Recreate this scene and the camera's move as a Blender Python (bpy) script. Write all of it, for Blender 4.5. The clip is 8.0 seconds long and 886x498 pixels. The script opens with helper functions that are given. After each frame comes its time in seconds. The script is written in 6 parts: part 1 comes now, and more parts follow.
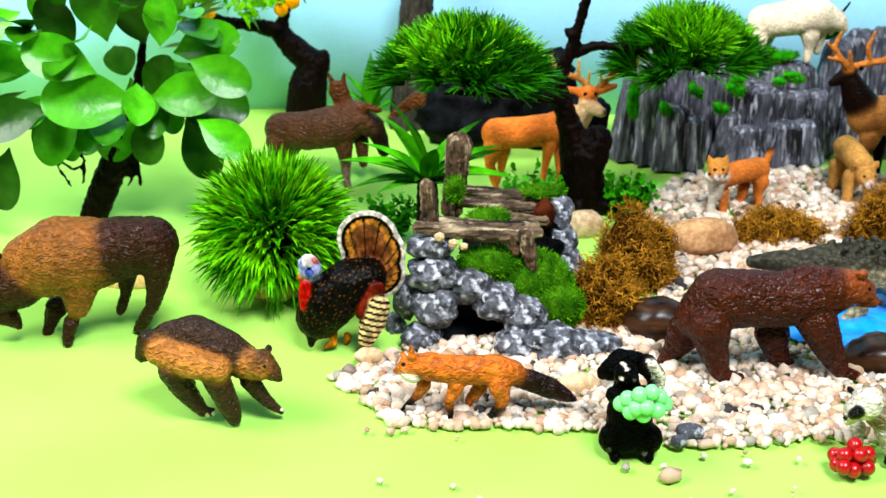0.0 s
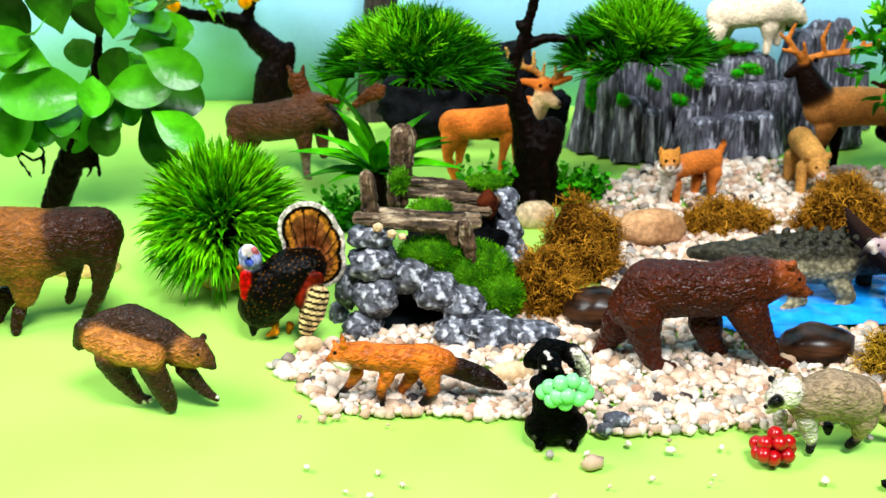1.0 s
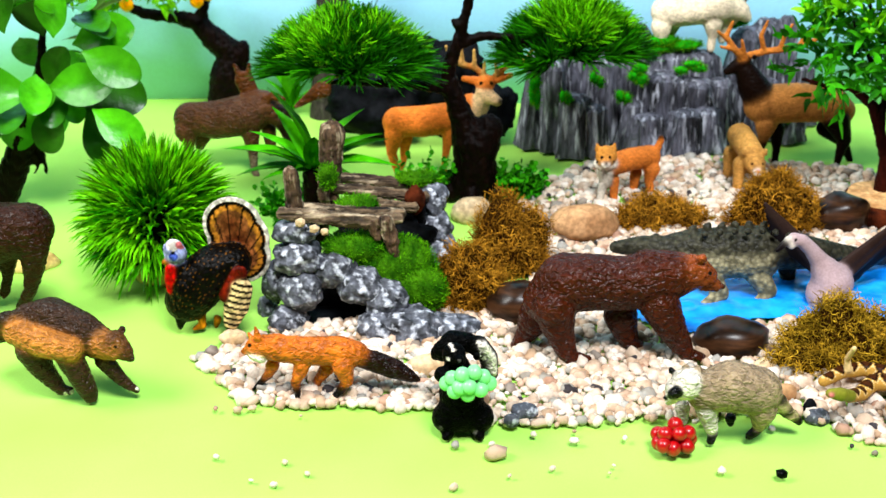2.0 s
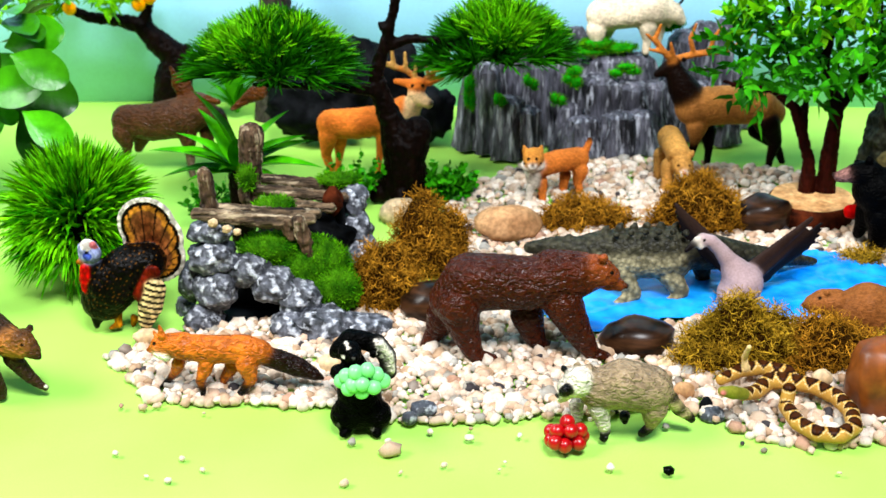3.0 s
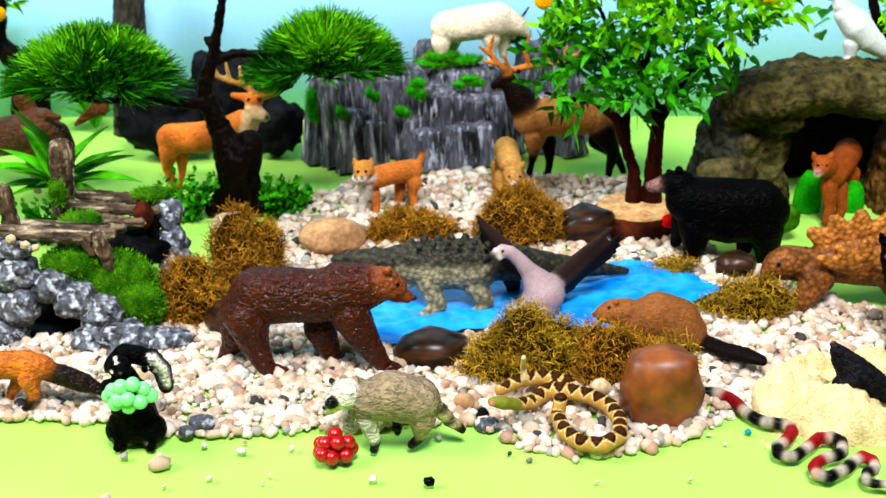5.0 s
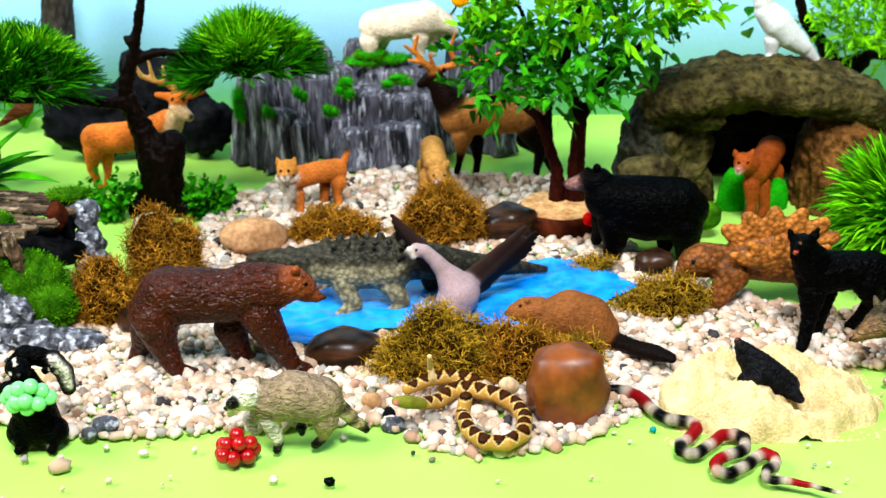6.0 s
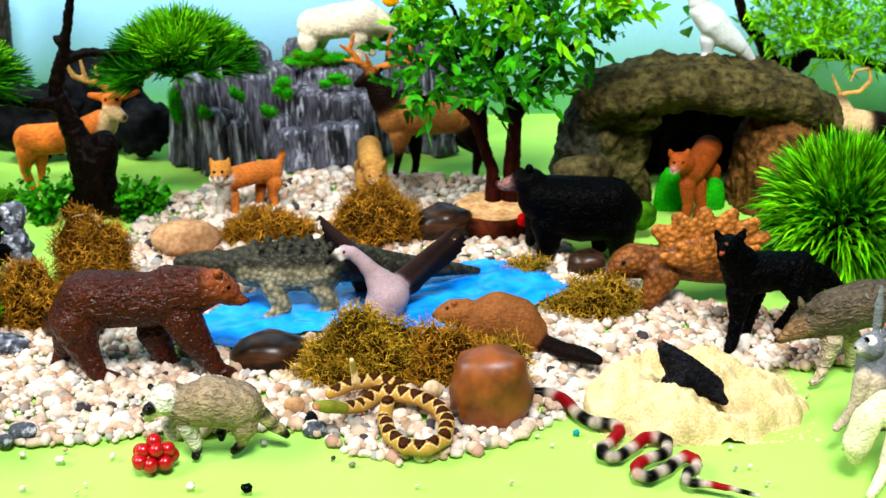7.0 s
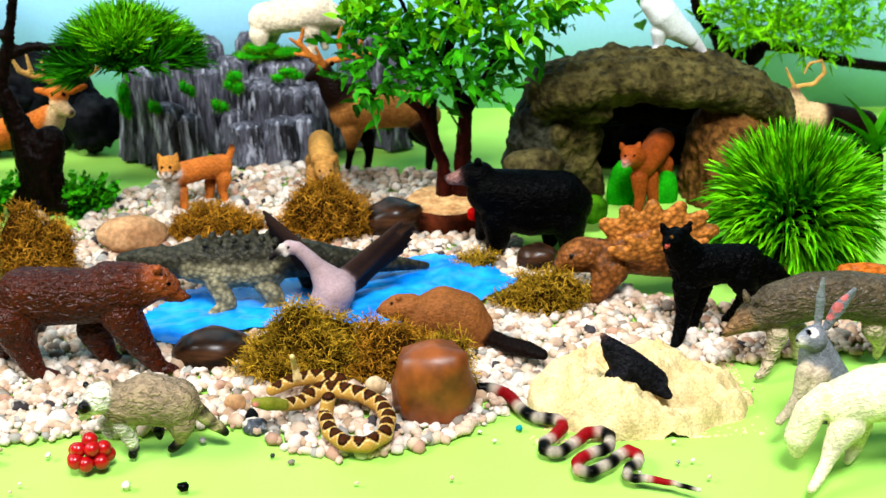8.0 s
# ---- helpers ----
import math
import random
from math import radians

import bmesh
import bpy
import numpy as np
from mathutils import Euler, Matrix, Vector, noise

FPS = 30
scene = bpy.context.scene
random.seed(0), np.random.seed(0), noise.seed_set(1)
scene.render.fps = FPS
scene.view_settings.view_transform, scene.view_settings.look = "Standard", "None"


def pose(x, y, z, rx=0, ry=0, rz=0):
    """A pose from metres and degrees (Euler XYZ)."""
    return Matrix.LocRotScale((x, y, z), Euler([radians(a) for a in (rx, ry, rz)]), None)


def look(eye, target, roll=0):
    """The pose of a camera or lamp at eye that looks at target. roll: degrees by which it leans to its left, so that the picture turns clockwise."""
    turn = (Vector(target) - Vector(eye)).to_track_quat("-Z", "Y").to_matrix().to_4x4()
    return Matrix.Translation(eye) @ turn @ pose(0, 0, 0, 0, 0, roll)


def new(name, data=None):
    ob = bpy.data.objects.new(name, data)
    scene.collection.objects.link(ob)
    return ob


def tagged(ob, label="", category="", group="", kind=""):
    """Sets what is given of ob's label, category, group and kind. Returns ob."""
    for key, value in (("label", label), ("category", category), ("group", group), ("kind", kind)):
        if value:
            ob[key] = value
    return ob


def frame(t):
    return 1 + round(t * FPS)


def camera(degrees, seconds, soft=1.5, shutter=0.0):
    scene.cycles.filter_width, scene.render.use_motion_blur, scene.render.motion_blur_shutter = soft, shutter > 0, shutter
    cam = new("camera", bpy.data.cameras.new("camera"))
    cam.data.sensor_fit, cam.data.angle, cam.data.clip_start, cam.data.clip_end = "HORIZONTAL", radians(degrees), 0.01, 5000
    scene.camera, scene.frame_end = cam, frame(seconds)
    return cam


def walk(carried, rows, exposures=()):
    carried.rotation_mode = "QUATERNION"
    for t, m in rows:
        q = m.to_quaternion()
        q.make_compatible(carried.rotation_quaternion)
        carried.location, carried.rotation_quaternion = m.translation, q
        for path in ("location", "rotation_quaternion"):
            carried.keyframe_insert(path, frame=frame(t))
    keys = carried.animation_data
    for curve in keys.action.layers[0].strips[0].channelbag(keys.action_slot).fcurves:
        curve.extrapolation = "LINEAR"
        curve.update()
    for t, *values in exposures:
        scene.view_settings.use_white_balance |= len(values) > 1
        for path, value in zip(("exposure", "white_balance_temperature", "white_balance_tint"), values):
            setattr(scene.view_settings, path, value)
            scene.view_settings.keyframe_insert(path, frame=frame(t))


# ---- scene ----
cam = camera(37.0, 8.0)
PATH = [
    (0, (-0.154, -0.535, 0.376), (-0.154, 1.291, -0.441), -0.8),
    (0.5, (-0.132, -0.538, 0.376), (-0.145, 1.285, -0.445), -1.0),
    (1, (-0.107, -0.544, 0.379), (-0.135, 1.276, -0.45), -1.1),
    (1.5, (-0.079, -0.55, 0.381), (-0.121, 1.268, -0.451), -1.3),
    (3, (0.01, -0.564, 0.381), (-0.057, 1.257, -0.443), -1.6),
    (3.5, (0.037, -0.566, 0.382), (-0.024, 1.257, -0.439), -1.7),
    (4, (0.063, -0.573, 0.382), (0.013, 1.254, -0.43), -1.7),
    (4.5, (0.094, -0.574, 0.385), (0.045, 1.252, -0.428), -1.8),
    (5, (0.125, -0.565, 0.381), (0.079, 1.263, -0.43), -1.9),
    (6.5, (0.178, -0.56, 0.377), (0.189, 1.269, -0.434), -1.6),
    (7, (0.192, -0.555, 0.376), (0.22, 1.271, -0.439), -1.5),
    (7.5, (0.202, -0.553, 0.372), (0.249, 1.273, -0.442), -1.4),
    (8, (0.212, -0.549, 0.371), (0.272, 1.274, -0.449), -1.4),
]
walk(cam, [(t, look(eye, target, roll)) for t, eye, target, roll in PATH])

cam.data.dof.use_dof = True
cam.data.dof.focus_distance = 0.71
cam.data.dof.aperture_fstop = 18.0

# ---- light ----
world = bpy.data.worlds.new("world")
scene.world = world
world.use_nodes = True
world.node_tree.nodes["Background"].inputs[0].default_value = (0.75, 0.88, 1.0, 1)
world.node_tree.nodes["Background"].inputs[1].default_value = 0.2


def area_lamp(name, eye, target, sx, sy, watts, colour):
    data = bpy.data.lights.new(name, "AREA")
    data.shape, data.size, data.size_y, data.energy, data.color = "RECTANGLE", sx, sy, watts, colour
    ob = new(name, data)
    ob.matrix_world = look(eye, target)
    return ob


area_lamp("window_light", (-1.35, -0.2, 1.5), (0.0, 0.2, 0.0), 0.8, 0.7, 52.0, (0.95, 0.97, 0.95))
# No fixture is seen or modelled: lamp added overhead to light set and backdrop.
area_lamp("added_overhead_light", (0.35, -1.05, 2.1), (0.2, 0.45, 0.0), 0.7, 0.6, 116.0, (0.92, 0.96, 1.0))
scene.view_settings.exposure = -0.1


# ---- materials ----
def rgb(r, g, b):
    """Linear colour from sRGB bytes, in the deep, saturated scale of painted plastic."""
    lin = [(c / 255 / 12.92) if c < 11 else ((c / 255 + 0.055) / 1.055) ** 2.4 for c in (r, g, b)]
    return tuple(min(0.9, 1.14 * c ** 1.47) for c in lin) + (1.0,)


def material(name, colour, colour2=None, scale=60.0, rough=0.6, bump=0.3, bump_scale=400.0, metal=0.0, spec=0.04, attr="",
             stretch=(1, 1, 1), per_piece=0.0, detail=6.0, trans=0.0, per_island=False, fine=0.25, depth=0.0006, fleck=None, blotch=(0.8, 0.77, 0.74)):
    """A two-scale procedural surface: broad stains, fine grain, and relief."""
    m = bpy.data.materials.new(name)
    m.use_nodes = True
    nt = m.node_tree
    n, link = nt.nodes, nt.links.new
    b = n["Principled BSDF"]
    co = n.new("ShaderNodeTexCoord")
    mp = n.new("ShaderNodeMapping")
    mp.inputs["Scale"].default_value = stretch
    link(co.outputs["Object"], mp.inputs["Vector"])
    big = n.new("ShaderNodeTexNoise")
    big.inputs["Scale"].default_value, big.inputs["Detail"].default_value = scale, detail
    small = n.new("ShaderNodeTexNoise")
    small.inputs["Scale"].default_value, small.inputs["Detail"].default_value = bump_scale, 5.0
    link(mp.outputs[0], big.inputs["Vector"])
    link(mp.outputs[0], small.inputs["Vector"])
    ramp = n.new("ShaderNodeValToRGB")
    ramp.color_ramp.elements[0].position, ramp.color_ramp.elements[1].position = 0.36, 0.66
    link(big.outputs["Fac"], ramp.inputs[0])
    mix = n.new("ShaderNodeMix")
    mix.data_type = "RGBA"
    link(ramp.outputs["Color"], mix.inputs["Factor"])
    if attr:
        at = n.new("ShaderNodeVertexColor")
        at.layer_name = attr
        dark = n.new("ShaderNodeMix")
        dark.data_type, dark.blend_type = "RGBA", "MULTIPLY"
        dark.inputs["Factor"].default_value = 1.0
        link(at.outputs["Color"], dark.inputs["A"])
        dark.inputs["B"].default_value = (*blotch, 1)
        link(at.outputs["Color"], mix.inputs["A"])
        link(dark.outputs["Result"], mix.inputs["B"])
    else:
        mix.inputs["A"].default_value = colour
        mix.inputs["B"].default_value = colour2 or tuple(c * 0.7 for c in colour[:3]) + (1,)
    grain = n.new("ShaderNodeMix")
    grain.data_type, grain.blend_type = "RGBA", "MULTIPLY"
    grain.inputs["Factor"].default_value = 1.0
    link(mix.outputs["Result"], grain.inputs["A"])
    gr = n.new("ShaderNodeMapRange")
    gr.inputs["From Min"].default_value, gr.inputs["From Max"].default_value = 0.36, 0.64
    gr.inputs["To Min"].default_value, gr.inputs["To Max"].default_value = 1 - fine, 1 + fine
    link(small.outputs["Fac"], gr.inputs["Value"])
    link(gr.outputs[0], grain.inputs["B"])
    last = grain.outputs["Result"]
    if fleck:
        # dry-brushed pale flecks on the raised grain
        fn = n.new("ShaderNodeTexNoise")
        fn.inputs["Scale"].default_value, fn.inputs["Detail"].default_value = fleck[1], 8.0
        link(mp.outputs[0], fn.inputs["Vector"])
        fr = n.new("ShaderNodeValToRGB")
        fr.color_ramp.elements[0].position, fr.color_ramp.elements[1].position = 0.53, 0.72
        link(fn.outputs["Fac"], fr.inputs[0])
        fm = n.new("ShaderNodeMix")
        fm.data_type = "RGBA"
        link(fr.outputs["Color"], fm.inputs["Factor"])
        link(last, fm.inputs["A"])
        fm.inputs["B"].default_value = fleck[0]
        last = fm.outputs["Result"]
    if per_piece or per_island:
        if per_island:
            info = n.new("ShaderNodeNewGeometry")
            rnd = info.outputs["Random Per Island"]
        else:
            info = n.new("ShaderNodeObjectInfo")
            rnd = info.outputs["Random"]
        hv = n.new("ShaderNodeHueSaturation")
        mr = n.new("ShaderNodeMapRange")
        mr.inputs["To Min"].default_value, mr.inputs["To Max"].default_value = max(0.1, 1 - 1.6 * per_piece), 1 + 0.7 * per_piece
        link(rnd, mr.inputs["Value"])
        link(mr.outputs[0], hv.inputs["Value"])
        link(last, hv.inputs["Color"])
        last = hv.outputs["Color"]
    link(last, b.inputs["Base Color"])
    b.inputs["Roughness"].default_value, b.inputs["Metallic"].default_value = rough, metal
    b.inputs["Specular IOR Level"].default_value = spec
    if bump:
        bp = n.new("ShaderNodeBump")
        bp.inputs["Strength"].default_value, bp.inputs["Distance"].default_value = bump, depth
        link(small.outputs["Fac"], bp.inputs["Height"])
        link(bp.outputs[0], b.inputs["Normal"])
    if trans:
        b.inputs["Transmission Weight"].default_value = trans
    return m


def pebble_material(name, island):
    """Mostly white quartz chips with cream, pink, grey and near-black ones among them."""
    m = material(name, rgb(225, 216, 206), rgb(196, 182, 168), 130.0, 0.45, 0.25, 500.0, fine=0.08)
    nt = m.node_tree
    n, link = nt.nodes, nt.links.new
    b = n["Principled BSDF"]
    src = b.inputs["Base Color"].links[0].from_socket
    info = n.new("ShaderNodeNewGeometry" if island else "ShaderNodeObjectInfo")
    rnd = info.outputs["Random Per Island" if island else "Random"]
    ramp = n.new("ShaderNodeValToRGB")
    ramp.color_ramp.interpolation = "CONSTANT"
    stops = ((0.0, (1, 1, 1)), (0.36, (0.95, 0.88, 0.82)), (0.56, (0.86, 0.74, 0.64)), (0.7, (0.78, 0.62, 0.52)), (0.79, (0.62, 0.48, 0.36)),
             (0.86, (0.5, 0.54, 0.56)), (0.92, (0.36, 0.34, 0.33)), (0.95, (0.62, 0.42, 0.34)), (0.98, (0.07, 0.07, 0.09)))
    els = ramp.color_ramp.elements
    els[0].position, els[0].color = 0.0, (1, 1, 1, 1)
    els[1].position, els[1].color = stops[1][0], (*stops[1][1], 1)
    for p, c in stops[2:]:
        e = els.new(p)
        e.color = (*c, 1)
    link(rnd, ramp.inputs[0])
    mul = n.new("ShaderNodeMix")
    mul.data_type, mul.blend_type = "RGBA", "MULTIPLY"
    mul.inputs["Factor"].default_value = 1.0
    link(src, mul.inputs["A"])
    link(ramp.outputs["Color"], mul.inputs["B"])
    link(mul.outputs["Result"], b.inputs["Base Color"])
    return m


def coat_material(name, scale, stretch, rough, spec, low, high, depth, cells=0.0):
    """Moulded coat under paint: raised strands or scales catch a lighter dry-brushed tone, the grooves keep a dark wash."""
    m = bpy.data.materials.new(name)
    m.use_nodes = True
    nt = m.node_tree
    n, link = nt.nodes, nt.links.new
    b = n["Principled BSDF"]
    co = n.new("ShaderNodeTexCoord")
    mp = n.new("ShaderNodeMapping")
    mp.inputs["Scale"].default_value = stretch
    mp.inputs["Rotation"].default_value = (0.0, 0.5, 0.3)
    link(co.outputs["Object"], mp.inputs["Vector"])
    strand = n.new("ShaderNodeTexNoise")
    strand.inputs["Scale"].default_value, strand.inputs["Detail"].default_value = scale, 1.2
    strand.inputs["Distortion"].default_value = 0.9
    link(mp.outputs[0], strand.inputs["Vector"])
    height = strand.outputs["Fac"]
    if cells:
        cell = n.new("ShaderNodeTexVoronoi")
        cell.inputs["Scale"].default_value = cells
        link(mp.outputs[0], cell.inputs["Vector"])
        dome = n.new("ShaderNodeMapRange")
        dome.inputs["From Min"].default_value, dome.inputs["From Max"].default_value = 0.75, 0.1
        dome.inputs["To Min"].default_value, dome.inputs["To Max"].default_value = 0.3, 0.7
        link(cell.outputs["Distance"], dome.inputs["Value"])
        both = n.new("ShaderNodeMix")
        both.inputs["Factor"].default_value = 0.3
        link(dome.outputs[0], both.inputs["A"])
        link(height, both.inputs["B"])
        height = both.outputs["Result"]
    tone = n.new("ShaderNodeMapRange")
    tone.inputs["From Min"].default_value, tone.inputs["From Max"].default_value = 0.36, 0.64
    tone.inputs["To Min"].default_value, tone.inputs["To Max"].default_value = low, high
    link(height, tone.inputs["Value"])
    stain = n.new("ShaderNodeTexNoise")
    stain.inputs["Scale"].default_value, stain.inputs["Detail"].default_value = 55.0, 4.0
    link(co.outputs["Object"], stain.inputs["Vector"])
    broad = n.new("ShaderNodeMapRange")
    broad.inputs["From Min"].default_value, broad.inputs["From Max"].default_value = 0.35, 0.65
    broad.inputs["To Min"].default_value, broad.inputs["To Max"].default_value = 0.72, 1.15
    link(stain.outputs["Fac"], broad.inputs["Value"])
    times = n.new("ShaderNodeMath")
    times.operation = "MULTIPLY"
    link(tone.outputs[0], times.inputs[0])
    link(broad.outputs[0], times.inputs[1])
    at = n.new("ShaderNodeVertexColor")
    at.layer_name = "Col"
    mul = n.new("ShaderNodeMix")
    mul.data_type, mul.blend_type = "RGBA", "MULTIPLY"
    mul.inputs["Factor"].default_value = 1.0
    link(at.outputs["Color"], mul.inputs["A"])
    link(times.outputs[0], mul.inputs["B"])
    link(mul.outputs["Result"], b.inputs["Base Color"])
    b.inputs["Roughness"].default_value, b.inputs["Specular IOR Level"].default_value = rough, spec
    bp = n.new("ShaderNodeBump")
    bp.inputs["Strength"].default_value, bp.inputs["Distance"].default_value = 1.0, depth
    link(height, bp.inputs["Height"])
    link(bp.outputs[0], b.inputs["Normal"])
    return m


PAINT = coat_material("painted_fur", 400.0, (0.55, 0.9, 0.85), 0.27, 0.15, 0.72, 1.25, 0.003)
SLEEK_PAINT = coat_material("painted_sleek_fur", 460.0, (0.5, 0.9, 0.85), 0.3, 0.12, 0.66, 1.25, 0.0026)
BLACK_PAINT = coat_material("painted_black_fur", 620.0, (0.55, 0.9, 0.8), 0.42, 0.025, 0.5, 1.5, 0.0016)
PALE_PAINT = coat_material("painted_pale_fur", 760.0, (0.5, 0.9, 0.8), 0.45, 0.04, 0.76, 1.18, 0.0007)
SCALE_PAINT = coat_material("painted_scales", 420.0, (0.9, 0.9, 1.0), 0.4, 0.1, 0.45, 1.5, 0.002, 300.0)
FEATHER_PAINT = coat_material("painted_feathers", 520.0, (0.8, 0.8, 0.55), 0.4, 0.06, 0.45, 1.5, 0.0014, 380.0)
SMOOTH_PAINT = material("smooth_painted_plastic", (1, 1, 1, 1), scale=60.0, rough=0.38, bump=0.12, bump_scale=700.0, attr="Col", fine=0.1)
ROCK_PAINT = material("painted_rock", (1, 1, 1, 1), scale=45.0, rough=0.7, bump=1.0, bump_scale=170.0, attr="Col", fine=0.6, spec=0.06, depth=0.005, blotch=(0.28, 0.25, 0.2))
BARK_PAINT = material("painted_bark", (1, 1, 1, 1), scale=120.0, rough=0.5, bump=1.0, bump_scale=260.0, attr="Col", stretch=(1, 1, 0.35), fine=0.5, spec=0.05, depth=0.002, blotch=(0.5, 0.48, 0.45))
CLOTH = material("green_cloth", (0.35, 0.66, 0.1, 1), (0.31, 0.63, 0.08, 1), 7.0, 0.75, 0.12, 1400.0, fine=0.04, spec=0.25)
SKY = material("sky_backdrop", (0.35, 0.7, 0.98, 1), (0.4, 0.74, 0.98, 1), 4.0, 0.8, 0.0, 300.0, fine=0.02, spec=0.1)
CLOUD = material("cloud_print", rgb(250, 250, 252), rgb(225, 240, 250), 30.0, 0.8, 0.0, 300.0, fine=0.02, spec=0.1)
WATER = material("blue_sheet", rgb(20, 150, 226), rgb(60, 178, 236), 55.0, 0.2, 0.25, 120.0, fine=0.1, spec=0.5)
WALL = material("wall_paint", rgb(64, 62, 66), rgb(56, 54, 58), 3.0, 0.8, 0.1, 200.0, fine=0.03)
WOODFLOOR = material("wood_floor", rgb(150, 110, 75), rgb(115, 80, 52), 5.0, 0.5, 0.2, 60.0)
TABLEWOOD = material("table_wood", rgb(170, 125, 85), rgb(130, 92, 60), 20.0, 0.5, 0.2, 90.0)
PEBBLE = pebble_material("quartz_pebble", False)
PEBBLES = pebble_material("quartz_pebbles", True)
SAND = material("kinetic_sand", rgb(222, 206, 168), rgb(204, 184, 142), 60.0, 0.9, 1.0, 700.0, fine=0.16, spec=0.03, depth=0.001)
BLADE = material("grass_blade", rgb(146, 216, 40), rgb(66, 156, 18), 60.0, 0.4, 0.0, 300.0, per_piece=0.5, per_island=True)
# Two copies of one needle: lit lime for pad tops, darker for the rest.
LITNEEDLE = material("lit_pine_needle", rgb(142, 206, 40), rgb(92, 168, 24), 60.0, 0.38, 0.0, 300.0, per_piece=0.4, per_island=True)
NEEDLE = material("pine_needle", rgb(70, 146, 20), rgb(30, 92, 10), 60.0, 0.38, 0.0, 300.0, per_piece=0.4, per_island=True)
BIGLEAF = material("large_leaf", rgb(112, 194, 42), rgb(52, 134, 16), 1.6, 0.32, 0.15, 9.0, per_piece=0.55, fine=0.08, depth=0.004, spec=0.3)
SMALLLEAF = material("small_leaf", rgb(96, 182, 44), rgb(50, 134, 26), 50.0, 0.4, 0.0, 120.0, per_piece=0.35, per_island=True)
LIMELEAF = material("lime_leaf", rgb(150, 208, 36), rgb(100, 176, 26), 50.0, 0.4, 0.0, 120.0, per_piece=0.3, per_island=True)
FRONDLEAF = material("frond_leaf", rgb(110, 196, 34), rgb(52, 140, 20), 2.0, 0.35, 0.1, 12.0, per_piece=0.4, fine=0.12)
# Near-black green: shade between blades and needles is put into this colour.
SHADECORE = material("painted_shade_core", rgb(14, 36, 6), rgb(8, 22, 4), 80.0, 0.8, 0.5, 300.0)
MOSS = material("dry_moss", rgb(206, 162, 70), rgb(146, 108, 38), 90.0, 0.85, 0.0, 300.0, per_piece=0.45, per_island=True)
MOSSGREEN = material("olive_moss", rgb(206, 174, 74), rgb(146, 122, 42), 90.0, 0.85, 0.0, 300.0, per_piece=0.45, per_island=True)
MOSSBASE = material("moss_base", rgb(92, 66, 20), rgb(52, 36, 10), 200.0, 0.9, 0.8, 400.0)
TURF = material("bright_turf", rgb(128, 186, 34), rgb(76, 144, 20), 120.0, 0.8, 0.0, 300.0, per_piece=0.4, per_island=True)
GREYROCK = material("grey_rock", rgb(130, 132, 140), rgb(30, 31, 36), 150.0, 0.6, 1.0, 230.0, fine=0.5, depth=0.002, fleck=(rgb(214, 216, 222), 210.0), spec=0.25)
TURFBASE = material("turf_base", rgb(96, 142, 34), rgb(58, 104, 20), 120.0, 0.9, 0.8, 500.0)
CLIFFROCK = material("cliff_rock", rgb(128, 128, 138), rgb(30, 30, 36), 70.0, 0.65, 1.0, 220.0, stretch=(1.5, 1.5, 0.3), fine=0.5, per_piece=0.15, depth=0.003, fleck=(rgb(196, 198, 206), 150.0), spec=0.2)
# Dark rock; also colours the added blocks that imitate shade inside the den.
DARKROCK_AND_SHADE = material("dark_boulder", rgb(44, 46, 50), rgb(20, 22, 24), 50.0, 0.6, 1.0, 160.0, fine=0.5)
BLACKSTONE = material("polished_black_stone", rgb(96, 70, 50), rgb(18, 15, 14), 70.0, 0.3, 0.05, 200.0, stretch=(0.6, 0.4, 3.4), spec=0.2)
BROWNSTONE = material("polished_brown_stone", rgb(156, 100, 50), rgb(112, 68, 32), 55.0, 0.4, 0.08, 160.0, fine=0.12, spec=0.35)
OLIVESTONE = material("olive_rock", rgb(120, 112, 78), rgb(58, 50, 36), 60.0, 0.7, 1.0, 180.0, fine=0.5, depth=0.003)
TANSTONE = material("tan_stone", rgb(198, 166, 132), rgb(166, 132, 100), 50.0, 0.55, 0.3, 300.0)
PALESTONE = material("pale_stone", rgb(214, 196, 168), rgb(184, 160, 128), 60.0, 0.5, 0.2, 300.0)
WOOD = material("weathered_wood", rgb(136, 118, 98), rgb(44, 34, 28), 140.0, 0.75, 1.0, 300.0, stretch=(0.2, 1.4, 1.4), fine=0.6, depth=0.003, fleck=(rgb(206, 190, 166), 170.0), spec=0.2)
POSTWOOD = material("post_wood", rgb(126, 104, 84), rgb(44, 34, 28), 140.0, 0.75, 1.0, 300.0, stretch=(1.4, 1.4, 0.2), fine=0.6, depth=0.003, fleck=(rgb(206, 190, 166), 170.0), spec=0.2)
SLICETOP = material("wood_slice_top", rgb(212, 178, 136), rgb(180, 142, 102), 90.0, 0.6, 0.2, 300.0)
SLICEBARK = material("wood_slice_bark", rgb(110, 62, 38), rgb(66, 36, 22), 120.0, 0.8, 0.9, 260.0)
PALEWOOD = material("pale_wood", rgb(214, 196, 140), rgb(190, 168, 112), 90.0, 0.6, 0.3, 300.0)
GREENBERRY = material("green_berry", rgb(156, 220, 164), rgb(136, 206, 146), 120.0, 0.32, 0.05, 300.0, fine=0.06, spec=0.4)
REDBERRY = material("red_berry", rgb(190, 18, 36), rgb(150, 10, 26), 120.0, 0.28, 0.05, 300.0, fine=0.1, spec=0.5)
REDFLOWER = material("red_felt", rgb(226, 24, 20), rgb(190, 14, 14), 120.0, 0.6, 0.2, 300.0)
YELLOW = material("yellow_petal", rgb(250, 196, 20), rgb(240, 160, 10), 120.0, 0.5, 0.1, 300.0)
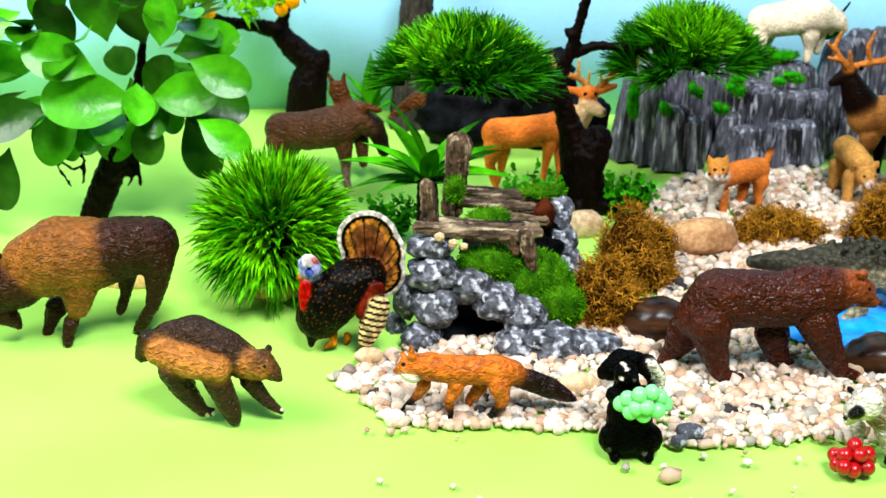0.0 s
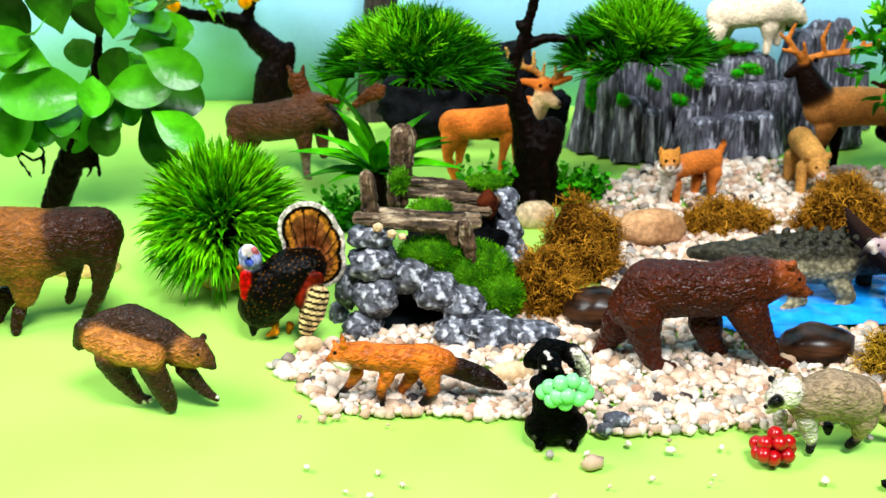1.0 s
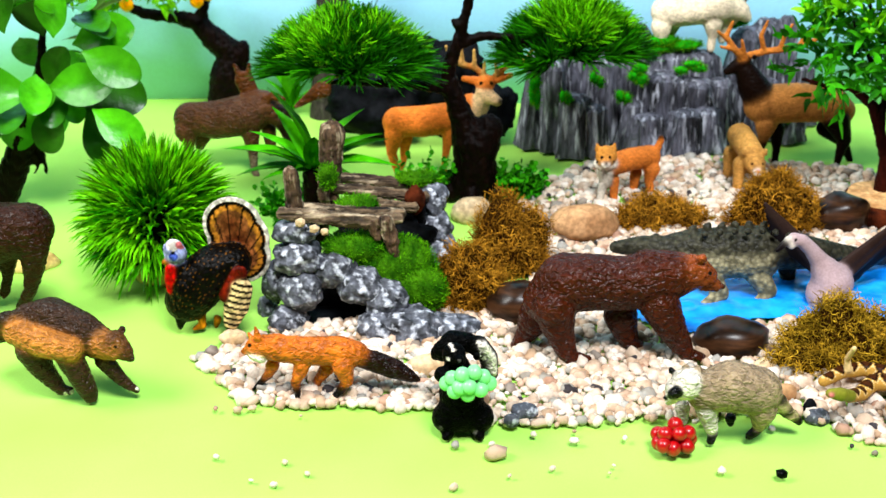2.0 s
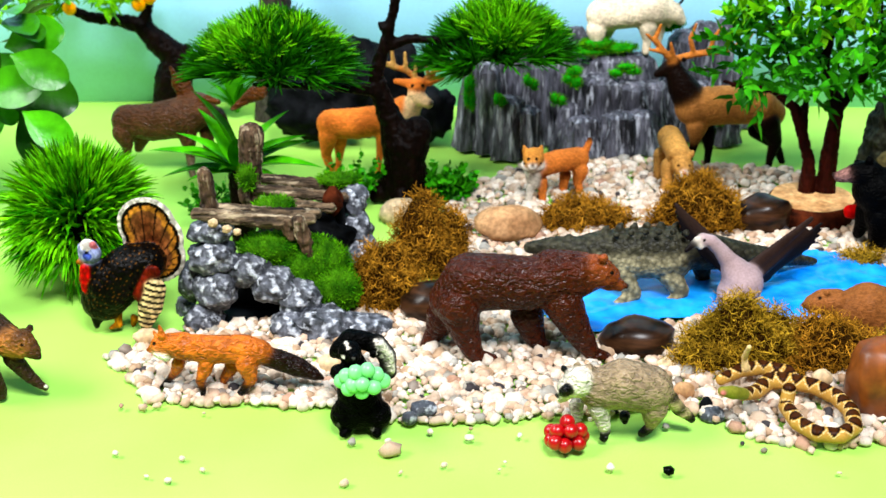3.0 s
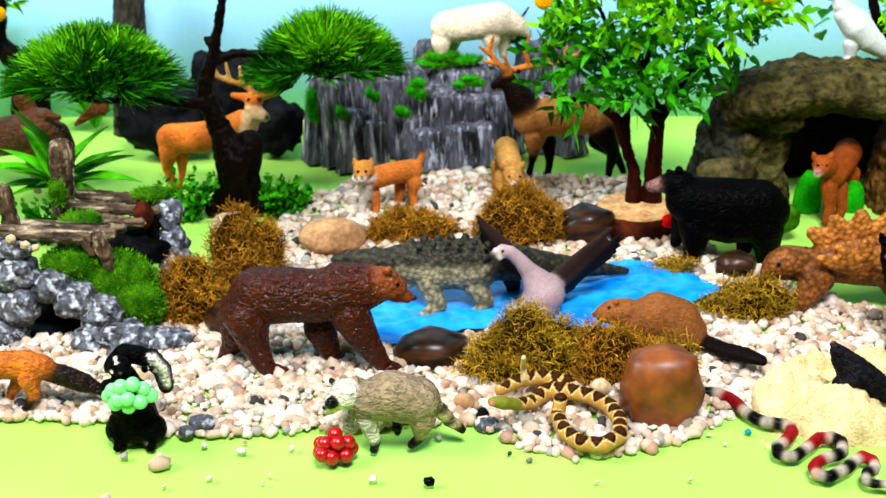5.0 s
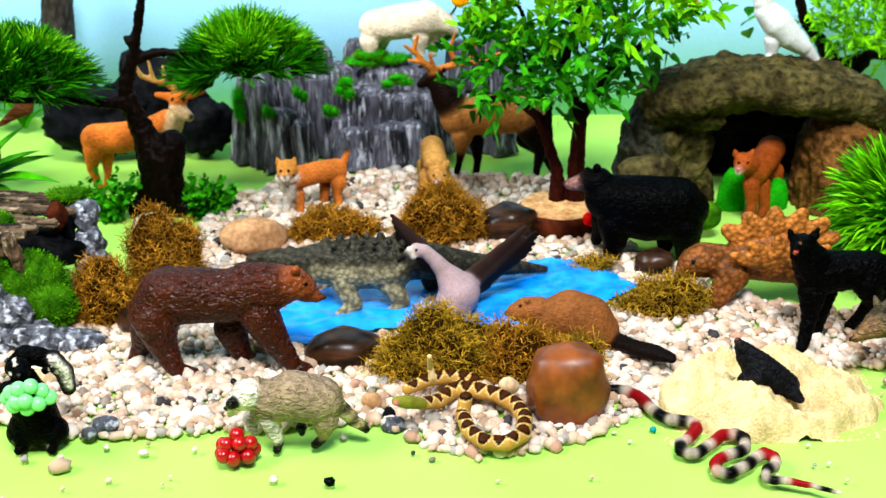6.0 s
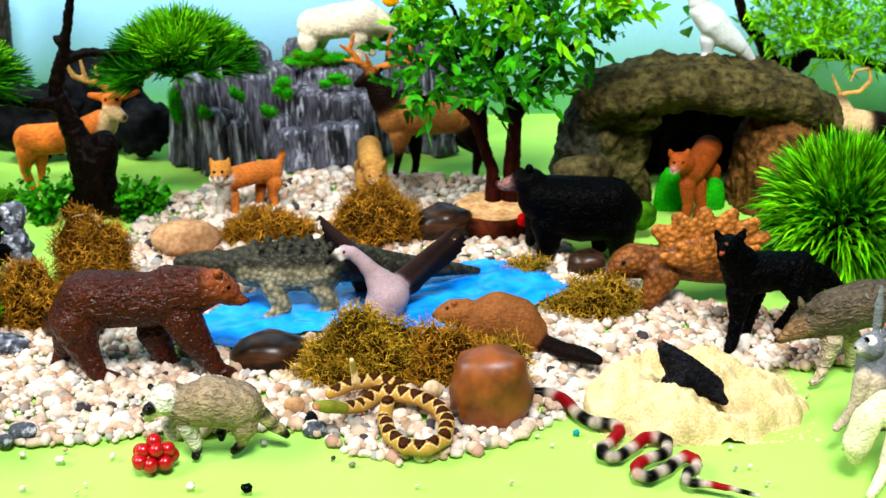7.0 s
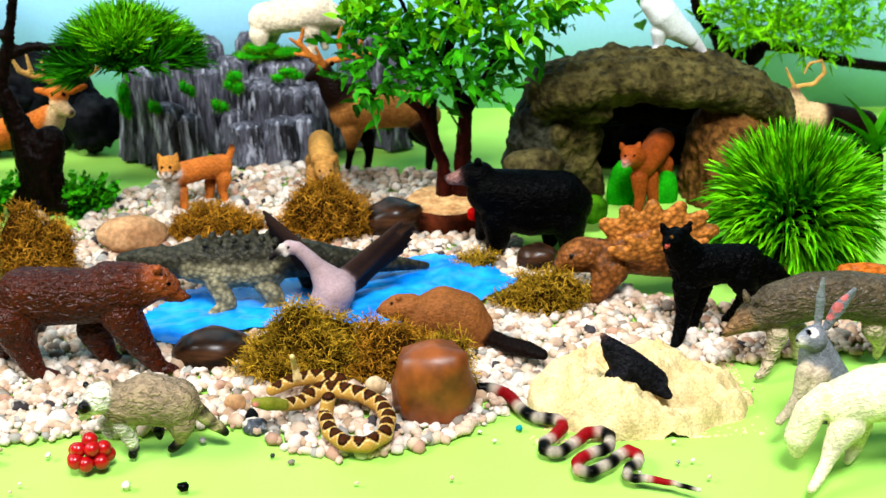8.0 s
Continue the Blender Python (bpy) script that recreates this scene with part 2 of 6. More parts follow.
CHIP = material("black_chip", rgb(26, 30, 28), rgb(14, 16, 15), 200.0, 0.3, 0.2, 300.0)
TEAL = material("teal_bead", rgb(40, 170, 170), rgb(30, 140, 150), 200.0, 0.3, 0.05, 300.0)
BRIGHTGREEN = material("bright_green_felt", rgb(60, 180, 40), rgb(44, 150, 30), 60.0, 0.8, 0.2, 500.0)

PAINTS = {name: rgb(*(v * (0.86 if max(c) < 200 else 0.93) for v in c)) for name, c in (
    ("bear_brown", (108, 57, 31)), ("bear_head", (178, 108, 62)), ("bear_muzzle", (176, 108, 62)), ("black", (18, 16, 17)), ("soft_black", (18, 17, 19)),
    ("fox_orange", (218, 138, 62)), ("fox_tail", (66, 38, 24)), ("white", (236, 228, 218)), ("wolv_dark", (98, 74, 58)), ("wolv_tan", (206, 150, 86)),
    ("wolv_head", (130, 94, 62)), ("wolv_tail", (84, 70, 44)), ("turkey_dark", (34, 28, 22)), ("turkey_head", (186, 192, 226)), ("turkey_blue", (110, 130, 215)),
    ("turkey_beak", (216, 150, 40)), ("turkey_red", (222, 30, 26)), ("turkey_fan", (184, 132, 84)), ("turkey_ring", (42, 28, 20)), ("turkey_tan", (206, 150, 70)),
    ("turkey_red_brown", (150, 56, 26)), ("turkey_cream", (240, 216, 170)), ("grey", (120, 116, 112)), ("rac_grey", (188, 168, 142)), ("rac_light", (224, 216, 204)),
    ("rac_cream", (206, 192, 150)), ("croc_back", (98, 95, 80)), ("croc_belly", (180, 172, 144)), ("goose_grey", (200, 180, 182)), ("goose_dark", (58, 50, 52)),
    ("goose_wing", (92, 74, 68)), ("beaver", (184, 130, 82)), ("beaver_dark", (48, 34, 28)), ("lynx_or", (222, 148, 80)), ("lynx_face", (222, 166, 92)),
    ("leo_tan", (222, 176, 110)), ("leo_dark", (110, 70, 34)), ("elk_tan", (214, 160, 100)), ("elk_dark", (50, 32, 22)), ("antler", (216, 150, 82)),
    ("deer_or", (238, 154, 78)), ("deer_cream", (240, 210, 170)), ("antler_pale", (236, 194, 128)), ("moose_br", (136, 98, 70)), ("moose_dark", (64, 42, 28)),
    ("moose_ant", (132, 86, 46)), ("moose_gr", (170, 150, 132)), ("bison_dark", (92, 58, 38)), ("bison_gold", (186, 132, 72)), ("pink_grey", (186, 148, 140)),
    ("cougar", (198, 118, 60)), ("turtle_br", (170, 118, 68)), ("turtle_sh", (204, 146, 82)), ("teeth", (214, 120, 110)), ("eye_gold", (150, 110, 50)),
    ("wolf_grey", (134, 120, 100)), ("wolf_face", (176, 144, 108)), ("wolf_light", (212, 196, 172)), ("hare_grey", (164, 166, 172)), ("hare_pink", (216, 140, 140)),
    ("hare_tan", (206, 192, 170)), ("cream", (240, 230, 204)), ("goat", (240, 226, 204)), ("white_paint", (240, 240, 240)), ("mole", (58, 56, 62)),
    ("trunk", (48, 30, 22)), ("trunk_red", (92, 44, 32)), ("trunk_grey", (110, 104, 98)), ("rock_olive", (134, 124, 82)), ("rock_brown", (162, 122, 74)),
    ("rock_grey", (112, 112, 96)), ("rock_dark_shade", (54, 50, 40)), ("snake_tan", (206, 170, 100)), ("snake_dark", (74, 44, 26)), ("snake_green", (170, 170, 80)),
    ("coral_red", (184, 40, 50)), ("coral_black", (16, 15, 16)), ("coral_white", (228, 216, 200)))}


# ---- building helpers ----
def mesh_of(name, verts, faces, mat, smooth=True):
    me = bpy.data.meshes.new(name)
    me.from_pydata([tuple(v) for v in verts], [], [tuple(f) for f in faces])
    me.materials.append(mat)
    me.polygons.foreach_set("use_smooth", [smooth] * len(me.polygons))
    me.update()
    return me


def part(name, me, parent, label="", m=None):
    ob = new(name, me)
    ob.parent = parent
    if m is not None:
        ob.matrix_basis = m
    if label:
        ob["label"] = label
    return ob


def thing(name, label, category, x=0.0, y=0.0, z=0.0, group="", kind=""):
    ob = new(name)
    ob.location = (x, y, z)
    ob.empty_display_size = 0.02
    return tagged(ob, label, category, group, kind)


def ico(level):
    bm = bmesh.new()
    bmesh.ops.create_icosphere(bm, subdivisions=level, radius=1.0)
    bm.verts.index_update()
    v = np.array([tuple(p.co) for p in bm.verts])
    f = np.array([[p.index for p in q.verts] for q in bm.faces])
    bm.free()
    return v, f


ICO1, ICO2, ICO3, ICO4 = ico(1), ico(2), ico(3), ico(4)
VIEW = np.array((0.0, 0.915, -0.403))


class Figure:
    """A moulded figure made of rounded limbs that flow into one skin. Joints: x, y, z and radius in millimetres from its foot."""

    def __init__(self, name, x, y, voxel, blend=0.7):
        self.name, self.place, self.voxel = name, (x, y, 0.0), voxel
        self.tubes, self.spots, self.blend, self.pattern = [], [], blend, None

    def tube(self, paint, *joints, flat=1.0):
        self.tubes.append((paint, np.array(joints, float), flat))

    def spot(self, paint, centre):
        self.spots.append((paint, np.array(centre, float)))

    def skin(self, mat, relief=0.0, relief_scale=0.1, soften=3):
        verts, faces, count = [], [], 0
        base_v, base_f = ICO3
        for _, js, flat in self.tubes:
            balls = [js[0]]
            for a, b in zip(js, js[1:]):
                steps = max(1, int(np.linalg.norm((b - a)[:3]) / (0.3 * max(min(a[3], b[3]), 0.6))))
                balls += [a + (b - a) * k / steps for k in range(1, steps + 1)]
            for q in balls:
                r = max(q[3], self.voxel * 0.95)
                verts.append(base_v * (r, max(r * flat, self.voxel * 0.95), r) + q[:3])
                faces.append(base_f + count)
                count += len(base_v)
        rough = bpy.data.meshes.new(self.name)
        rough.from_pydata(np.concatenate(verts).tolist(), [], np.concatenate(faces).tolist())
        tmp = new("rough_skin", rough)
        mod = tmp.modifiers.new("skin", "REMESH")
        mod.mode, mod.voxel_size = "VOXEL", self.voxel * 0.85
        if soften:
            sm = tmp.modifiers.new("soften", "SMOOTH")
            sm.factor, sm.iterations = 0.5, soften
        me = bpy.data.meshes.new_from_object(tmp.evaluated_get(bpy.context.evaluated_depsgraph_get()))
        bpy.data.objects.remove(tmp)
        me.name = self.name
        n = len(me.vertices)
        co = np.empty(n * 3)
        me.vertices.foreach_get("co", co)
        co = co.reshape(-1, 3)
        no = np.empty(n * 3)
        me.vertex_normals.foreach_get("vector", no)
        no = no.reshape(-1, 3)
        total, weight = np.zeros((n, 3)), np.zeros(n)
        best = np.full(n, 1e9)
        dist = []
        for paint, js, flat in self.tubes:
            d = np.full(n, 1e9)
            pairs = list(zip(js, js[1:])) or [(js[0], js[0])]
            for a, b in pairs:
                ab = (b - a)[:3]
                k = np.clip(((co - a[:3]) @ ab) / max(ab @ ab, 1e-6), 0, 1)
                off = co - a[:3] - k[:, None] * ab
                off[:, 1] /= flat
                d = np.minimum(d, np.linalg.norm(off, axis=1) - (a[3] + k * (b[3] - a[3])))
            dist.append(d)
            best = np.minimum(best, d)
        for (paint, _, _), d in zip(self.tubes, dist):
            w = np.exp(-np.clip(d - best, 0, 40) / self.blend)
            total += w[:, None] * np.array(PAINTS[paint][:3])
            weight += w
        colour = total / weight[:, None]
        if self.pattern:
            self.pattern(co, no, np.argmin(dist, axis=0), colour)
        for paint, c in self.spots:
            off = co - c[:3]
            along = off @ VIEW
            near = (np.linalg.norm(off - along[:, None] * VIEW, axis=1) < c[3]) & (no @ VIEW < 0.1)
            if near.any():
                near &= along < along[near].min() + 5.0
                colour[near] = PAINTS[paint][:3]
        if relief:
            for i in range(n):
                p = Vector(co[i]) * relief_scale
                co[i] += no[i] * relief * (noise.noise(p) + 0.6 * noise.noise(p * 2.3) + (0.35 * noise.noise(p * 5.3) if relief > 2 else 0.0))
        me.vertices.foreach_set("co", (co * 0.001).ravel())
        layer = me.color_attributes.new("Col", "FLOAT_COLOR", "POINT")
        layer.data.foreach_set("color", np.column_stack([colour, np.ones(n)]).ravel())
        me.materials.clear()
        me.materials.append(mat)
        me.polygons.foreach_set("use_smooth", [True] * len(me.polygons))
        me.update()
        return me

    def build(self, label, category, mat=None, relief=0.32, relief_scale=0.42):
        ob = new(self.name, self.skin(mat or PAINT, relief, relief_scale))
        ob.location = self.place
        return tagged(ob, label, category, "toy animals")

    def limb(self, parent, mat=None, relief=0.0, relief_scale=0.1, label="", soften=4):
        ob = part(self.name, self.skin(mat or BARK_PAINT, relief, relief_scale, soften), parent, label)
        ob.location = Vector(self.place) - parent.location
        return ob


def lump_mesh(name, rx, ry, rz, mat, seed, rough=0.18, freq=1.6, level=3, flat_base=None, facet=False, boxy=0.0):
    """A stone: an uneven ball, with a cut base where it lies flat."""
    v, f = {1: ICO1, 2: ICO2, 3: ICO3, 4: ICO4}[level]
    out = []
    for p in v:
        q = Vector(p) * freq + Vector((seed * 7.3, seed * 3.1, seed * 1.7))
        k = 1 + rough * (noise.noise(q) + 0.5 * noise.noise(q * 2.2) + 0.25 * noise.noise(q * 4.7))
        if facet:
            k -= rough * 0.6 * abs(noise.noise(q * 1.7))
        if boxy:
            k *= 1 + boxy * (1 / max(abs(c) for c in p) - 1)
        out.append((p[0] * rx * k, p[1] * ry * k, max(p[2] * k, flat_base if flat_base is not None else -9) * rz))
    return mesh_of(name, out, f, mat, not facet)


def stone(name, x, y, z, rx, ry, rz, mat, seed, label, category="stone", turn=0, rough=0.15, parent=None, level=3, tilt=0, facet=False, freq=1.6, boxy=0.0):
    me = lump_mesh(name, rx, ry, rz, mat, seed, rough, level=level, facet=facet, freq=freq, boxy=boxy)
    m = pose(x, y, z, 0, tilt, turn)
    if parent is not None:
        return part(name, me, parent, label, Matrix.Translation(-parent.location) @ m)
    ob = new(name, me)
    ob.matrix_world = m
    return tagged(ob, label, category)


def inside(x, y, poly):
    hit = False
    for (ax, ay), (bx, by) in zip(poly, poly[1:] + poly[:1]):
        if (ay > y) != (by > y) and x < (bx - ax) * (y - ay) / (by - ay) + ax:
            hit = not hit
    return hit


# ---- setting ----
def slab(name, x0, x1, y0, y1, z0, z1, mat, label, kind="structure", bevel=0.0):
    bm = bmesh.new()
    bmesh.ops.create_cube(bm, size=1.0, matrix=Matrix.LocRotScale(((x0 + x1) / 2, (y0 + y1) / 2, (z0 + z1) / 2), None, (x1 - x0, y1 - y0, z1 - z0)))
    if bevel:
        bmesh.ops.bevel(bm, geom=bm.edges[:], offset=bevel, segments=2, affect="EDGES")
    me = bpy.data.meshes.new(name)
    bm.to_mesh(me)
    bm.free()
    me.materials.append(mat)
    return tagged(new(name, me), label, name.split("_")[0], kind=kind)


slab("floor", -1.6, 2.0, -1.9, 1.5, -0.85, -0.8, WOODFLOOR, "plain brown wooden floor under the table")
slab("ceiling", -1.6, 2.0, -1.9, 1.5, 2.3, 2.35, WALL, "plain grey painted ceiling above the table")
slab("wall_north", -1.6, 2.0, 1.5, 1.55, -0.85, 2.35, WALL, "plain grey wall behind the backdrop")
slab("wall_east", 2.0, 2.05, -1.9, 1.5, -0.85, 2.35, WALL, "plain grey painted side wall")
slab("wall_south", -1.6, 2.0, -1.95, -1.9, -0.85, 0.9, WALL, "plain grey wall below the front window")
slab("wall_south_upper", -1.6, 2.0, -1.95, -1.9, 1.9, 2.35, WALL, "plain grey wall above the front window")
slab("wall_south_left", -1.6, -0.3, -1.95, -1.9, 0.9, 1.9, WALL, "plain grey wall beside the front window")
slab("wall_south_right", 0.8, 2.0, -1.95, -1.9, 0.9, 1.9, WALL, "plain grey wall beside the front window")
slab("wall_west", -1.65, -1.6, -1.9, 1.5, -0.85, 0.7, WALL, "plain grey wall below the window")
slab("wall_west_upper", -1.65, -1.6, -1.9, 1.5, 1.9, 2.35, WALL, "plain grey wall above the window")
slab("wall_west_front", -1.65, -1.6, -1.9, -0.6, 0.7, 1.9, WALL, "plain grey wall beside the window")
slab("wall_west_back", -1.65, -1.6, 0.6, 1.5, 0.7, 1.9, WALL, "plain grey wall beside the window")
slab("table_top", -0.95, 1.2, -0.5, 0.95, -0.045, -0.012, TABLEWOOD, "wooden table top carrying the diorama", "", 0.004)["category"] = "table"

# green cloth: one sheet with faint folds that meets the backdrop
nx, ny = 150, 100
cv, cf = [], []
for j in range(ny + 1):
    for i in range(nx + 1):
        x, y = -0.95 + 2.15 * i / nx, -0.5 + 1.44 * j / ny
        p = Vector((x * 5, y * 9, 2.0))
        cv.append((x, y, -0.0026 + 0.0016 * noise.noise(p) + 0.0008 * noise.noise(p * 3.1)))
for j in range(ny):
    for i in range(nx):
        a = j * (nx + 1) + i
        cf.append((a, a + 1, a + nx + 2, a + nx + 1))
tagged(new("ground", mesh_of("ground", cv, cf, CLOTH)), "bright green cloth spread over the table", "cloth", kind="structure")

# sky backdrop: a printed card standing slightly askew behind the scene
back = thing("backdrop", "pale blue printed sky backdrop with white clouds", "backdrop", 0.1, 0.6, 0.0, kind="structure")
back.rotation_euler = (0, 0, radians(-4.6))
bv, bf = [], []
for j in range(9):
    for i in range(31):
        bv.append((-1.0 + 2.0 * i / 30, 0.004 * math.sin(i * 0.8) + 0.003 * math.sin(j), -0.004 + 0.9 * j / 8))
for j in range(8):
    for i in range(30):
        a = j * 31 + i
        bf.append((a, a + 1, a + 32, a + 31))
card = part("card", mesh_of("card", bv, bf, SKY), back)
sol = card.modifiers.new("thick", "SOLIDIFY")
sol.thickness, sol.offset = 0.003, 1.0


def cloud(x, z, w, h):
    """A flat printed cloud made of overlapping round lobes."""
    vs, fs = [], []
    for k, (dx, dz, r) in enumerate(((0, 0, 1.0), (-0.55, -0.1, 0.7), (0.6, -0.12, 0.65), (0.25, 0.25, 0.7), (-0.95, -0.2, 0.4), (1.0, -0.22, 0.4))):
        o = len(vs)
        yy = -0.009 - 0.0003 * k
        vs.append((x + dx * w, yy, z + dz * h))
        for a in range(20):
            vs.append((x + dx * w + r * w * 0.55 * math.cos(a * math.tau / 20), yy, z + dz * h + r * h * 0.55 * math.sin(a * math.tau / 20)))
        fs += [(o, o + 1 + a, o + 1 + (a + 1) % 20) for a in range(20)]
    part("cloud", mesh_of("cloud", vs, fs, CLOUD), back, "white printed cloud")


cloud(-0.025, 0.127, 0.028, 0.014)
cloud(0.30, 0.15, 0.05, 0.02)
cloud(-0.38, 0.16, 0.05, 0.02)

GRAVEL = [(-0.221, 0.127), (-0.181, 0.077), (-0.121, 0.07), (-0.073, 0.066), (-0.034, 0.05), (0.026, 0.052), (0.055, 0.056), (0.12, 0.06), (0.15, 0.032),
          (0.181, 0.022), (0.222, 0.029), (0.252, 0.049), (0.282, 0.076), (0.3, 0.1), (0.398, 0.104), (0.485, 0.108), (0.5, 0.14), (0.45, 0.168),
          (0.4, 0.18), (0.345, 0.2), (0.335, 0.24), (0.3, 0.26), (0.29, 0.29), (0.27, 0.33), (0.26, 0.42), (0.14, 0.45), (0.035, 0.44),
          (-0.013, 0.385), (-0.03, 0.3), (0.0, 0.25), (-0.05, 0.19), (-0.17, 0.165)]
POND = [(0.04, 0.175), (0.05, 0.158), (0.075, 0.146), (0.12, 0.165), (0.155, 0.165), (0.21, 0.16), (0.25, 0.18), (0.288, 0.213), (0.266, 0.252),
        (0.23, 0.264), (0.133, 0.238), (0.072, 0.225)]
# blue crumpled sheet of the pond
pv, pf, index = [], [], {}
for j in range(75):
    for i in range(100):
        x, y = 0.02 + 0.0029 * i, 0.135 + 0.0019 * j
        if not inside(x, y, POND):
            continue
        index[i, j] = len(pv)
        q = Vector((x * 38, y * 52, 0.3))
        pv.append((x, y, 0.0022 + 0.0026 * abs(noise.noise(q)) + 0.0012 * noise.noise(q * 2.6)))
for (i, j), a in index.items():
    if (i + 1, j) in index and (i, j + 1) in index and (i + 1, j + 1) in index:
        pf.append((a, index[i + 1, j], index[i + 1, j + 1], index[i, j + 1]))
tagged(new("water", mesh_of("water", pv, pf, WATER)), "crumpled shiny blue plastic sheet as pond", "pond", kind="structure")

# ---- toy animals ----


f = Figure("grizzly_bear_figurine", -0.012, 0.127, 0.85)
f.tube("bear_brown", (0, 0, 36, 12.6), (12, 0, 47, 17.4), (30, 0, 47, 16.4), (47, 0, 46, 15.8), (62, 0, 49, 16.7), (72, 0, 51, 14.1))
f.tube("bear_brown", (58, 0, 56, 10.5), (70, 0, 56, 9.8))
f.tube("bear_head", (78, 0, 52, 11.8), (85, 0, 53, 9.8), (91, 0, 50, 7.5))
f.tube("bear_muzzle", (91, 0, 47, 5.6), (98, 0, 44, 3.6))
f.tube("black", (102, 0, 43, 1.6))
f.tube("bear_head", (88, -6, 64, 2.9))
f.tube("bear_head", (82, 8, 57, 3))
f.spot("black", (93, -9, 56, 1.3))
f.tube("bear_brown", (5, -9, 37, 13.1), (8, -10, 21, 8.6), (12, -10, 9, 6.3), (15, -10, 3, 4.7), (24, -10, 2, 3))
f.tube("bear_brown", (-4, 9, 22, 10.8), (-9, 11, 10, 6.5), (-15, 12, 1, 4.1))
f.tube("bear_brown", (65, -7, 37, 11.8), (72, -8, 22, 8.9), (78, -8, 11, 6.6), (83, -8, 3, 4.7), (91, -8, 1, 3))
f.tube("bear_brown", (45, 7, 22, 10.1), (48, 7, 11, 7.4), (52, 6, 3, 5.1), (59, 6, 1, 3))
f.build("dark brown plastic grizzly bear figurine walking on white pebbles", "animal figurine", PAINT, 0.5, 0.32)

f = Figure("red_fox_figurine", -0.162, 0.084, 1.0)
f.tube("fox_orange", (0, 0, 30, 7.5), (18, 0, 28, 8.1), (35, 0, 28, 8.4), (44, 0, 26, 7.2))
f.tube("fox_orange", (1, 0, 31, 7.5), (-6, 0, 32, 6), (-12, 0, 31, 5.1))
f.tube("fox_orange", (-14, 0, 30, 3.6), (-17, 0, 28, 2.1))
f.tube("black", (-19, 0, 28, 1.2))
f.tube("fox_orange", (-9, -3, 38, 2.4), (-10, -3, 45, 0.9))
f.tube("fox_orange", (-13, 3, 34, 1.8), (-15, 3, 38, 0.9))
f.spot("black", (-14, -6, 35, 1.2))
f.tube("white", (-8, -3, 25, 2.7), (-13, -3, 27, 2.4))
f.tube("fox_tail", (44, 0, 24, 5.1), (54, 0, 21, 6.1), (65, 0, 16, 5.8), (74, 0, 11, 3.4), (78, 0, 9, 1.5))
f.tube("fox_orange", (-3, 3, 18, 4), (-7, 5, 10, 2.5))
f.tube("black", (-7, 5, 10, 2.5), (-14, 6, 2, 1.5), (-17, 6, 0, 1.2))
f.tube("fox_orange", (14, -4, 20, 4.5), (10, -5, 11, 2.7))
f.tube("black", (10, -5, 11, 2.7), (11, -5, 4, 1.8), (10, -6, -0, 1.5))
f.tube("fox_orange", (37, -5, 22, 6.3), (39, -6, 12, 3.6))
f.tube("black", (39, -6, 12, 3.3), (33, -6, 4, 2.1), (29, -6, -0, 1.5))
f.tube("fox_orange", (27, 4, 15, 4.3), (21, 5, 6, 2.5))
f.tube("black", (21, 5, 6, 2.2), (20, 5, -0, 1.5))
f.build("orange plastic red fox figurine stepping over white pebbles", "animal figurine", SLEEK_PAINT)

f = Figure("wolverine_figurine", -0.301, 0.092, 0.8)
f.tube("wolv_dark", (0, 4, 41, 11.6), (13, 2, 44, 13), (29, -2, 39, 11.5), (39, -5, 34, 9.7))
f.tube("wolv_tan", (-4, -3, 40, 9), (11, -12, 38, 8.9), (27, -16, 35, 7.4))
f.tube("wolv_tan", (43, -8, 34, 8.4), (49, -9, 32, 7.2))
f.tube("wolv_head", (49, -8, 34, 7.8), (55, -10, 30, 5.1), (58, -11, 27, 2.7))
f.tube("black", (60, -12, 26, 1.2))
f.tube("wolv_dark", (43, -9, 40, 2.4))
f.tube("wolv_dark", (53, -1, 39, 2.1))
f.spot("black", (52, -18, 37, 0.9))
f.tube("wolv_tail", (-4, 0, 44, 6.6), (-11, 0, 44, 6.3), (-15, 0, 36, 4.5))
f.tube("wolv_dark", (3, -8, 31, 9), (7, -7, 18, 6.4), (12, -6, 9, 4.6), (15, -6, 4, 3.4), (20, -6, 3, 2.5))
f.tube("wolv_dark", (25, -14, 31, 7.5), (29, -13, 18, 6.6), (32, -12, 8, 5.5), (33, -11, 2, 4))
f.tube("wolv_dark", (42, -6, 23, 5.5), (48, -6, 13, 4), (54, -6, 6, 2.8), (58, -6, 3, 1.8))
f.spot("white", (22, -12, 5, 1.5))
f.spot("white", (18, -12, 4, 1.2))
f.spot("white", (59, -12, 7, 1.2))
f.build("brown and tan plastic wolverine figurine walking on green cloth", "animal figurine", SLEEK_PAINT, 0.4, 0.4)

f = Figure("turkey_figurine", -0.228, 0.166, 1.0, 0.35)
f.tube("turkey_dark", (0, 0, 20, 14.1), (6, 0, 29, 16.7), (18, 0, 40, 15.2), (29, 0, 44, 11.9))
f.tube("turkey_dark", (-2, -3, 36, 9.3), (-3, -4, 44, 6.6))
f.tube("turkey_head", (-3, -5, 53, 6.9), (-4, -5, 56, 6.2))
f.tube("turkey_beak", (-7, -8, 50, 2.6), (-10, -9, 49, 1.3))
f.tube("turkey_red", (-6, -9, 45, 3.3), (-7, -9, 38, 3.6), (-8, -9, 31, 2.2))
FAN = ((30, 66, 18.6), (33, 57, 19.8), (34, 45, 18.6))
for fx, fz, fr in FAN:
    f.tube("turkey_fan", (fx, 8, fz, fr), flat=0.12)
f.tube("turkey_red_brown", (36, -12, 43, 4.6), (26, -14, 28, 3.9), flat=0.5)
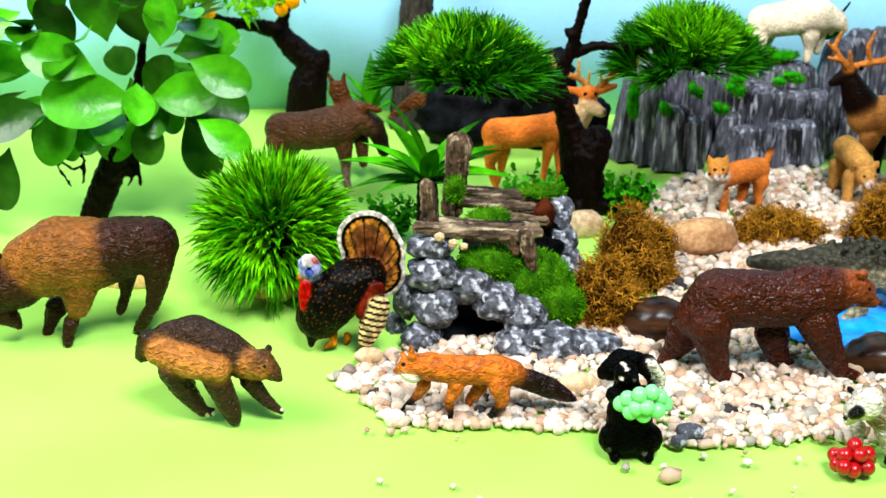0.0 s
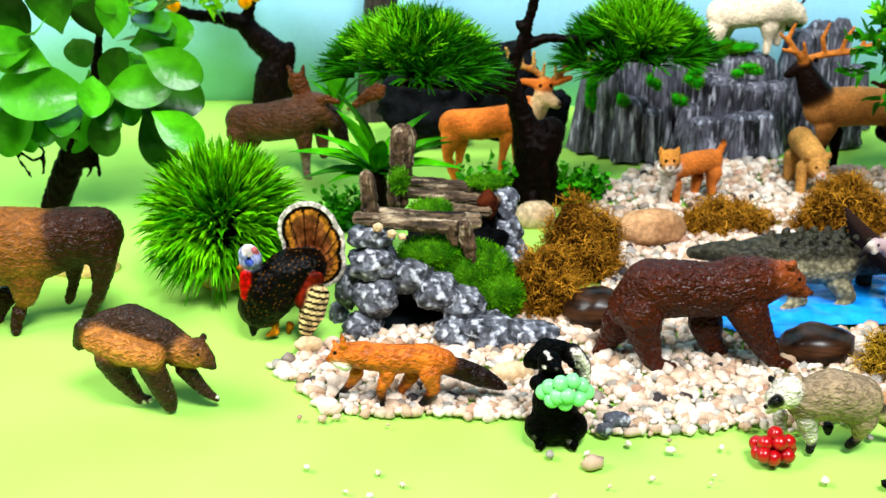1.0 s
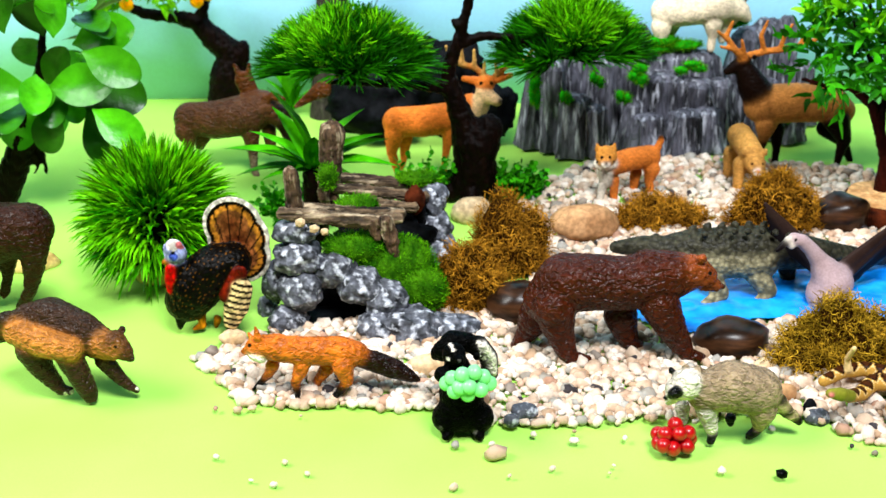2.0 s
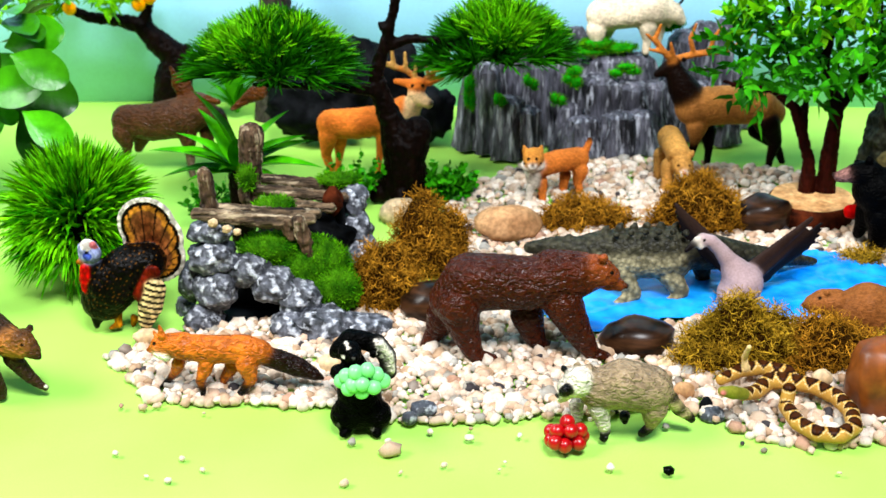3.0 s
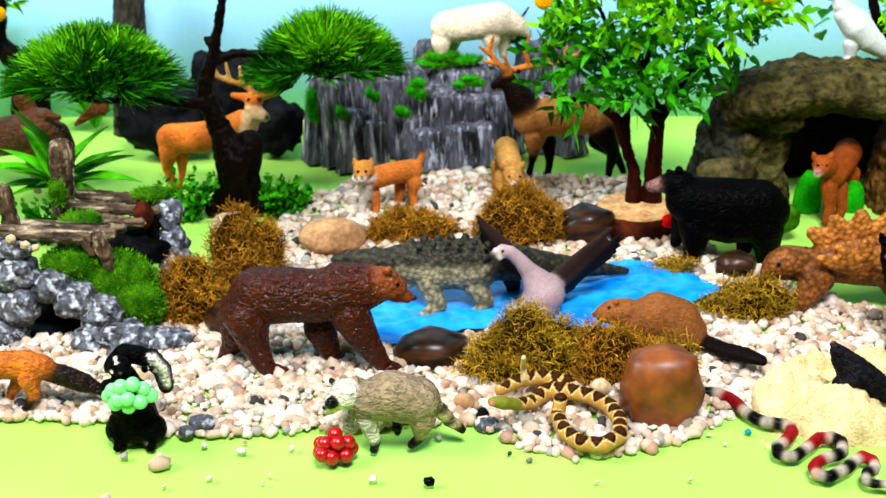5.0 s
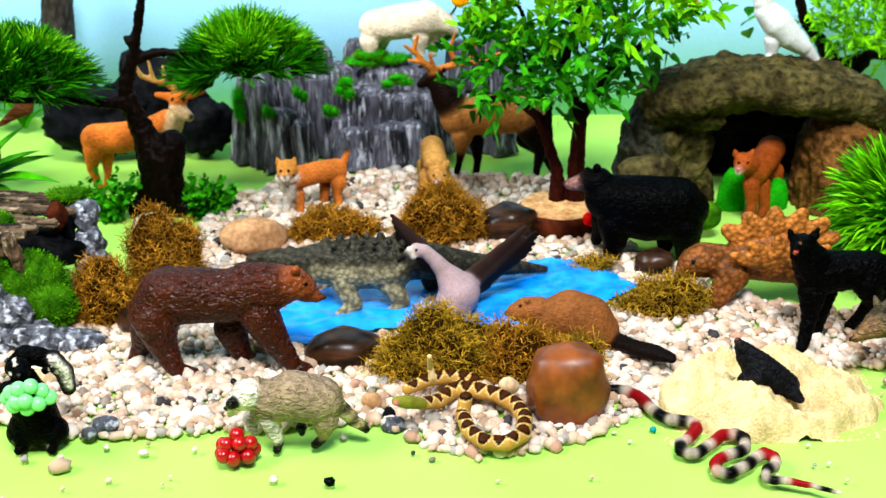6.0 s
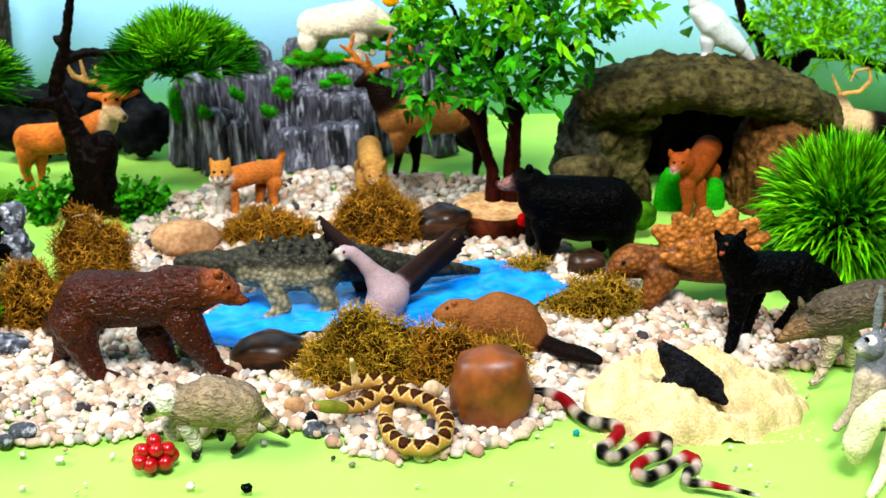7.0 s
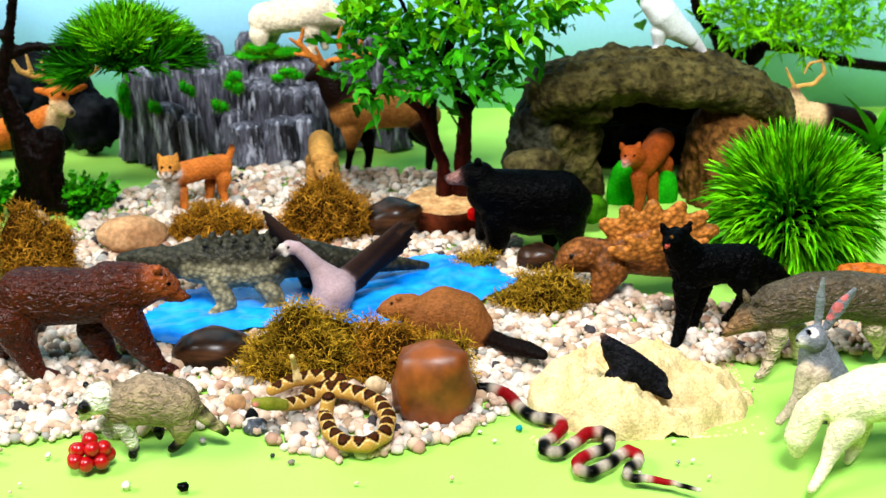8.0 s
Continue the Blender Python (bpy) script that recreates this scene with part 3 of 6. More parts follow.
f.tube("turkey_cream", (36, -13, 33, 7.2), (32, -13, 21, 7.9), (28, -13, 10, 4.9), flat=0.5)
f.tube("turkey_dark", (-4, -6, 12, 4), (-5, -6, 4, 2))
f.tube("turkey_beak", (8, -2, 10, 2.7), (8, -3, 3, 2.4), (3, -5, 2, 1.3))
f.tube("turkey_beak", (16, 4, 4, 2.7), (15, 4, 0, 2))


def turkey_plumage(co, no, owner, colour):
    """Fanned tail: white rim, dark band and feather shafts; barred flank; bronze edges on the body feathers."""
    tail = (owner >= 5) & (owner <= 7)
    rim = np.min([np.hypot(co[:, 0] - x, co[:, 2] - z) - r for x, z, r in FAN], axis=0)
    turn = np.degrees(np.arctan2(co[:, 2] - 36, co[:, 0] - 29)) / 13.0
    shaft = np.abs(turn % 1 - 0.5)
    inner = np.clip((-rim - 6) / 18, 0, 1)[:, None]
    base = np.array(PAINTS["turkey_fan"][:3]) * (1 - inner) + np.array(PAINTS["turkey_red_brown"][:3]) * inner
    colour[tail] = base[tail]
    colour[tail & (rim > -8.5) & (rim < -5.0)] = PAINTS["turkey_tan"][:3]
    colour[tail & (rim > -5.4) & (rim < -3.3)] = PAINTS["turkey_ring"][:3]
    colour[tail & (shaft > 0.43)] = PAINTS["turkey_ring"][:3]
    colour[tail & (rim >= -3.2)] = PAINTS["white"][:3]
    bars = (owner == 9) & (np.sin((co[:, 2] + 0.25 * co[:, 0]) * 1.55) > 0.15)
    colour[bars] = PAINTS["turkey_dark"][:3]
    body = owner <= 1
    edge = np.sin(co[:, 2] * 2.1 + 1.5 * np.sin(co[:, 0] * 1.5 + co[:, 1] * 0.9)) * np.sin(co[:, 0] * 1.1 + 2.0 * np.sin(co[:, 2] * 0.35))
    colour[body & (edge > 0.86)] = np.array(PAINTS["turkey_tan"][:3]) * 0.3


f.pattern = turkey_plumage
f.spot("white", (-3, -8, 61, 4.5))
f.spot("hare_pink", (1, -8, 60, 2.6))
f.spot("turkey_blue", (-3, -14, 55, 2.6))
f.spot("black", (-3, -20, 60, 1.1))
f.build("dark feathered plastic turkey figurine with a fanned tail", "animal figurine", FEATHER_PAINT)

f = Figure("skunk_figurine", -0.059, 0.049, 1.0)
f.tube("black", (0, 0, 14, 12.4), (-1, 0, 24, 11.6), (-2, 0, 34, 8.8), (-3, 0, 42, 6.4))
f.tube("black", (-4, -3, 49, 6.4), (-2, -7, 48, 4.4))
f.tube("black", (-8, -8, 4, 3.4), (-9, -11, 4, 2.4))
f.tube("black", (8, -8, 4, 3.4), (9, -11, 4, 2.4))
f.tube("black", (-1, -11, 50, 2.5))
f.spot("white", (-5, -10, 57, 1.1))
f.spot("white", (-4, -12, 56, 1))
f.spot("white", (-6, -10, 58, 1))
f.spot("white", (-7, -10, 50, 1.1))
f.spot("grey", (-1, -16, 52, 1.1))
f.tube("black", (-8, 0, 50, 2))
f.tube("black", (8, 2, 45, 2.3))
f.tube("black", (-10, 10, 44, 5.7), (-5, 12, 49, 5.7), (3, 12, 48, 5.2), (9, 12, 43, 4))
f.tube("black", (-13, 11, 42, 4))
f.tube("black", (9, 12, 46, 5.4), (14, 13, 38, 5.2), (15, 13, 28, 4.2))
f.tube("white", (12, 8, 48, 2.0), (16, 9, 40, 2.2), (17, 9, 31, 1.6))
f.tube("black", (-8, -3, 11, 8.6))
f.tube("black", (8, -3, 11, 8.6))
f.tube("black", (-10, -8, 40, 4.5), (-5, -14, 39, 3.3))
f.tube("black", (5, -6, 39, 4.5), (3, -12, 37, 3.4))
f.tube("black", (-7, -4, 16, 6.9), (-10, -3, 9, 3.7), (-10, -2, 5, 3.2))
f.tube("black", (7, -4, 14, 6.9), (7, -5, 8, 3.4), (8, -5, 5, 2.9))
for k in range(6):
    f.spot("white", (9 + 0.5 * k, 4, 52 - 2.0 * k, 1.1))
f.spot("grey", (-12, -14, 10, 1.4))
f.spot("grey", (6, -14, 8, 1.4))
f.build("black and white plastic skunk figurine sitting upright", "animal figurine", BLACK_PAINT).location.z = -0.003

f = Figure("raccoon_figurine", 0.067, 0.038, 0.9, 0.35)
f.tube("rac_grey", (0, 0, 27, 10.7), (13, 0, 30, 13.6), (26, 0, 27, 13))
f.tube("rac_grey", (-4, 0, 31, 8.9))
f.tube("rac_light", (-10, -2, 33, 8.6), (-16, -3, 30, 5.9))
f.tube("white", (-18, -4, 26, 3.5), (-20, -5, 24, 2.1))
f.tube("black", (-17, -9, 32, 3.2), (-19, -8, 30, 2.3))
f.tube("black", (-22, -6, 27, 1.2))
f.tube("black", (-18, 3, 38, 1.8))
f.tube("rac_grey", (-5, 0, 40, 2.4))
f.spot("white", (-11, -9, 41, 1.6))
f.tube("rac_grey", (-11, 0, 40, 2.6), (-11, 0, 42, 1.6))
f.tube("rac_light", (0, -4, 19, 5.9), (3, -5, 8, 3.6))
f.tube("black", (4, -5, 5, 2.7), (3, -6, 1, 2.4))
f.tube("rac_grey", (29, -4, 18, 7.4), (28, -4, 9, 3.6))
f.tube("black", (27, -4, 6, 2.7), (23, -5, 3, 2.4))
f.tube("rac_light", (-11, 4, 15, 4.2), (-10, 4, 7, 2.4))
f.tube("black", (15, 6, 7, 3), (15, 6, 4, 2.1))
f.tube("rac_cream", (33, 2, 26, 4.8), (36, 2, 23, 4.2))
f.tube("black", (37, 2, 21, 4.2), (39, 2, 19, 3.9))
f.tube("rac_cream", (39, 2, 18, 3.9), (41, 2, 16, 3.9))
f.tube("black", (42, 2, 15, 3.6), (43, 2, 13, 3.6))
f.tube("rac_cream", (44, 2, 12, 3.3), (46, 2, 11, 3.3))
f.tube("black", (47, 2, 10, 3), (50, 2, 7, 2.1))
f.build("grey tan plastic raccoon figurine with a ringed tail", "animal figurine", SLEEK_PAINT)

f = Figure("alligator_figurine", 0.066, 0.208, 1.2)
f.tube("croc_back", (0, 0, 28, 9.9), (18, 0, 30, 12.7), (39, 0, 30, 14.1), (60, 0, 30, 14.5), (84, 4, 26, 12.1), (109, 10, 20, 8.6), (137, 20, 13, 5.5), (161, 32, 5, 2.2))
f.tube("croc_belly", (15, -6, 26, 8.4), (39, -6, 24, 10.9), (63, -6, 24, 10.9))
f.tube("croc_back", (2, 0, 29, 9.9), (-13, 0, 32, 7), (-29, 0, 32, 3.9))
f.tube("croc_back", (-4, 0, 38, 3.2))
f.tube("croc_belly", (28, -8, 22, 8.4), (32, -13, 13, 6.3), (36, -15, 6, 5.6), (31, -18, 3, 3.9), (25, -19, 1, 2.1))
f.tube("croc_belly", (56, -6, 21, 9.2), (62, -12, 13, 6.7), (66, -14, 7, 5.6), (63, -17, 2, 3.9), (56, -18, 1, 2.1))
f.tube("croc_back", (83, 14, 12, 6.5), (85, 14, 2, 4.7))
f.tube("croc_back", (19, 0, 43, 2.8), (20, 0, 45, 1.8))
f.tube("croc_back", (28, 0, 45, 2.8), (29, 0, 47, 1.7))
f.tube("croc_back", (37, 0, 45, 2.8), (38, 0, 47, 1.7))
f.tube("croc_back", (45, 0, 46, 2.8), (46, 0, 47, 1.8))
f.tube("croc_back", (54, 0, 46, 2.8), (55, 0, 47, 1.8))
f.tube("croc_back", (63, 0, 45, 2.8), (64, 0, 47, 1.8))
f.tube("croc_back", (71, 0, 43, 2.8), (72, 0, 45, 1.8))
f.tube("croc_back", (80, 0, 41, 2.8), (81, 0, 43, 1.8))
f.tube("croc_back", (25, -10, 44, 2.4))
f.tube("croc_back", (34, -11, 46, 2.4))
f.tube("croc_back", (43, -12, 47, 2.4))
f.tube("croc_back", (51, -12, 47, 2.4))
f.tube("croc_back", (60, -12, 47, 2.4))
f.tube("croc_back", (68, -12, 46, 2.4))
f.tube("croc_back", (77, -10, 43, 2.4))
f.build("dark green plastic alligator figurine standing in the blue pond", "animal figurine", SCALE_PAINT)

f = Figure("goose_figurine", 0.166, 0.185, 1.0)
f.tube("goose_grey", (0, 0, 9, 12.6), (3, 0, 16, 13.0), (-1, 0, 23, 9.6), (-6, 0, 31, 6.0), (-12, 0, 39, 4.6), (-18, 0, 45, 4.2), (-23, 0, 46, 4.4))
f.tube("white", (-27, -2, 47, 2.4), (-25, -3, 43, 2.2))
f.tube("goose_dark", (-29, -3, 45, 2.4), (-34, -5, 41, 1.4))
f.spot("black", (-23, -12, 51, 1))
f.tube("goose_wing", (6, 3, 22, 5.2), (26, 8, 38, 3.8), (45, 12, 54, 1.8), flat=0.45)
f.tube("goose_wing", (9, 3, 18, 4.8), (26, 8, 32, 3.8), (42, 12, 46, 2.2), flat=0.35)
for k in range(9):
    f.tube("goose_dark", (12 - 0.3 * k, 5, 21 - 1.3 * k, 2.6), (34 - 1.6 * k, 10, 36 - 2.6 * k, 2.1), (52 - 0.55 * k * k + 0.6 * k, 14, 50 - 4.1 * k, 1.1), flat=0.3)
f.tube("goose_wing", (-6, 8, 28, 4.6), (-20, 14, 43, 3.8), (-38, 18, 62, 1.5), flat=0.4)
for k in range(6):
    f.tube("goose_dark", (-7, 9, 27 - 1.2 * k, 2.6), (-22, 14, 41 - 2.0 * k, 2.1), (-38 + 1.2 * k, 18, 58 - 4.0 * k, 1.1), flat=0.3)
f.build("lilac grey plastic goose figurine with spread wings", "animal figurine", SMOOTH_PAINT, 0.1)

f = Figure("beaver_figurine", 0.221, 0.140, 1.1)
f.tube("beaver", (0, 0, 18, 11.9), (13, 0, 21, 15.2), (23, 0, 17, 15.5), (30, 0, 10, 12.6))
f.tube("beaver", (-6, 0, 24, 8.9), (-13, 0, 25, 7.9), (-19, 0, 24, 5.6))
f.tube("beaver", (-22, 0, 24, 3.3))
f.tube("black", (-25, 0, 23, 1.6))
f.tube("beaver", (-13, -4, 33, 2))
f.spot("black", (-17, -12, 33, 1))
f.tube("beaver_dark", (31, 0, 7, 6.6), (40, -8, 7, 4.6))
f.tube("beaver_dark", (40, -8, 7, 4.6), (49, -20, 8, 4.5), (60, -32, 11, 4.2), (67, -40, 12, 2.8), flat=1.6)
f.tube("beaver", (11, -6, 10, 6.6), (8, -8, 7, 3))
f.tube("beaver", (29, -6, 4, 6.6), (34, -8, -0, 3))
f.build("orange brown plastic beaver figurine with a flat tail", "animal figurine", PALE_PAINT, 0.2)

f = Figure("lynx_figurine", 0.051, 0.366, 1.0)
f.tube("lynx_or", (0, -1, 28, 8.7), (14, 6, 29, 8.6), (28, 13, 28, 8.9))
f.tube("lynx_face", (-6, -8, 37, 8.0), (-7, -11, 36, 6.4))
f.tube("white", (-12, -8, 31, 3.6), (-9, -11, 30, 3.2), (-5, -11, 30, 3.2), (-1, -8, 31, 3.6))
f.tube("white", (-8, -16, 33, 2.6), (-6, -16, 33, 2.6))
f.tube("beaver_dark", (-7, -18, 35, 1.2))
f.spot("black", (-10, -16, 39, 1.2))
f.spot("black", (-4, -16, 39, 1.2))
f.spot("black", (-13, -12, 34, 0.9))
f.spot("black", (-1, -12, 34, 0.9))
f.tube("lynx_face", (-12, -7, 42, 2.6), (-13, -7, 46, 1.0))
f.tube("lynx_face", (-1, -7, 42, 2.6), (0, -7, 46, 1.0))
f.tube("rac_light", (-6, -5, 24, 6.6), (-6, -5, 15, 4.6))
f.tube("rac_light", (-8, -6, 14, 3.4), (-10, -7, 0, 2.8))
f.tube("lynx_or", (1, -2, 16, 3.9), (1, -3, -3, 2.8))
f.tube("lynx_or", (30, 8, 20, 6.2), (28, 8, 11, 3.5), (30, 8, 0, 2.8))
f.tube("lynx_or", (19, 14, 15, 4.6), (17, 14, 0, 2.8))
f.tube("lynx_or", (34, 15, 33, 2.9), (37, 16, 40, 2.5))
f.tube("black", (37, 16, 42, 2.1))
f.build("orange plastic lynx figurine standing on moss", "animal figurine", PALE_PAINT, 0.2)

f = Figure("cougar_cub_figurine", 0.143, 0.385, 1.0)
f.tube("leo_tan", (9, 24, 33, 9.6), (10, 6, 33, 9.6), (12, -8, 30, 9.2))
f.tube("leo_tan", (13, -14, 26, 8.0), (14, -18, 24, 6.6))
f.tube("leo_tan", (6, -14, 33, 2.8), (5, -14, 35, 1.6))
f.tube("leo_tan", (20, -14, 33, 2.8), (21, -14, 35, 1.6))
f.tube("white", (14, -24, 21, 3.4))
f.tube("hare_pink", (14, -27, 23, 1.3))
f.spot("leo_dark", (10, -24, 28, 1.1))
f.spot("leo_dark", (18, -24, 28, 1.1))
f.tube("leo_tan", (4, -8, 22, 5.5), (3, -10, 7, 3.8), (2, -10, 0, 3))
f.tube("leo_tan", (18, -8, 22, 5.5), (19, -10, 7, 3.8), (19, -10, 0, 3))
f.tube("leo_tan", (3, 20, 20, 6.6), (1, 20, 3, 3.8))
f.tube("leo_tan", (16, 22, 20, 6.6), (18, 22, 3, 3.8))
f.build("tan plastic cougar cub figurine behind the moss", "animal figurine", PALE_PAINT, 0.2)

f = Figure("elk_figurine", 0.174, 0.435, 1.2)
f.tube("elk_tan", (0, 0, 49, 15.6), (25, 0, 50, 15.6), (51, 0, 49, 14.7), (61, 0, 43, 10.7))
f.tube("elk_dark", (0, 0, 50, 14.7), (-10, 0, 65, 11.5), (-16, 0, 77, 7.9))
f.tube("elk_dark", (-18, 0, 83, 6.6), (-25, 0, 79, 4.9), (-30, 0, 76, 3.1))
f.tube("elk_dark", (-11, -6, 89, 2.2))
f.tube("elk_tan", (2, -6, 36, 8.9), (1, -6, 25, 4.9))
f.tube("elk_dark", (1, -6, 25, 4.5), (-1, -6, 13, 2.7), (-3, -6, 5, 2.7))
f.tube("elk_dark", (13, 6, 27, 6.8), (14, 4, 11, 3.2), (12, -2, 0, 2.7))
f.tube("elk_dark", (56, -6, 38, 10.7), (64, -6, 21, 5.4), (61, -6, 7, 3.2), (60, -6, -1, 2.7))
f.tube("elk_dark", (52, 8, 26, 7.2), (68, 8, 13, 4.1), (74, 8, -1, 2.7))
f.tube("antler", (-20, -3, 88, 2.8), (-27, -6, 96, 2.6), (-34, -8, 106, 2.2), (-30, -10, 118, 1.4))
f.tube("antler", (-26, -6, 95, 2.1), (-38, -11, 99, 1.3))
f.tube("antler", (-32, -8, 103, 2.1), (-41, -11, 111, 1.2))
f.tube("antler", (-18, -4, 89, 2.2), (-22, -9, 103, 1.3))
f.tube("antler", (-14, 2, 88, 2.8), (0, 3, 91, 2.7), (20, 2, 93, 2.5), (36, 0, 100, 1.8), (41, -2, 107, 1.2))
f.tube("antler", (-2, 3, 91, 2.2), (-6, 0, 104, 1.9), (-2, -2, 116, 1.2))
f.tube("antler", (10, 3, 92, 2.2), (12, 0, 104, 1.8), (17, -2, 113, 1.2))
f.tube("antler", (24, 2, 94, 2.0), (27, 0, 106, 1.3))
f.build("tan plastic elk figurine with dark neck and orange antlers", "animal figurine", PALE_PAINT, 0.2)

f = Figure("stag_figurine", -0.112, 0.425, 1.1)
f.tube("deer_or", (0, 0, 43, 11.6), (21, 0, 43, 12.5), (42, 0, 46, 12))
f.tube("deer_or", (46, 0, 49, 10.7), (58, -1, 56, 9.2))
f.tube("deer_cream", (62, -4, 52, 8.2), (67, -5, 62, 7.4))
f.tube("deer_or", (69, -4, 74, 7.6))
f.tube("deer_cream", (68, -6, 68, 6.6), (73, -10, 65, 5.2), (78, -14, 63, 4.0))
f.tube("black", (80, -17, 64, 2.0))
f.spot("black", (66, -12, 77, 1.5))
f.spot("black", (74, -12, 77, 1.5))
f.tube("deer_or", (63, -3, 76, 3.6), (53, -3, 78, 2.4))
f.tube("deer_or", (79, -3, 77, 3.4), (89, -3, 80, 2.2))
for side in (-1, 1):
    f.tube("antler", (73 + side * 4, -3, 80, 2.4), (73 + side * 12, -4, 87, 2.4), (73 + side * 20, -6, 90, 2.3))
    f.tube("antler_pale", (73 + side * 20, -6, 90, 2.4), (73 + side * 29, -9, 95, 2.1), (73 + side * 33, -11, 106, 1.3))
    f.tube("antler_pale", (73 + side * 12, -4, 87, 2.1), (73 + side * 12, -8, 102, 1.2))
    f.tube("antler_pale", (73 + side * 21, -6, 91, 2.1), (73 + side * 22, -10, 107, 1.2))
    f.tube("antler_pale", (73 + side * 5, -5, 82, 1.8), (73 + side * 4, -9, 93, 1.2))
f.tube("deer_or", (-2, -4, 35, 8), (-5, -4, 19, 4), (-2, -4, 7, 3.2), (0, -4, -0, 2.3))
f.tube("deer_or", (6, 6, 29, 5.9), (4, 6, 10, 2.7), (1, 6, 0, 2.3))
f.tube("deer_or", (41, -4, 37, 5.8), (38, -4, 20, 3.1), (36, -6, 7, 2.3), (36, -6, 0, 2.3))
f.tube("deer_or", (49, 6, 33, 5.4), (49, 2, 6, 2.3), (49, 2, 0, 2.3))
f.build("orange brown plastic stag figurine with pale antlers", "animal figurine", PALE_PAINT, 0.2)

f = Figure("moose_figurine", -0.279, 0.445, 1.2)
f.tube("moose_br", (0, 0, 42, 12.8), (21, 0, 40, 15.4), (46, 0, 44, 16.7), (59, 0, 51, 13.1))
f.tube("moose_br", (59, 0, 52, 11.4), (70, 0, 43, 8.8))
f.tube("moose_dark", (72, 0, 44, 8.3), (77, 0, 33, 6.6), (80, -4, 24, 4.9))
f.tube("moose_dark", (68, 0, 57, 2.2), (65, 0, 60, 1.7))
f.tube("moose_ant", (63, 6, 50, 3.5), (50, 4, 60, 7.4), (46, 4, 71, 8.2), flat=0.35)
f.tube("moose_ant", (44, 4, 72, 3.5), (39, 4, 84, 1.8), flat=0.5)
f.tube("moose_ant", (49, 4, 72, 3.5), (51, 4, 84, 1.7), flat=0.5)
f.tube("moose_ant", (58, -8, 57, 3.5), (69, -10, 62, 3.5), (78, -12, 60, 2.6), flat=0.5)
f.tube("moose_ant", (85, 6, 48, 2.2), (98, 6, 57, 5.0), (107, 6, 62, 7.4), flat=0.35)
f.tube("moose_ant", (105, 6, 62, 3.5), (113, 6, 66, 1.8), flat=0.5)
f.tube("moose_br", (-3, -6, 34, 8.8), (-1, -6, 23, 4.8), (-3, -4, 14, 3.1))
f.tube("moose_br", (8, 8, 25, 7.1), (4, 8, 15, 3.6))
f.tube("moose_br", (49, -6, 31, 7.5), (50, -8, 16, 4.4))
f.tube("moose_gr", (50, -8, 16, 4), (50, -10, 2, 3.1), (53, -14, -5, 2.7))
f.tube("moose_br", (62, 6, 29, 6.2), (63, 4, 11, 3.6))
f.build("brown plastic moose figurine with palmed antlers", "animal figurine", SLEEK_PAINT)

f = Figure("bison_figurine", -0.328, 0.187, 1.5)
f.tube("bison_dark", (0, 0, 59, 16.8), (-18, 0, 57, 18.9), (-33, 0, 53, 20.9))
f.tube("bison_gold", (-37, 0, 53, 22.3), (-54, 0, 52, 24.3), (-71, 0, 46, 20.3))
f.tube("bison_dark", (-81, -5, 38, 16.9), (-96, -8, 34, 15.2))
f.tube("bison_dark", (-102, -10, 25, 10.2), (-87, -8, 15, 5.5), (-83, -8, 9, 2.1))
f.tube("bison_dark", (-86, -16, 59, 2.6), (-87, -18, 66, 1.3))
f.tube("bison_gold", (-44, -8, 35, 11.5), (-46, -8, 22, 7.5))
f.tube("bison_dark", (-51, -8, 12, 4.8), (-53, -10, 6, 4.1), (-54, -12, -0, 3.4))
f.tube("bison_dark", (-64, 8, 14, 6.9), (-69, 8, 4, 4.2), (-71, 6, -2, 3.5))
f.tube("bison_dark", (5, -6, 52, 10.1), (2, -6, 33, 6.4), (-2, -6, 20, 4.1), (-11, 0, 5, 4.1), (-14, 2, 1, 3.1))
f.tube("bison_dark", (-18, 8, 38, 6.9), (-21, 10, 22, 3.5), (-26, 12, 9, 3.1))
f.tube("bison_dark", (9, 0, 71, 3.3), (12, 0, 52, 1.7))
f.build("brown plastic bison figurine with a golden woolly hump", "animal figurine", SLEEK_PAINT, 0.6, 0.38)

f = Figure("black_bear_figurine", 0.271, 0.268, 1.3)
f.tube("soft_black", (0, 0, 44, 15.8), (24, 0, 40, 18.1), (47, 0, 39, 17.4), (54, 0, 34, 15.1))
f.tube("soft_black", (-6, 0, 55, 10.1), (-14, 0, 56, 7.5))
f.tube("pink_grey", (-20, 0, 55, 5.2), (-25, 0, 54, 4.1))
f.tube("black", (-29, 0, 55, 1.9))
f.tube("soft_black", (-8, -4, 67, 3))
f.tube("soft_black", (-13, 6, 62, 2.2))
f.tube("soft_black", (8, 0, 33, 16), (28, 0, 29, 17), (48, 0, 29, 16))
f.tube("soft_black", (4, -5, 27, 11), (5, -5, 13, 8.2), (3, -4, 3, 6.0))
f.tube("soft_black", (-2, 6, 27, 8.4), (-4, 8, 16, 5.4), (-6, 10, 8, 3.9))
f.tube("soft_black", (52, -5, 23, 12.6), (54, -5, 9, 8.4), (53, -5, 0, 6))
f.tube("soft_black", (42, 8, 16, 8.5), (42, 10, 3, 5.4))
f.build("black plastic bear figurine with a pale muzzle", "animal figurine", BLACK_PAINT)

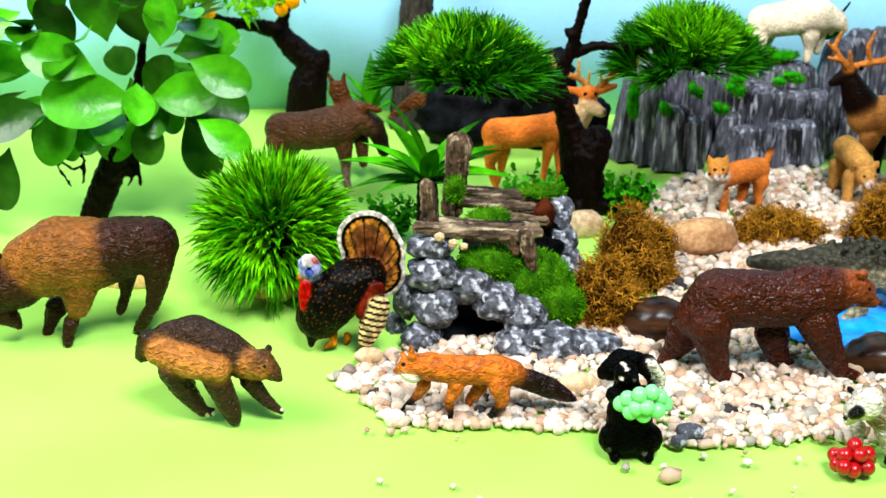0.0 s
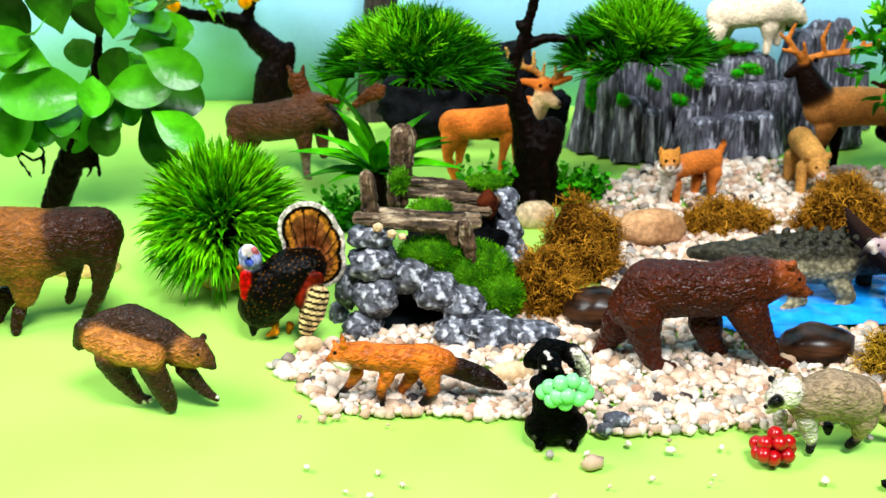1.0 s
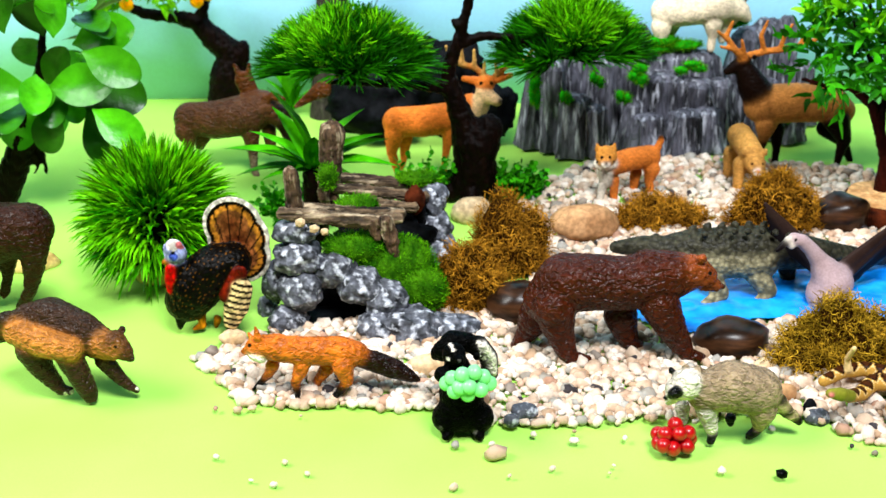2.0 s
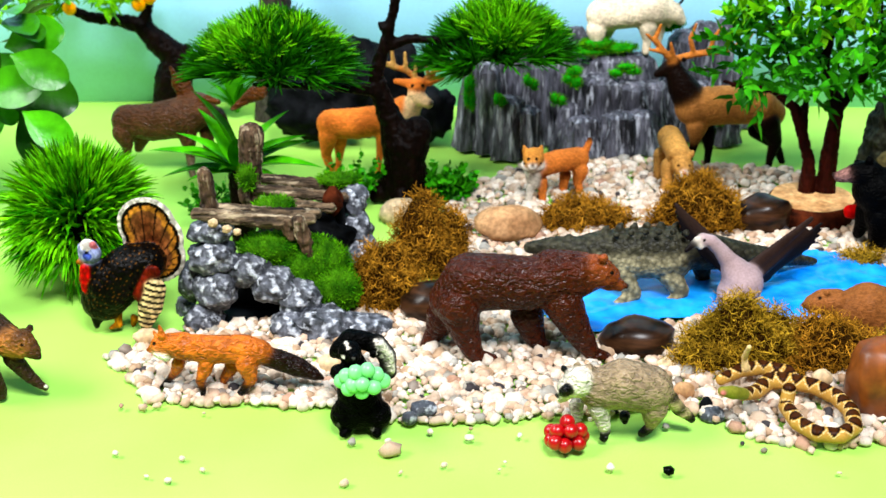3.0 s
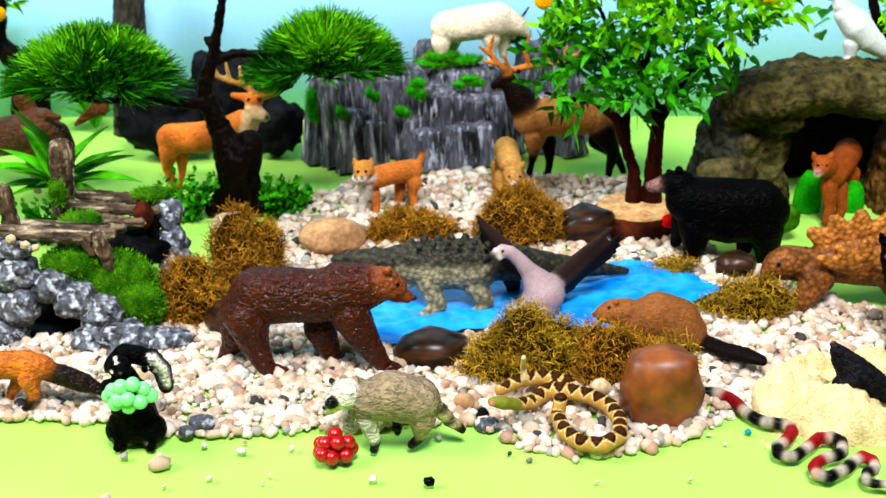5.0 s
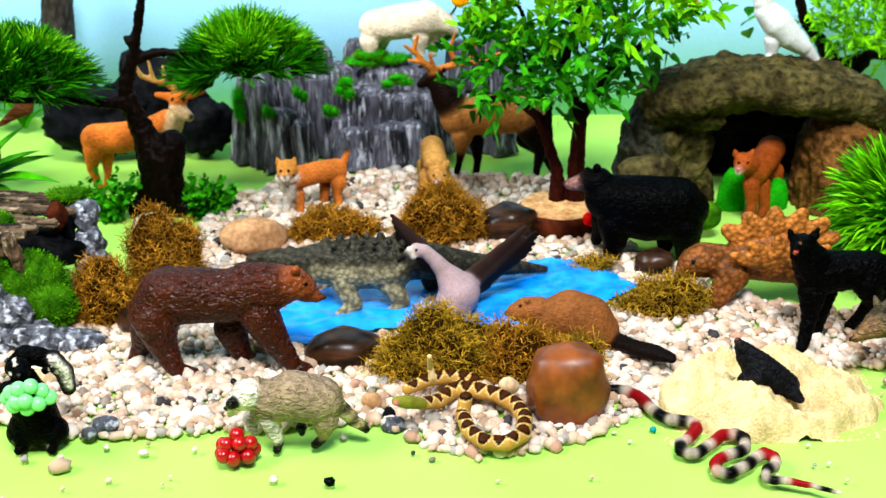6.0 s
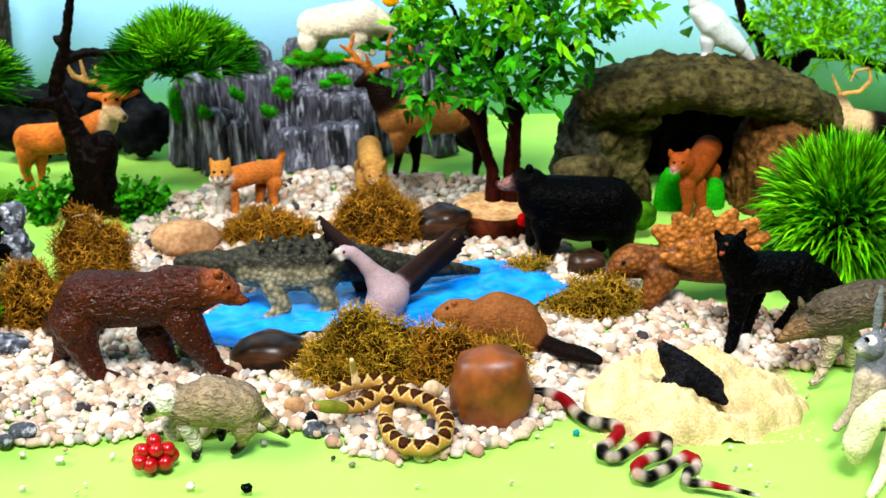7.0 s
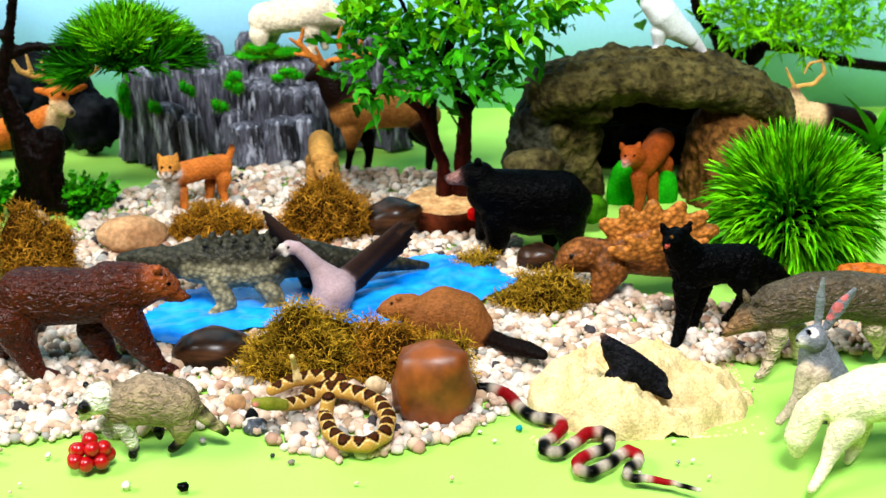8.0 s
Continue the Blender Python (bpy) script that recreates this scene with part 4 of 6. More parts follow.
f = Figure("cougar_figurine", 0.405, 0.332, 1.0)
f.tube("cougar", (-1, 32, 40, 10.4), (-10, 14, 38, 10.2), (-19, 0, 36, 9.6))
f.tube("cougar", (-24, -3, 41, 7.4), (-30, -8, 45, 7.6))
f.tube("cougar", (-33, -12, 43, 5.0))
f.tube("white", (-35, -14, 41, 3.0))
f.tube("hare_pink", (-36, -17, 43, 1.2))
f.spot("black", (-35, -16, 48, 1.1))
f.spot("black", (-29, -16, 48, 1.1))
f.tube("cougar", (-36, -7, 51, 2.6), (-37, -7, 54, 1.2))
f.tube("cougar", (-25, -7, 51, 2.6), (-24, -7, 54, 1.2))
f.tube("cougar", (-23, -5, 27, 6.2), (-22, -7, 12, 4.0), (-24, -9, 2, 3.6))
f.tube("cougar", (-13, 3, 24, 5.9), (-11, 0, 8, 4.0), (-14, -2, 1, 3.6))
f.tube("cougar", (1, 28, 24, 7.6), (2, 26, 6, 4.2), (0, 24, 1, 3.4))
f.build("orange brown plastic cougar figurine standing inside the cave", "animal figurine", PALE_PAINT, 0.2)

f = Figure("snapping_turtle_figurine", 0.33, 0.198, 1.2)
f.tube("turtle_br", (4, 0, 27, 10.6), (-7, -1, 28, 11.4), (-13, -2, 27, 9.6), (-18, -2, 23, 6.4))
f.tube("turtle_br", (-21, -2, 22, 3.0), (-24, -3, 17, 1.6))
f.spot("black", (-15, -14, 33, 1.6))
f.spot("beaver_dark", (-22, -10, 18, 1.4))
f.tube("turtle_br", (20, 0, 29, 14.1), (39, 0, 29, 17.0), (59, 0, 25, 14.8))
for k in range(6):
    a = radians(150 - 28 * k)
    cx, sz = math.cos(a), math.sin(a)
    f.tube("turtle_sh", (38 + 14 * cx, 0, 34 + 8 * sz, 9.0), (38 + 26 * cx, -2, 36 + 15 * sz, 8.0), (38 + 36 * cx, -3, 38 + 22 * sz, 4.6), flat=0.6)
for k in range(5):
    a = radians(165 - 34 * k)
    cx, sz = math.cos(a), math.sin(a)
    f.tube("turtle_sh", (38 + 10 * cx, -14, 32 + 4 * sz, 7.4), (38 + 22 * cx, -17, 33 + 9 * sz, 5.4), (38 + 31 * cx, -19, 35 + 14 * sz, 2.8), flat=0.7)
f.tube("turtle_br", (10, -8, 21, 11.5), (5, -12, 13, 8), (0, -14, 6, 6.3), (-6, -17, 2, 3.8))
f.tube("turtle_br", (58, -6, 16, 8.5), (63, -6, 4, 5.3))
f.build("brown plastic snapping turtle figurine with a spiked shell", "animal figurine", SCALE_PAINT)

f = Figure("black_wolf_figurine", 0.379, 0.140, 1.1)
f.tube("soft_black", (0, 0, 44, 13.6), (15, 0, 45, 11.8), (31, 0, 46, 10.6))
f.tube("soft_black", (-4, -1, 50, 11.6), (-9, -3, 58, 9.4))
f.tube("soft_black", (-12, -5, 64, 7.2), (-15, -10, 65, 5.0), (-18, -14, 66, 3.6))
f.tube("soft_black", (-18, -4, 69, 2.8), (-20, -4, 73, 1.3))
f.tube("soft_black", (-5, -3, 69, 2.8), (-3, -3, 73, 1.3))
f.spot("teeth", (-19, -17, 65, 1.2))
f.spot("eye_gold", (-16, -20, 72, 0.9))
f.tube("soft_black", (-4, -5, 34, 8.4), (-5, -8, 20, 5.0), (-9, -14, 6, 3.8), (-14, -24, 0, 3.2))
f.tube("soft_black", (7, 5, 29, 7), (5, 2, 16, 4), (2, 0, 4, 3.4))
f.tube("soft_black", (28, -4, 39, 9.4), (33, -4, 27, 5.8), (28, 2, 14, 3.6), (25, 10, 3, 3.2))
f.tube("soft_black", (39, 6, 35, 7), (49, 10, 19, 4.2), (48, 14, 8, 3.4))
f.tube("soft_black", (36, 0, 46, 6.0), (47, 0, 40, 6.0), (56, 0, 31, 4.4), (59, 0, 24, 2.4))
f.build("black plastic wolf figurine with its head raised", "animal figurine", BLACK_PAINT, 0.6, 0.4)

f = Figure("grey_wolf_figurine", 0.416, 0.094, 1.1)
f.tube("wolf_grey", (0, 0, 40, 13.1), (17, 0, 45, 13.6), (39, 0, 45, 13.7), (58, 0, 41, 14.3), (71, 0, 41, 12.5))
f.tube("wolf_grey", (-9, 0, 36, 10.3), (-15, 0, 33, 8.1))
f.tube("wolf_face", (-19, -4, 33, 6.2), (-26, -6, 30, 3.7), (-29, -7, 28, 2.5))
f.tube("black", (-32, -8, 28, 1.5))
f.spot("eye_gold", (-24, -22, 46, 1.2))
f.tube("wolf_grey", (-18, -4, 47, 2.5), (-20, -4, 52, 1.2))
f.tube("wolf_grey", (-13, -8, 48, 2.1))
f.tube("wolf_light", (0, -6, 26, 6.2), (-3, -8, 13, 3.4), (-7, -10, 4, 2.8), (-11, -12, 3, 2.2))
f.tube("wolf_light", (15, 6, 21, 5.7), (16, 6, 5, 2.9))
f.tube("wolf_light", (54, -4, 26, 6.9), (60, 0, 13, 3.5), (61, 4, 4, 2.6))
f.tube("wolf_light", (71, -4, 25, 7.5), (77, -4, 7, 3.2))
f.tube("wolf_grey", (76, 0, 41, 5.6), (86, 0, 23, 4.4), (91, 0, 8, 1.9))
f.build("grey brown plastic wolf figurine lowering its head", "animal figurine", SLEEK_PAINT)

f = Figure("hare_figurine", 0.424, 0.028, 1.0)
f.tube("hare_grey", (0, 0, 28, 13.2), (-4, 0, 38, 11.4), (-7, 0, 48, 8.5))
f.tube("hare_grey", (-10, -4, 57, 6.7), (-16, -7, 58, 4.2))
f.tube("rac_light", (-18, -9, 58, 2.5))
f.tube("black", (-21, -11, 60, 0.8))
f.spot("white", (-12, -12, 64, 2.5))
f.spot("black", (-14, -18, 67, 1.4))
f.tube("hare_grey", (-8, -2, 64, 2.2), (-8, -2, 77, 2.8), (-8, -2, 89, 1.1), flat=0.5)
f.tube("hare_grey", (-3, 0, 61, 2.5), (2, 0, 71, 3.9), (9, 0, 81, 1.7), flat=0.5)
f.spot("hare_pink", (1, -5, 74, 2.8))
f.spot("hare_pink", (4, -4, 79, 1.9))
f.spot("hare_pink", (-2, -5, 69, 1.9))
f.tube("hare_tan", (-14, -8, 40, 5.1), (-17, -10, 28, 3.4), (-22, -12, 20, 2.8), (-27, -14, 16, 2.3))
f.tube("hare_tan", (-7, -10, 39, 4.5), (-10, -12, 27, 3.1), (-14, -14, 19, 2.5))
f.tube("hare_grey", (6, -4, 22, 9.8), (4, -8, 16, 5.2), (-3, -12, 15, 2.8))
f.build("grey plastic hare figurine with tall ears", "animal figurine", PALE_PAINT, 0.2)

f = Figure("arctic_wolf_figurine", 0.421, -0.006, 1.2)
f.tube("cream", (0, 0, 38, 12), (14, 0, 42, 14.1), (32, 0, 43, 14.7), (47, 0, 46, 13.6))
f.tube("cream", (-9, 0, 42, 6.5), (-16, 0, 33, 7.6), (-20, 0, 20, 7.2), (-20, 0, 11, 3.9))
f.tube("cream", (1, -6, 29, 8.7), (-6, -10, 20, 5.2), (-10, -14, 13, 3.5), (-15, -18, 6, 3), (-19, -22, 4, 2.4))
f.tube("cream", (13, 10, 19, 6.7), (12, 8, 7, 3.7), (7, 4, 2, 2.5))
f.tube("cream", (44, -8, 32, 6.5), (46, -10, 14, 3.3), (44, -14, 0, 2.5))
f.tube("cream", (55, 0, 58, 9.7), (64, 0, 62, 7.5), (72, 0, 57, 4.3))
f.tube("cream", (57, 0, 70, 2.1), (57, 0, 74, 1.1))
f.build("cream white plastic arctic wolf figurine", "animal figurine", PALE_PAINT, 0.2)

f = Figure("mountain_goat_figurine", 0.107, 0.512, 1.2)
f.tube("goat", (0, 0, 104, 13.5), (21, 0, 107, 14.5), (42, 0, 109, 14.9))
f.tube("goat", (49, 0, 108, 11.2), (59, 0, 104, 7.9), (65, 0, 98, 4.2))
f.tube("goat", (56, 0, 97, 2.8), (55, 0, 93, 1.4))
f.tube("black", (64, 0, 113, 1.4), (68, 0, 119, 0.9))
f.tube("goat", (-5, -5, 93, 8.5), (-4, -6, 82, 4.2), (-6, -6, 71, 3.6))
f.tube("goat", (6, 6, 92, 6.6), (3, 6, 81, 3.5), (4, 6, 73, 3.0))
f.tube("goat", (37, -5, 95, 8), (37, -6, 84, 3.8), (36, -6, 74, 3.4))
f.tube("goat", (47, 6, 93, 6.6), (47, 6, 78, 3.5))
f.build("cream white plastic mountain goat figurine on the grey cliff", "animal figurine", PALE_PAINT, 0.2)

f = Figure("dove_figurine", 0.395, 0.372, 1.0)
f.tube("white_paint", (0, 0, 142, 8.8), (8, 0, 134, 11.3), (17, 0, 124, 9.7), (28, 0, 115, 6.1))
f.tube("white_paint", (22, 0, 121, 8.1), (33, 0, 111, 4.9), (41, 0, 103, 2), flat=0.7)
f.tube("white_paint", (-3, 0, 149, 7.2), (-4, 0, 154, 6.8))
f.tube("pink_grey", (-11, 0, 154, 1.6), (-13, 0, 153, 1.2))
f.tube("white_paint", (6, 0, 121, 6.5), (6, 0, 112, 4.1), (5, 0, 108, 4.1))
f.tube("white_paint", (2, -6, 108, 2.4), (9, -4, 107, 2.4))
f.build("white plastic dove figurine perched on the cave", "animal figurine", SMOOTH_PAINT, 0.08)

f = Figure("mole_figurine", 0.339, 0.060, 0.9)
f.tube("mole", (4, 0, 15, 7.4), (-4, 0, 20, 9.2), (-12, 0, 27, 8.8), (-18, 0, 34, 6.4), (-22, 0, 40, 3.6))
f.tube("mole", (-12, -2, 17, 8.0), (-18, -3, 20, 5.5))
f.tube("mole", (-24, 0, 43, 2.0))
f.tube("pink_grey", (-25, -1, 45, 1.2))
f.tube("pink_grey", (-19, -10, 19, 2.9), (-26, -12, 17, 2.2))
f.tube("mole", (-14, -7, 25, 4.9), (-19, -9, 20, 3.0))
f.tube("mole", (6, -6, 14, 4.2), (10, -8, 11, 2.4))
f.build("dark grey plastic mole figurine on a sand mound", "animal figurine", BLACK_PAINT)

f = Figure("reindeer_figurine", 0.532, 0.440, 1.2)
f.tube("deer_cream", (0, 0, 31, 11.7), (10, 0, 28, 12.6))
f.tube("elk_dark", (21, 0, 27, 12.6), (37, 0, 24, 12.2), (51, 0, 22, 10.8))
f.tube("deer_cream", (-4, 0, 38, 8.9), (-8, 0, 46, 6.7))
f.tube("elk_dark", (-8, 0, 49, 5.3), (-12, 0, 46, 3.6))
f.tube("antler_pale", (-5, 0, 55, 1.8), (7, 0, 56, 1.8), (15, 0, 65, 1.8), (12, 0, 75, 1.3), (2, 0, 73, 1.3), (-1, 0, 65, 0.9))
f.tube("antler_pale", (-9, 0, 56, 1.8), (-14, 0, 66, 1.3), (-16, 0, 70, 0.9))
f.tube("deer_cream", (3, -4, 20, 6.3), (7, -4, 11, 3.2), (11, -4, 4, 2.7))
f.tube("deer_cream", (-1, 6, 14, 4.5), (1, 6, 2, 2.7))
f.tube("elk_dark", (48, 0, 12, 5.4), (52, 0, -2, 2.7))
f.build("cream and dark plastic reindeer figurine", "animal figurine", PALE_PAINT, 0.2)


# ---- plant and stone builders ----
def ribbons(name, strands, mat, tip=0.15):
    """Tapering flat blades, each along a line of points: (points, width, side)."""
    verts, faces = [], []
    for pts, width, side in strands:
        o, n = len(verts), len(pts)
        for k, p in enumerate(pts):
            w = width * (1 - (1 - tip) * (k / (n - 1)) ** 1.6) * (0.7 if k == 0 else 1.0) * 0.5
            verts += [p + side * w, p - side * w]
        faces += [(o + 2 * k, o + 2 * k + 1, o + 2 * k + 3, o + 2 * k + 2) for k in range(n - 1)]
    return mesh_of(name, verts, faces, mat)


def away(r):
    z = r.uniform(-1, 1)
    a = r.uniform(0, math.tau)
    q = math.sqrt(1 - z * z)
    return Vector((q * math.cos(a), q * math.sin(a), z))


def tuft(name, x, y, rx, ry, h, mat, label):
    """Dry moss: an uneven mound under a tangle of short curled fibres."""
    r = random.Random(int(x * 9000 + y * 7000))
    ob = thing(name, label, "moss", x, y)
    v, f = ICO3
    mound = []
    for p in v:
        k = 0.84 + 0.42 * noise.noise(Vector(p) * 2.3 + Vector((x * 90, y * 70, 0)))
        mound.append((p[0] * rx * k, p[1] * ry * k, max(p[2], -0.02) * h * k))
    part("mound", mesh_of("mound", mound, f, MOSSBASE), ob)
    strands = []
    for _ in range(int(min(11000, 2000000 * (rx * ry + rx * h)))):
        d = away(r)
        d.z = abs(d.z)
        k = 0.84 + 0.42 * noise.noise(d * 2.3 + Vector((x * 90, y * 70, 0)))
        p = Vector((d.x * rx * k, d.y * ry * k, d.z * h * k))
        way = (away(r) + d * 0.7).normalized()
        pts = [p.copy()]
        for _ in range(6):
            p = p + way * r.uniform(0.001, 0.0022)
            way = (way + away(r) * 0.9).normalized()
            pts.append(p.copy())
        strands.append((pts, r.uniform(0.0004, 0.0008), away(r)))
    tagged(part("fibre_mat", ribbons("fibre_mat", strands, mat, 0.6), ob), kind="stuff")
    return ob


def turf(parent, x, y, z, rx, ry, rz, under=None):
    """Short flocked turf lying over the ornament."""
    r = random.Random(int(x * 8000 + z * 90000))
    v, f = ICO3
    pad = part("turf", mesh_of("turf", [(p[0] * rx * 0.95, p[1] * ry * 0.95, p[2] * rz * 0.95) for p in v], f, under or TURFBASE), parent, "bright green flocked turf",
               Matrix.Translation(Vector((x, y, z)) - parent.location))
    strands = []
    for _ in range(int(5200000 * (rx * rz + rx * ry))):
        d = away(r)
        if d.y > 0.4:
            continue
        p = Vector((d.x * rx, d.y * ry, d.z * rz)) * r.uniform(0.9, 1.0)
        way = (d + Vector((0, 0, 0.6)) + away(r) * 0.7).normalized()
        n = r.uniform(0.0014, 0.0032)
        strands.append(([p, p + way * n * 0.5, p + way * n + away(r) * 0.0006], 0.0006, away(r)))
    tagged(part("flock", ribbons("flock", strands, TURF, 0.4), pad), kind="stuff")


def log(parent, name, x, y, *joints):
    f = Figure(name, x, y, 0.9)
    f.tube("trunk_grey", *joints)
    upright = abs(joints[0][2] - joints[-1][2]) > abs(joints[0][0] - joints[-1][0])
    f.limb(parent, POSTWOOD if upright else WOOD, 1.1, 0.22, "weathered grey brown wood", 2)


def column(x, y, top, w):
    """One upright, many-sided rock column of the cliff, ribbed along its height."""
    r = random.Random(int(x * 5000 + y * 3000))
    sides, rings = 18, 12
    lean = r.uniform(-0.12, 0.12)
    verts, faces = [], []
    for j in range(rings + 1):
        k = j / rings
        z = top * k
        taper = 1.12 - 0.3 * k - (0.35 if j == rings else 0.0)
        for i in range(sides):
            a = i * math.tau / sides
            rib = 1 + 0.16 * math.sin(a * 5 + x * 50) + 0.28 * noise.noise(Vector((math.cos(a) * 1.7, math.sin(a) * 1.7, k * 1.2 + x * 31)))
            rib += 0.12 * noise.noise(Vector((math.cos(a) * 5, math.sin(a) * 5, k * 5 + x * 31)))
            verts.append((w * taper * rib * math.cos(a) + lean * z, w * taper * rib * 0.85 * math.sin(a), z + (0.12 * w * noise.noise(Vector((i, j, x * 9))) if j else 0)))
    for j in range(rings):
        for i in range(sides):
            a, b = j * sides + i, j * sides + (i + 1) % sides
            faces.append((a, b, b + sides, a + sides))
    faces.append(tuple(rings * sides + i for i in range(sides)))
    part("rock_column", mesh_of("rock_column", verts, faces, CLIFFROCK, False), cliff, "", Matrix.Translation(Vector((x, y, 0)) - cliff.location))



bonsai = thing("pine_tree", "artificial bonsai pine with dark twisted trunk and needle pads", "tree", -0.056, 0.373)
f = Figure("trunk", -0.073, 0.372, 1.6)
f.tube("trunk", (0, -4, 5, 6), (11, 0, 11, 11.2), (21, 0, 27, 15.4), (22, 0, 43, 16.2))
f.tube("trunk", (39, -4, 5, 6), (29, 0, 10, 11.2), (22, 0, 27, 15.4))
f.tube("trunk", (18, -12, 3, 6.8), (19, 0, 13, 12.1))
f.tube("trunk", (24, 0, 43, 16.2), (32, 0, 55, 11))
f.tube("trunk", (19, 0, 43, 14.5), (13, 0, 61, 9.3), (6, 0, 83, 7.1), (2, 0, 98, 5.8), (7, 0, 113, 5), (13, 0, 128, 4.1), (17, 0, 144, 3.7), (23, 0, 167, 3.2))
f.tube("trunk", (5, 0, 87, 5.9), (-12, -8, 91, 4.2), (-32, -24, 99, 3.8), (-53, -40, 104, 2.9), (-78, -50, 108, 2.1))
f.tube("trunk", (11, 0, 119, 4.1), (28, 0, 125, 3.3), (48, 0, 124, 2.9), (64, 0, 117, 2.9), (78, 0, 111, 2.5), (95, 0, 114, 2.1))
f.tube("trunk", (10, 0, 134, 3.3), (8, 0, 136, 2.5))
f.limb(bonsai, BARK_PAINT, 1.2, .25)

backtree = thing("flowering_tree", "artificial tree with dark trunk and lime leaves with yellow flowers", "tree", -0.275, 0.621)
f = Figure("trunk", -0.273, 0.575, 1.8)
f.tube("trunk", (0, 0, 13, 17.8), (4, 0, 38, 16.7), (10, 0, 56, 11.7), (-7, 0, 71, 10.7), (-20, 0, 86, 7.7), (-39, 0, 91, 5.8), (-65, 0, 94, 4.8), (-86, 0, 104, 3.8))
f.tube("trunk", (16, 0, 53, 7.8), (18, 0, 63, 5.8))
f.tube("trunk", (-18, 0, 84, 5.8), (-12, 0, 103, 4.8), (-8, 0, 127, 3.8))
f.limb(backtree, BARK_PAINT, 1.2, .25)

rounded = thing("round_leaf_tree", "artificial tree with large glossy round green leaves", "tree", -0.402, 0.372)
f = Figure("trunk", -0.413, 0.372, 1.5)
f.tube("trunk", (0, 0, 0, 10), (11, 0, 23, 10.8), (22, 0, 45, 10.3), (31, 0, 64, 9), (41, 0, 89, 4.4), (48, 0, 118, 3.2), (53, 0, 142, 2.4), (58, 0, 166, 1.9))
f.tube("trunk", (28, 0, 62, 7.3), (14, 0, 64, 5.7), (-10, 0, 67, 4.1), (-38, 0, 73, 3.7), (-70, 0, 76, 3.2))
f.tube("trunk", (-8, 0, 54, 0.8), (-18, 0, 55, 0.8), (-21, 0, 39, 0.8), (-13, 0, 25, 0.8))
f.tube("trunk", (-7, 0, 55, 0.8), (-1, 0, 45, 0.8), (-4, 0, 27, 0.8))
f.tube("trunk", (-19, 0, 45, 0.8), (-10, 0, 38, 0.8), (-2, 0, 41, 0.8))
f.tube("trunk", (35, 0, 51, 1.2), (38, 0, 40, 0.8), (29, 0, 25, 0.8))
f.tube("trunk", (36, 0, 44, 0.8), (29, 0, 33, 0.8))
f.tube("trunk", (38, 0, 40, 0.8), (38, 0, 24, 0.8))
f.limb(rounded, BARK_PAINT, 1.0, .25)

willow = thing("leafy_tree", "artificial tree with slender green leaves on a wood slice", "tree", 0.260, 0.359)
f = Figure("trunk", 0.243, 0.34, 1.5)
f.tube("trunk_red", (0, 0, 10, 6.6), (0, 0, 38, 4.5), (-7, 0, 60, 4.1), (-14, 0, 79, 3.6), (-30, 0, 92, 2.8), (-50, 0, 94, 2), (-64, 0, 99, 1.6))
f.tube("trunk_red", (14, 0, 10, 7.4), (14, 0, 42, 6.2), (16, 0, 70, 4.9), (18, 0, 82, 3.8))
f.tube("trunk", (16, 0, 80, 4.8), (4, 0, 110, 3.6), (8, 0, 134, 2.8), (16, 0, 162, 2.3))
f.tube("trunk", (19, 0, 80, 4), (33, 0, 103, 3.2), (47, 0, 119, 2.4), (61, 0, 132, 2))
f.tube("trunk", (-6, 0, 60, 3.3), (-6, 0, 85, 2.4), (-20, 0, 114, 2), (-33, 0, 139, 1.6))
f.tube("trunk", (5, 0, 108, 2.4), (-17, 0, 135, 2), (-27, 0, 159, 1.6))
f.tube("trunk", (33, 0, 103, 2.4), (42, 0, 133, 1.6), (39, 0, 157, 1.2))
f.limb(willow, BARK_PAINT, 0.8, .3)

umbrella = thing("spreading_tree", "artificial tree with ferny bright green foliage and dark trunk", "tree", 0.501, 0.543)
f = Figure("trunk", 0.495, 0.5, 1.8)
f.tube("trunk", (0, 0, -6, 11.5), (-5, 0, 34, 9.4), (-8, 0, 59, 8.4), (-21, 0, 83, 5.5), (-36, 0, 100, 4.6), (-44, 0, 125, 4.1))
f.tube("trunk", (-8, 0, 61, 5.6), (18, 0, 72, 4.6), (52, 0, 67, 4.2), (86, 0, 56, 4.7), (120, 0, 50, 4.2), (148, 0, 53, 3.8))
f.tube("trunk", (14, 0, 65, 6.5), (10, 0, 58, 4.7))
f.limb(umbrella, BARK_PAINT, 1.0, .25)

greytree = thing("grey_trunk_tree", "grey plastic tree trunk standing before the backdrop", "tree", -0.181, 0.571)
f = Figure("trunk", -0.184, 0.58, 2.0)
f.tube("trunk_grey", (0, 0, -11, 17.6), (5, 0, 48, 15.2), (10, 0, 99, 14.4), (15, 0, 139, 13.3))
f.limb(greytree, BARK_PAINT, 1.0, .2)

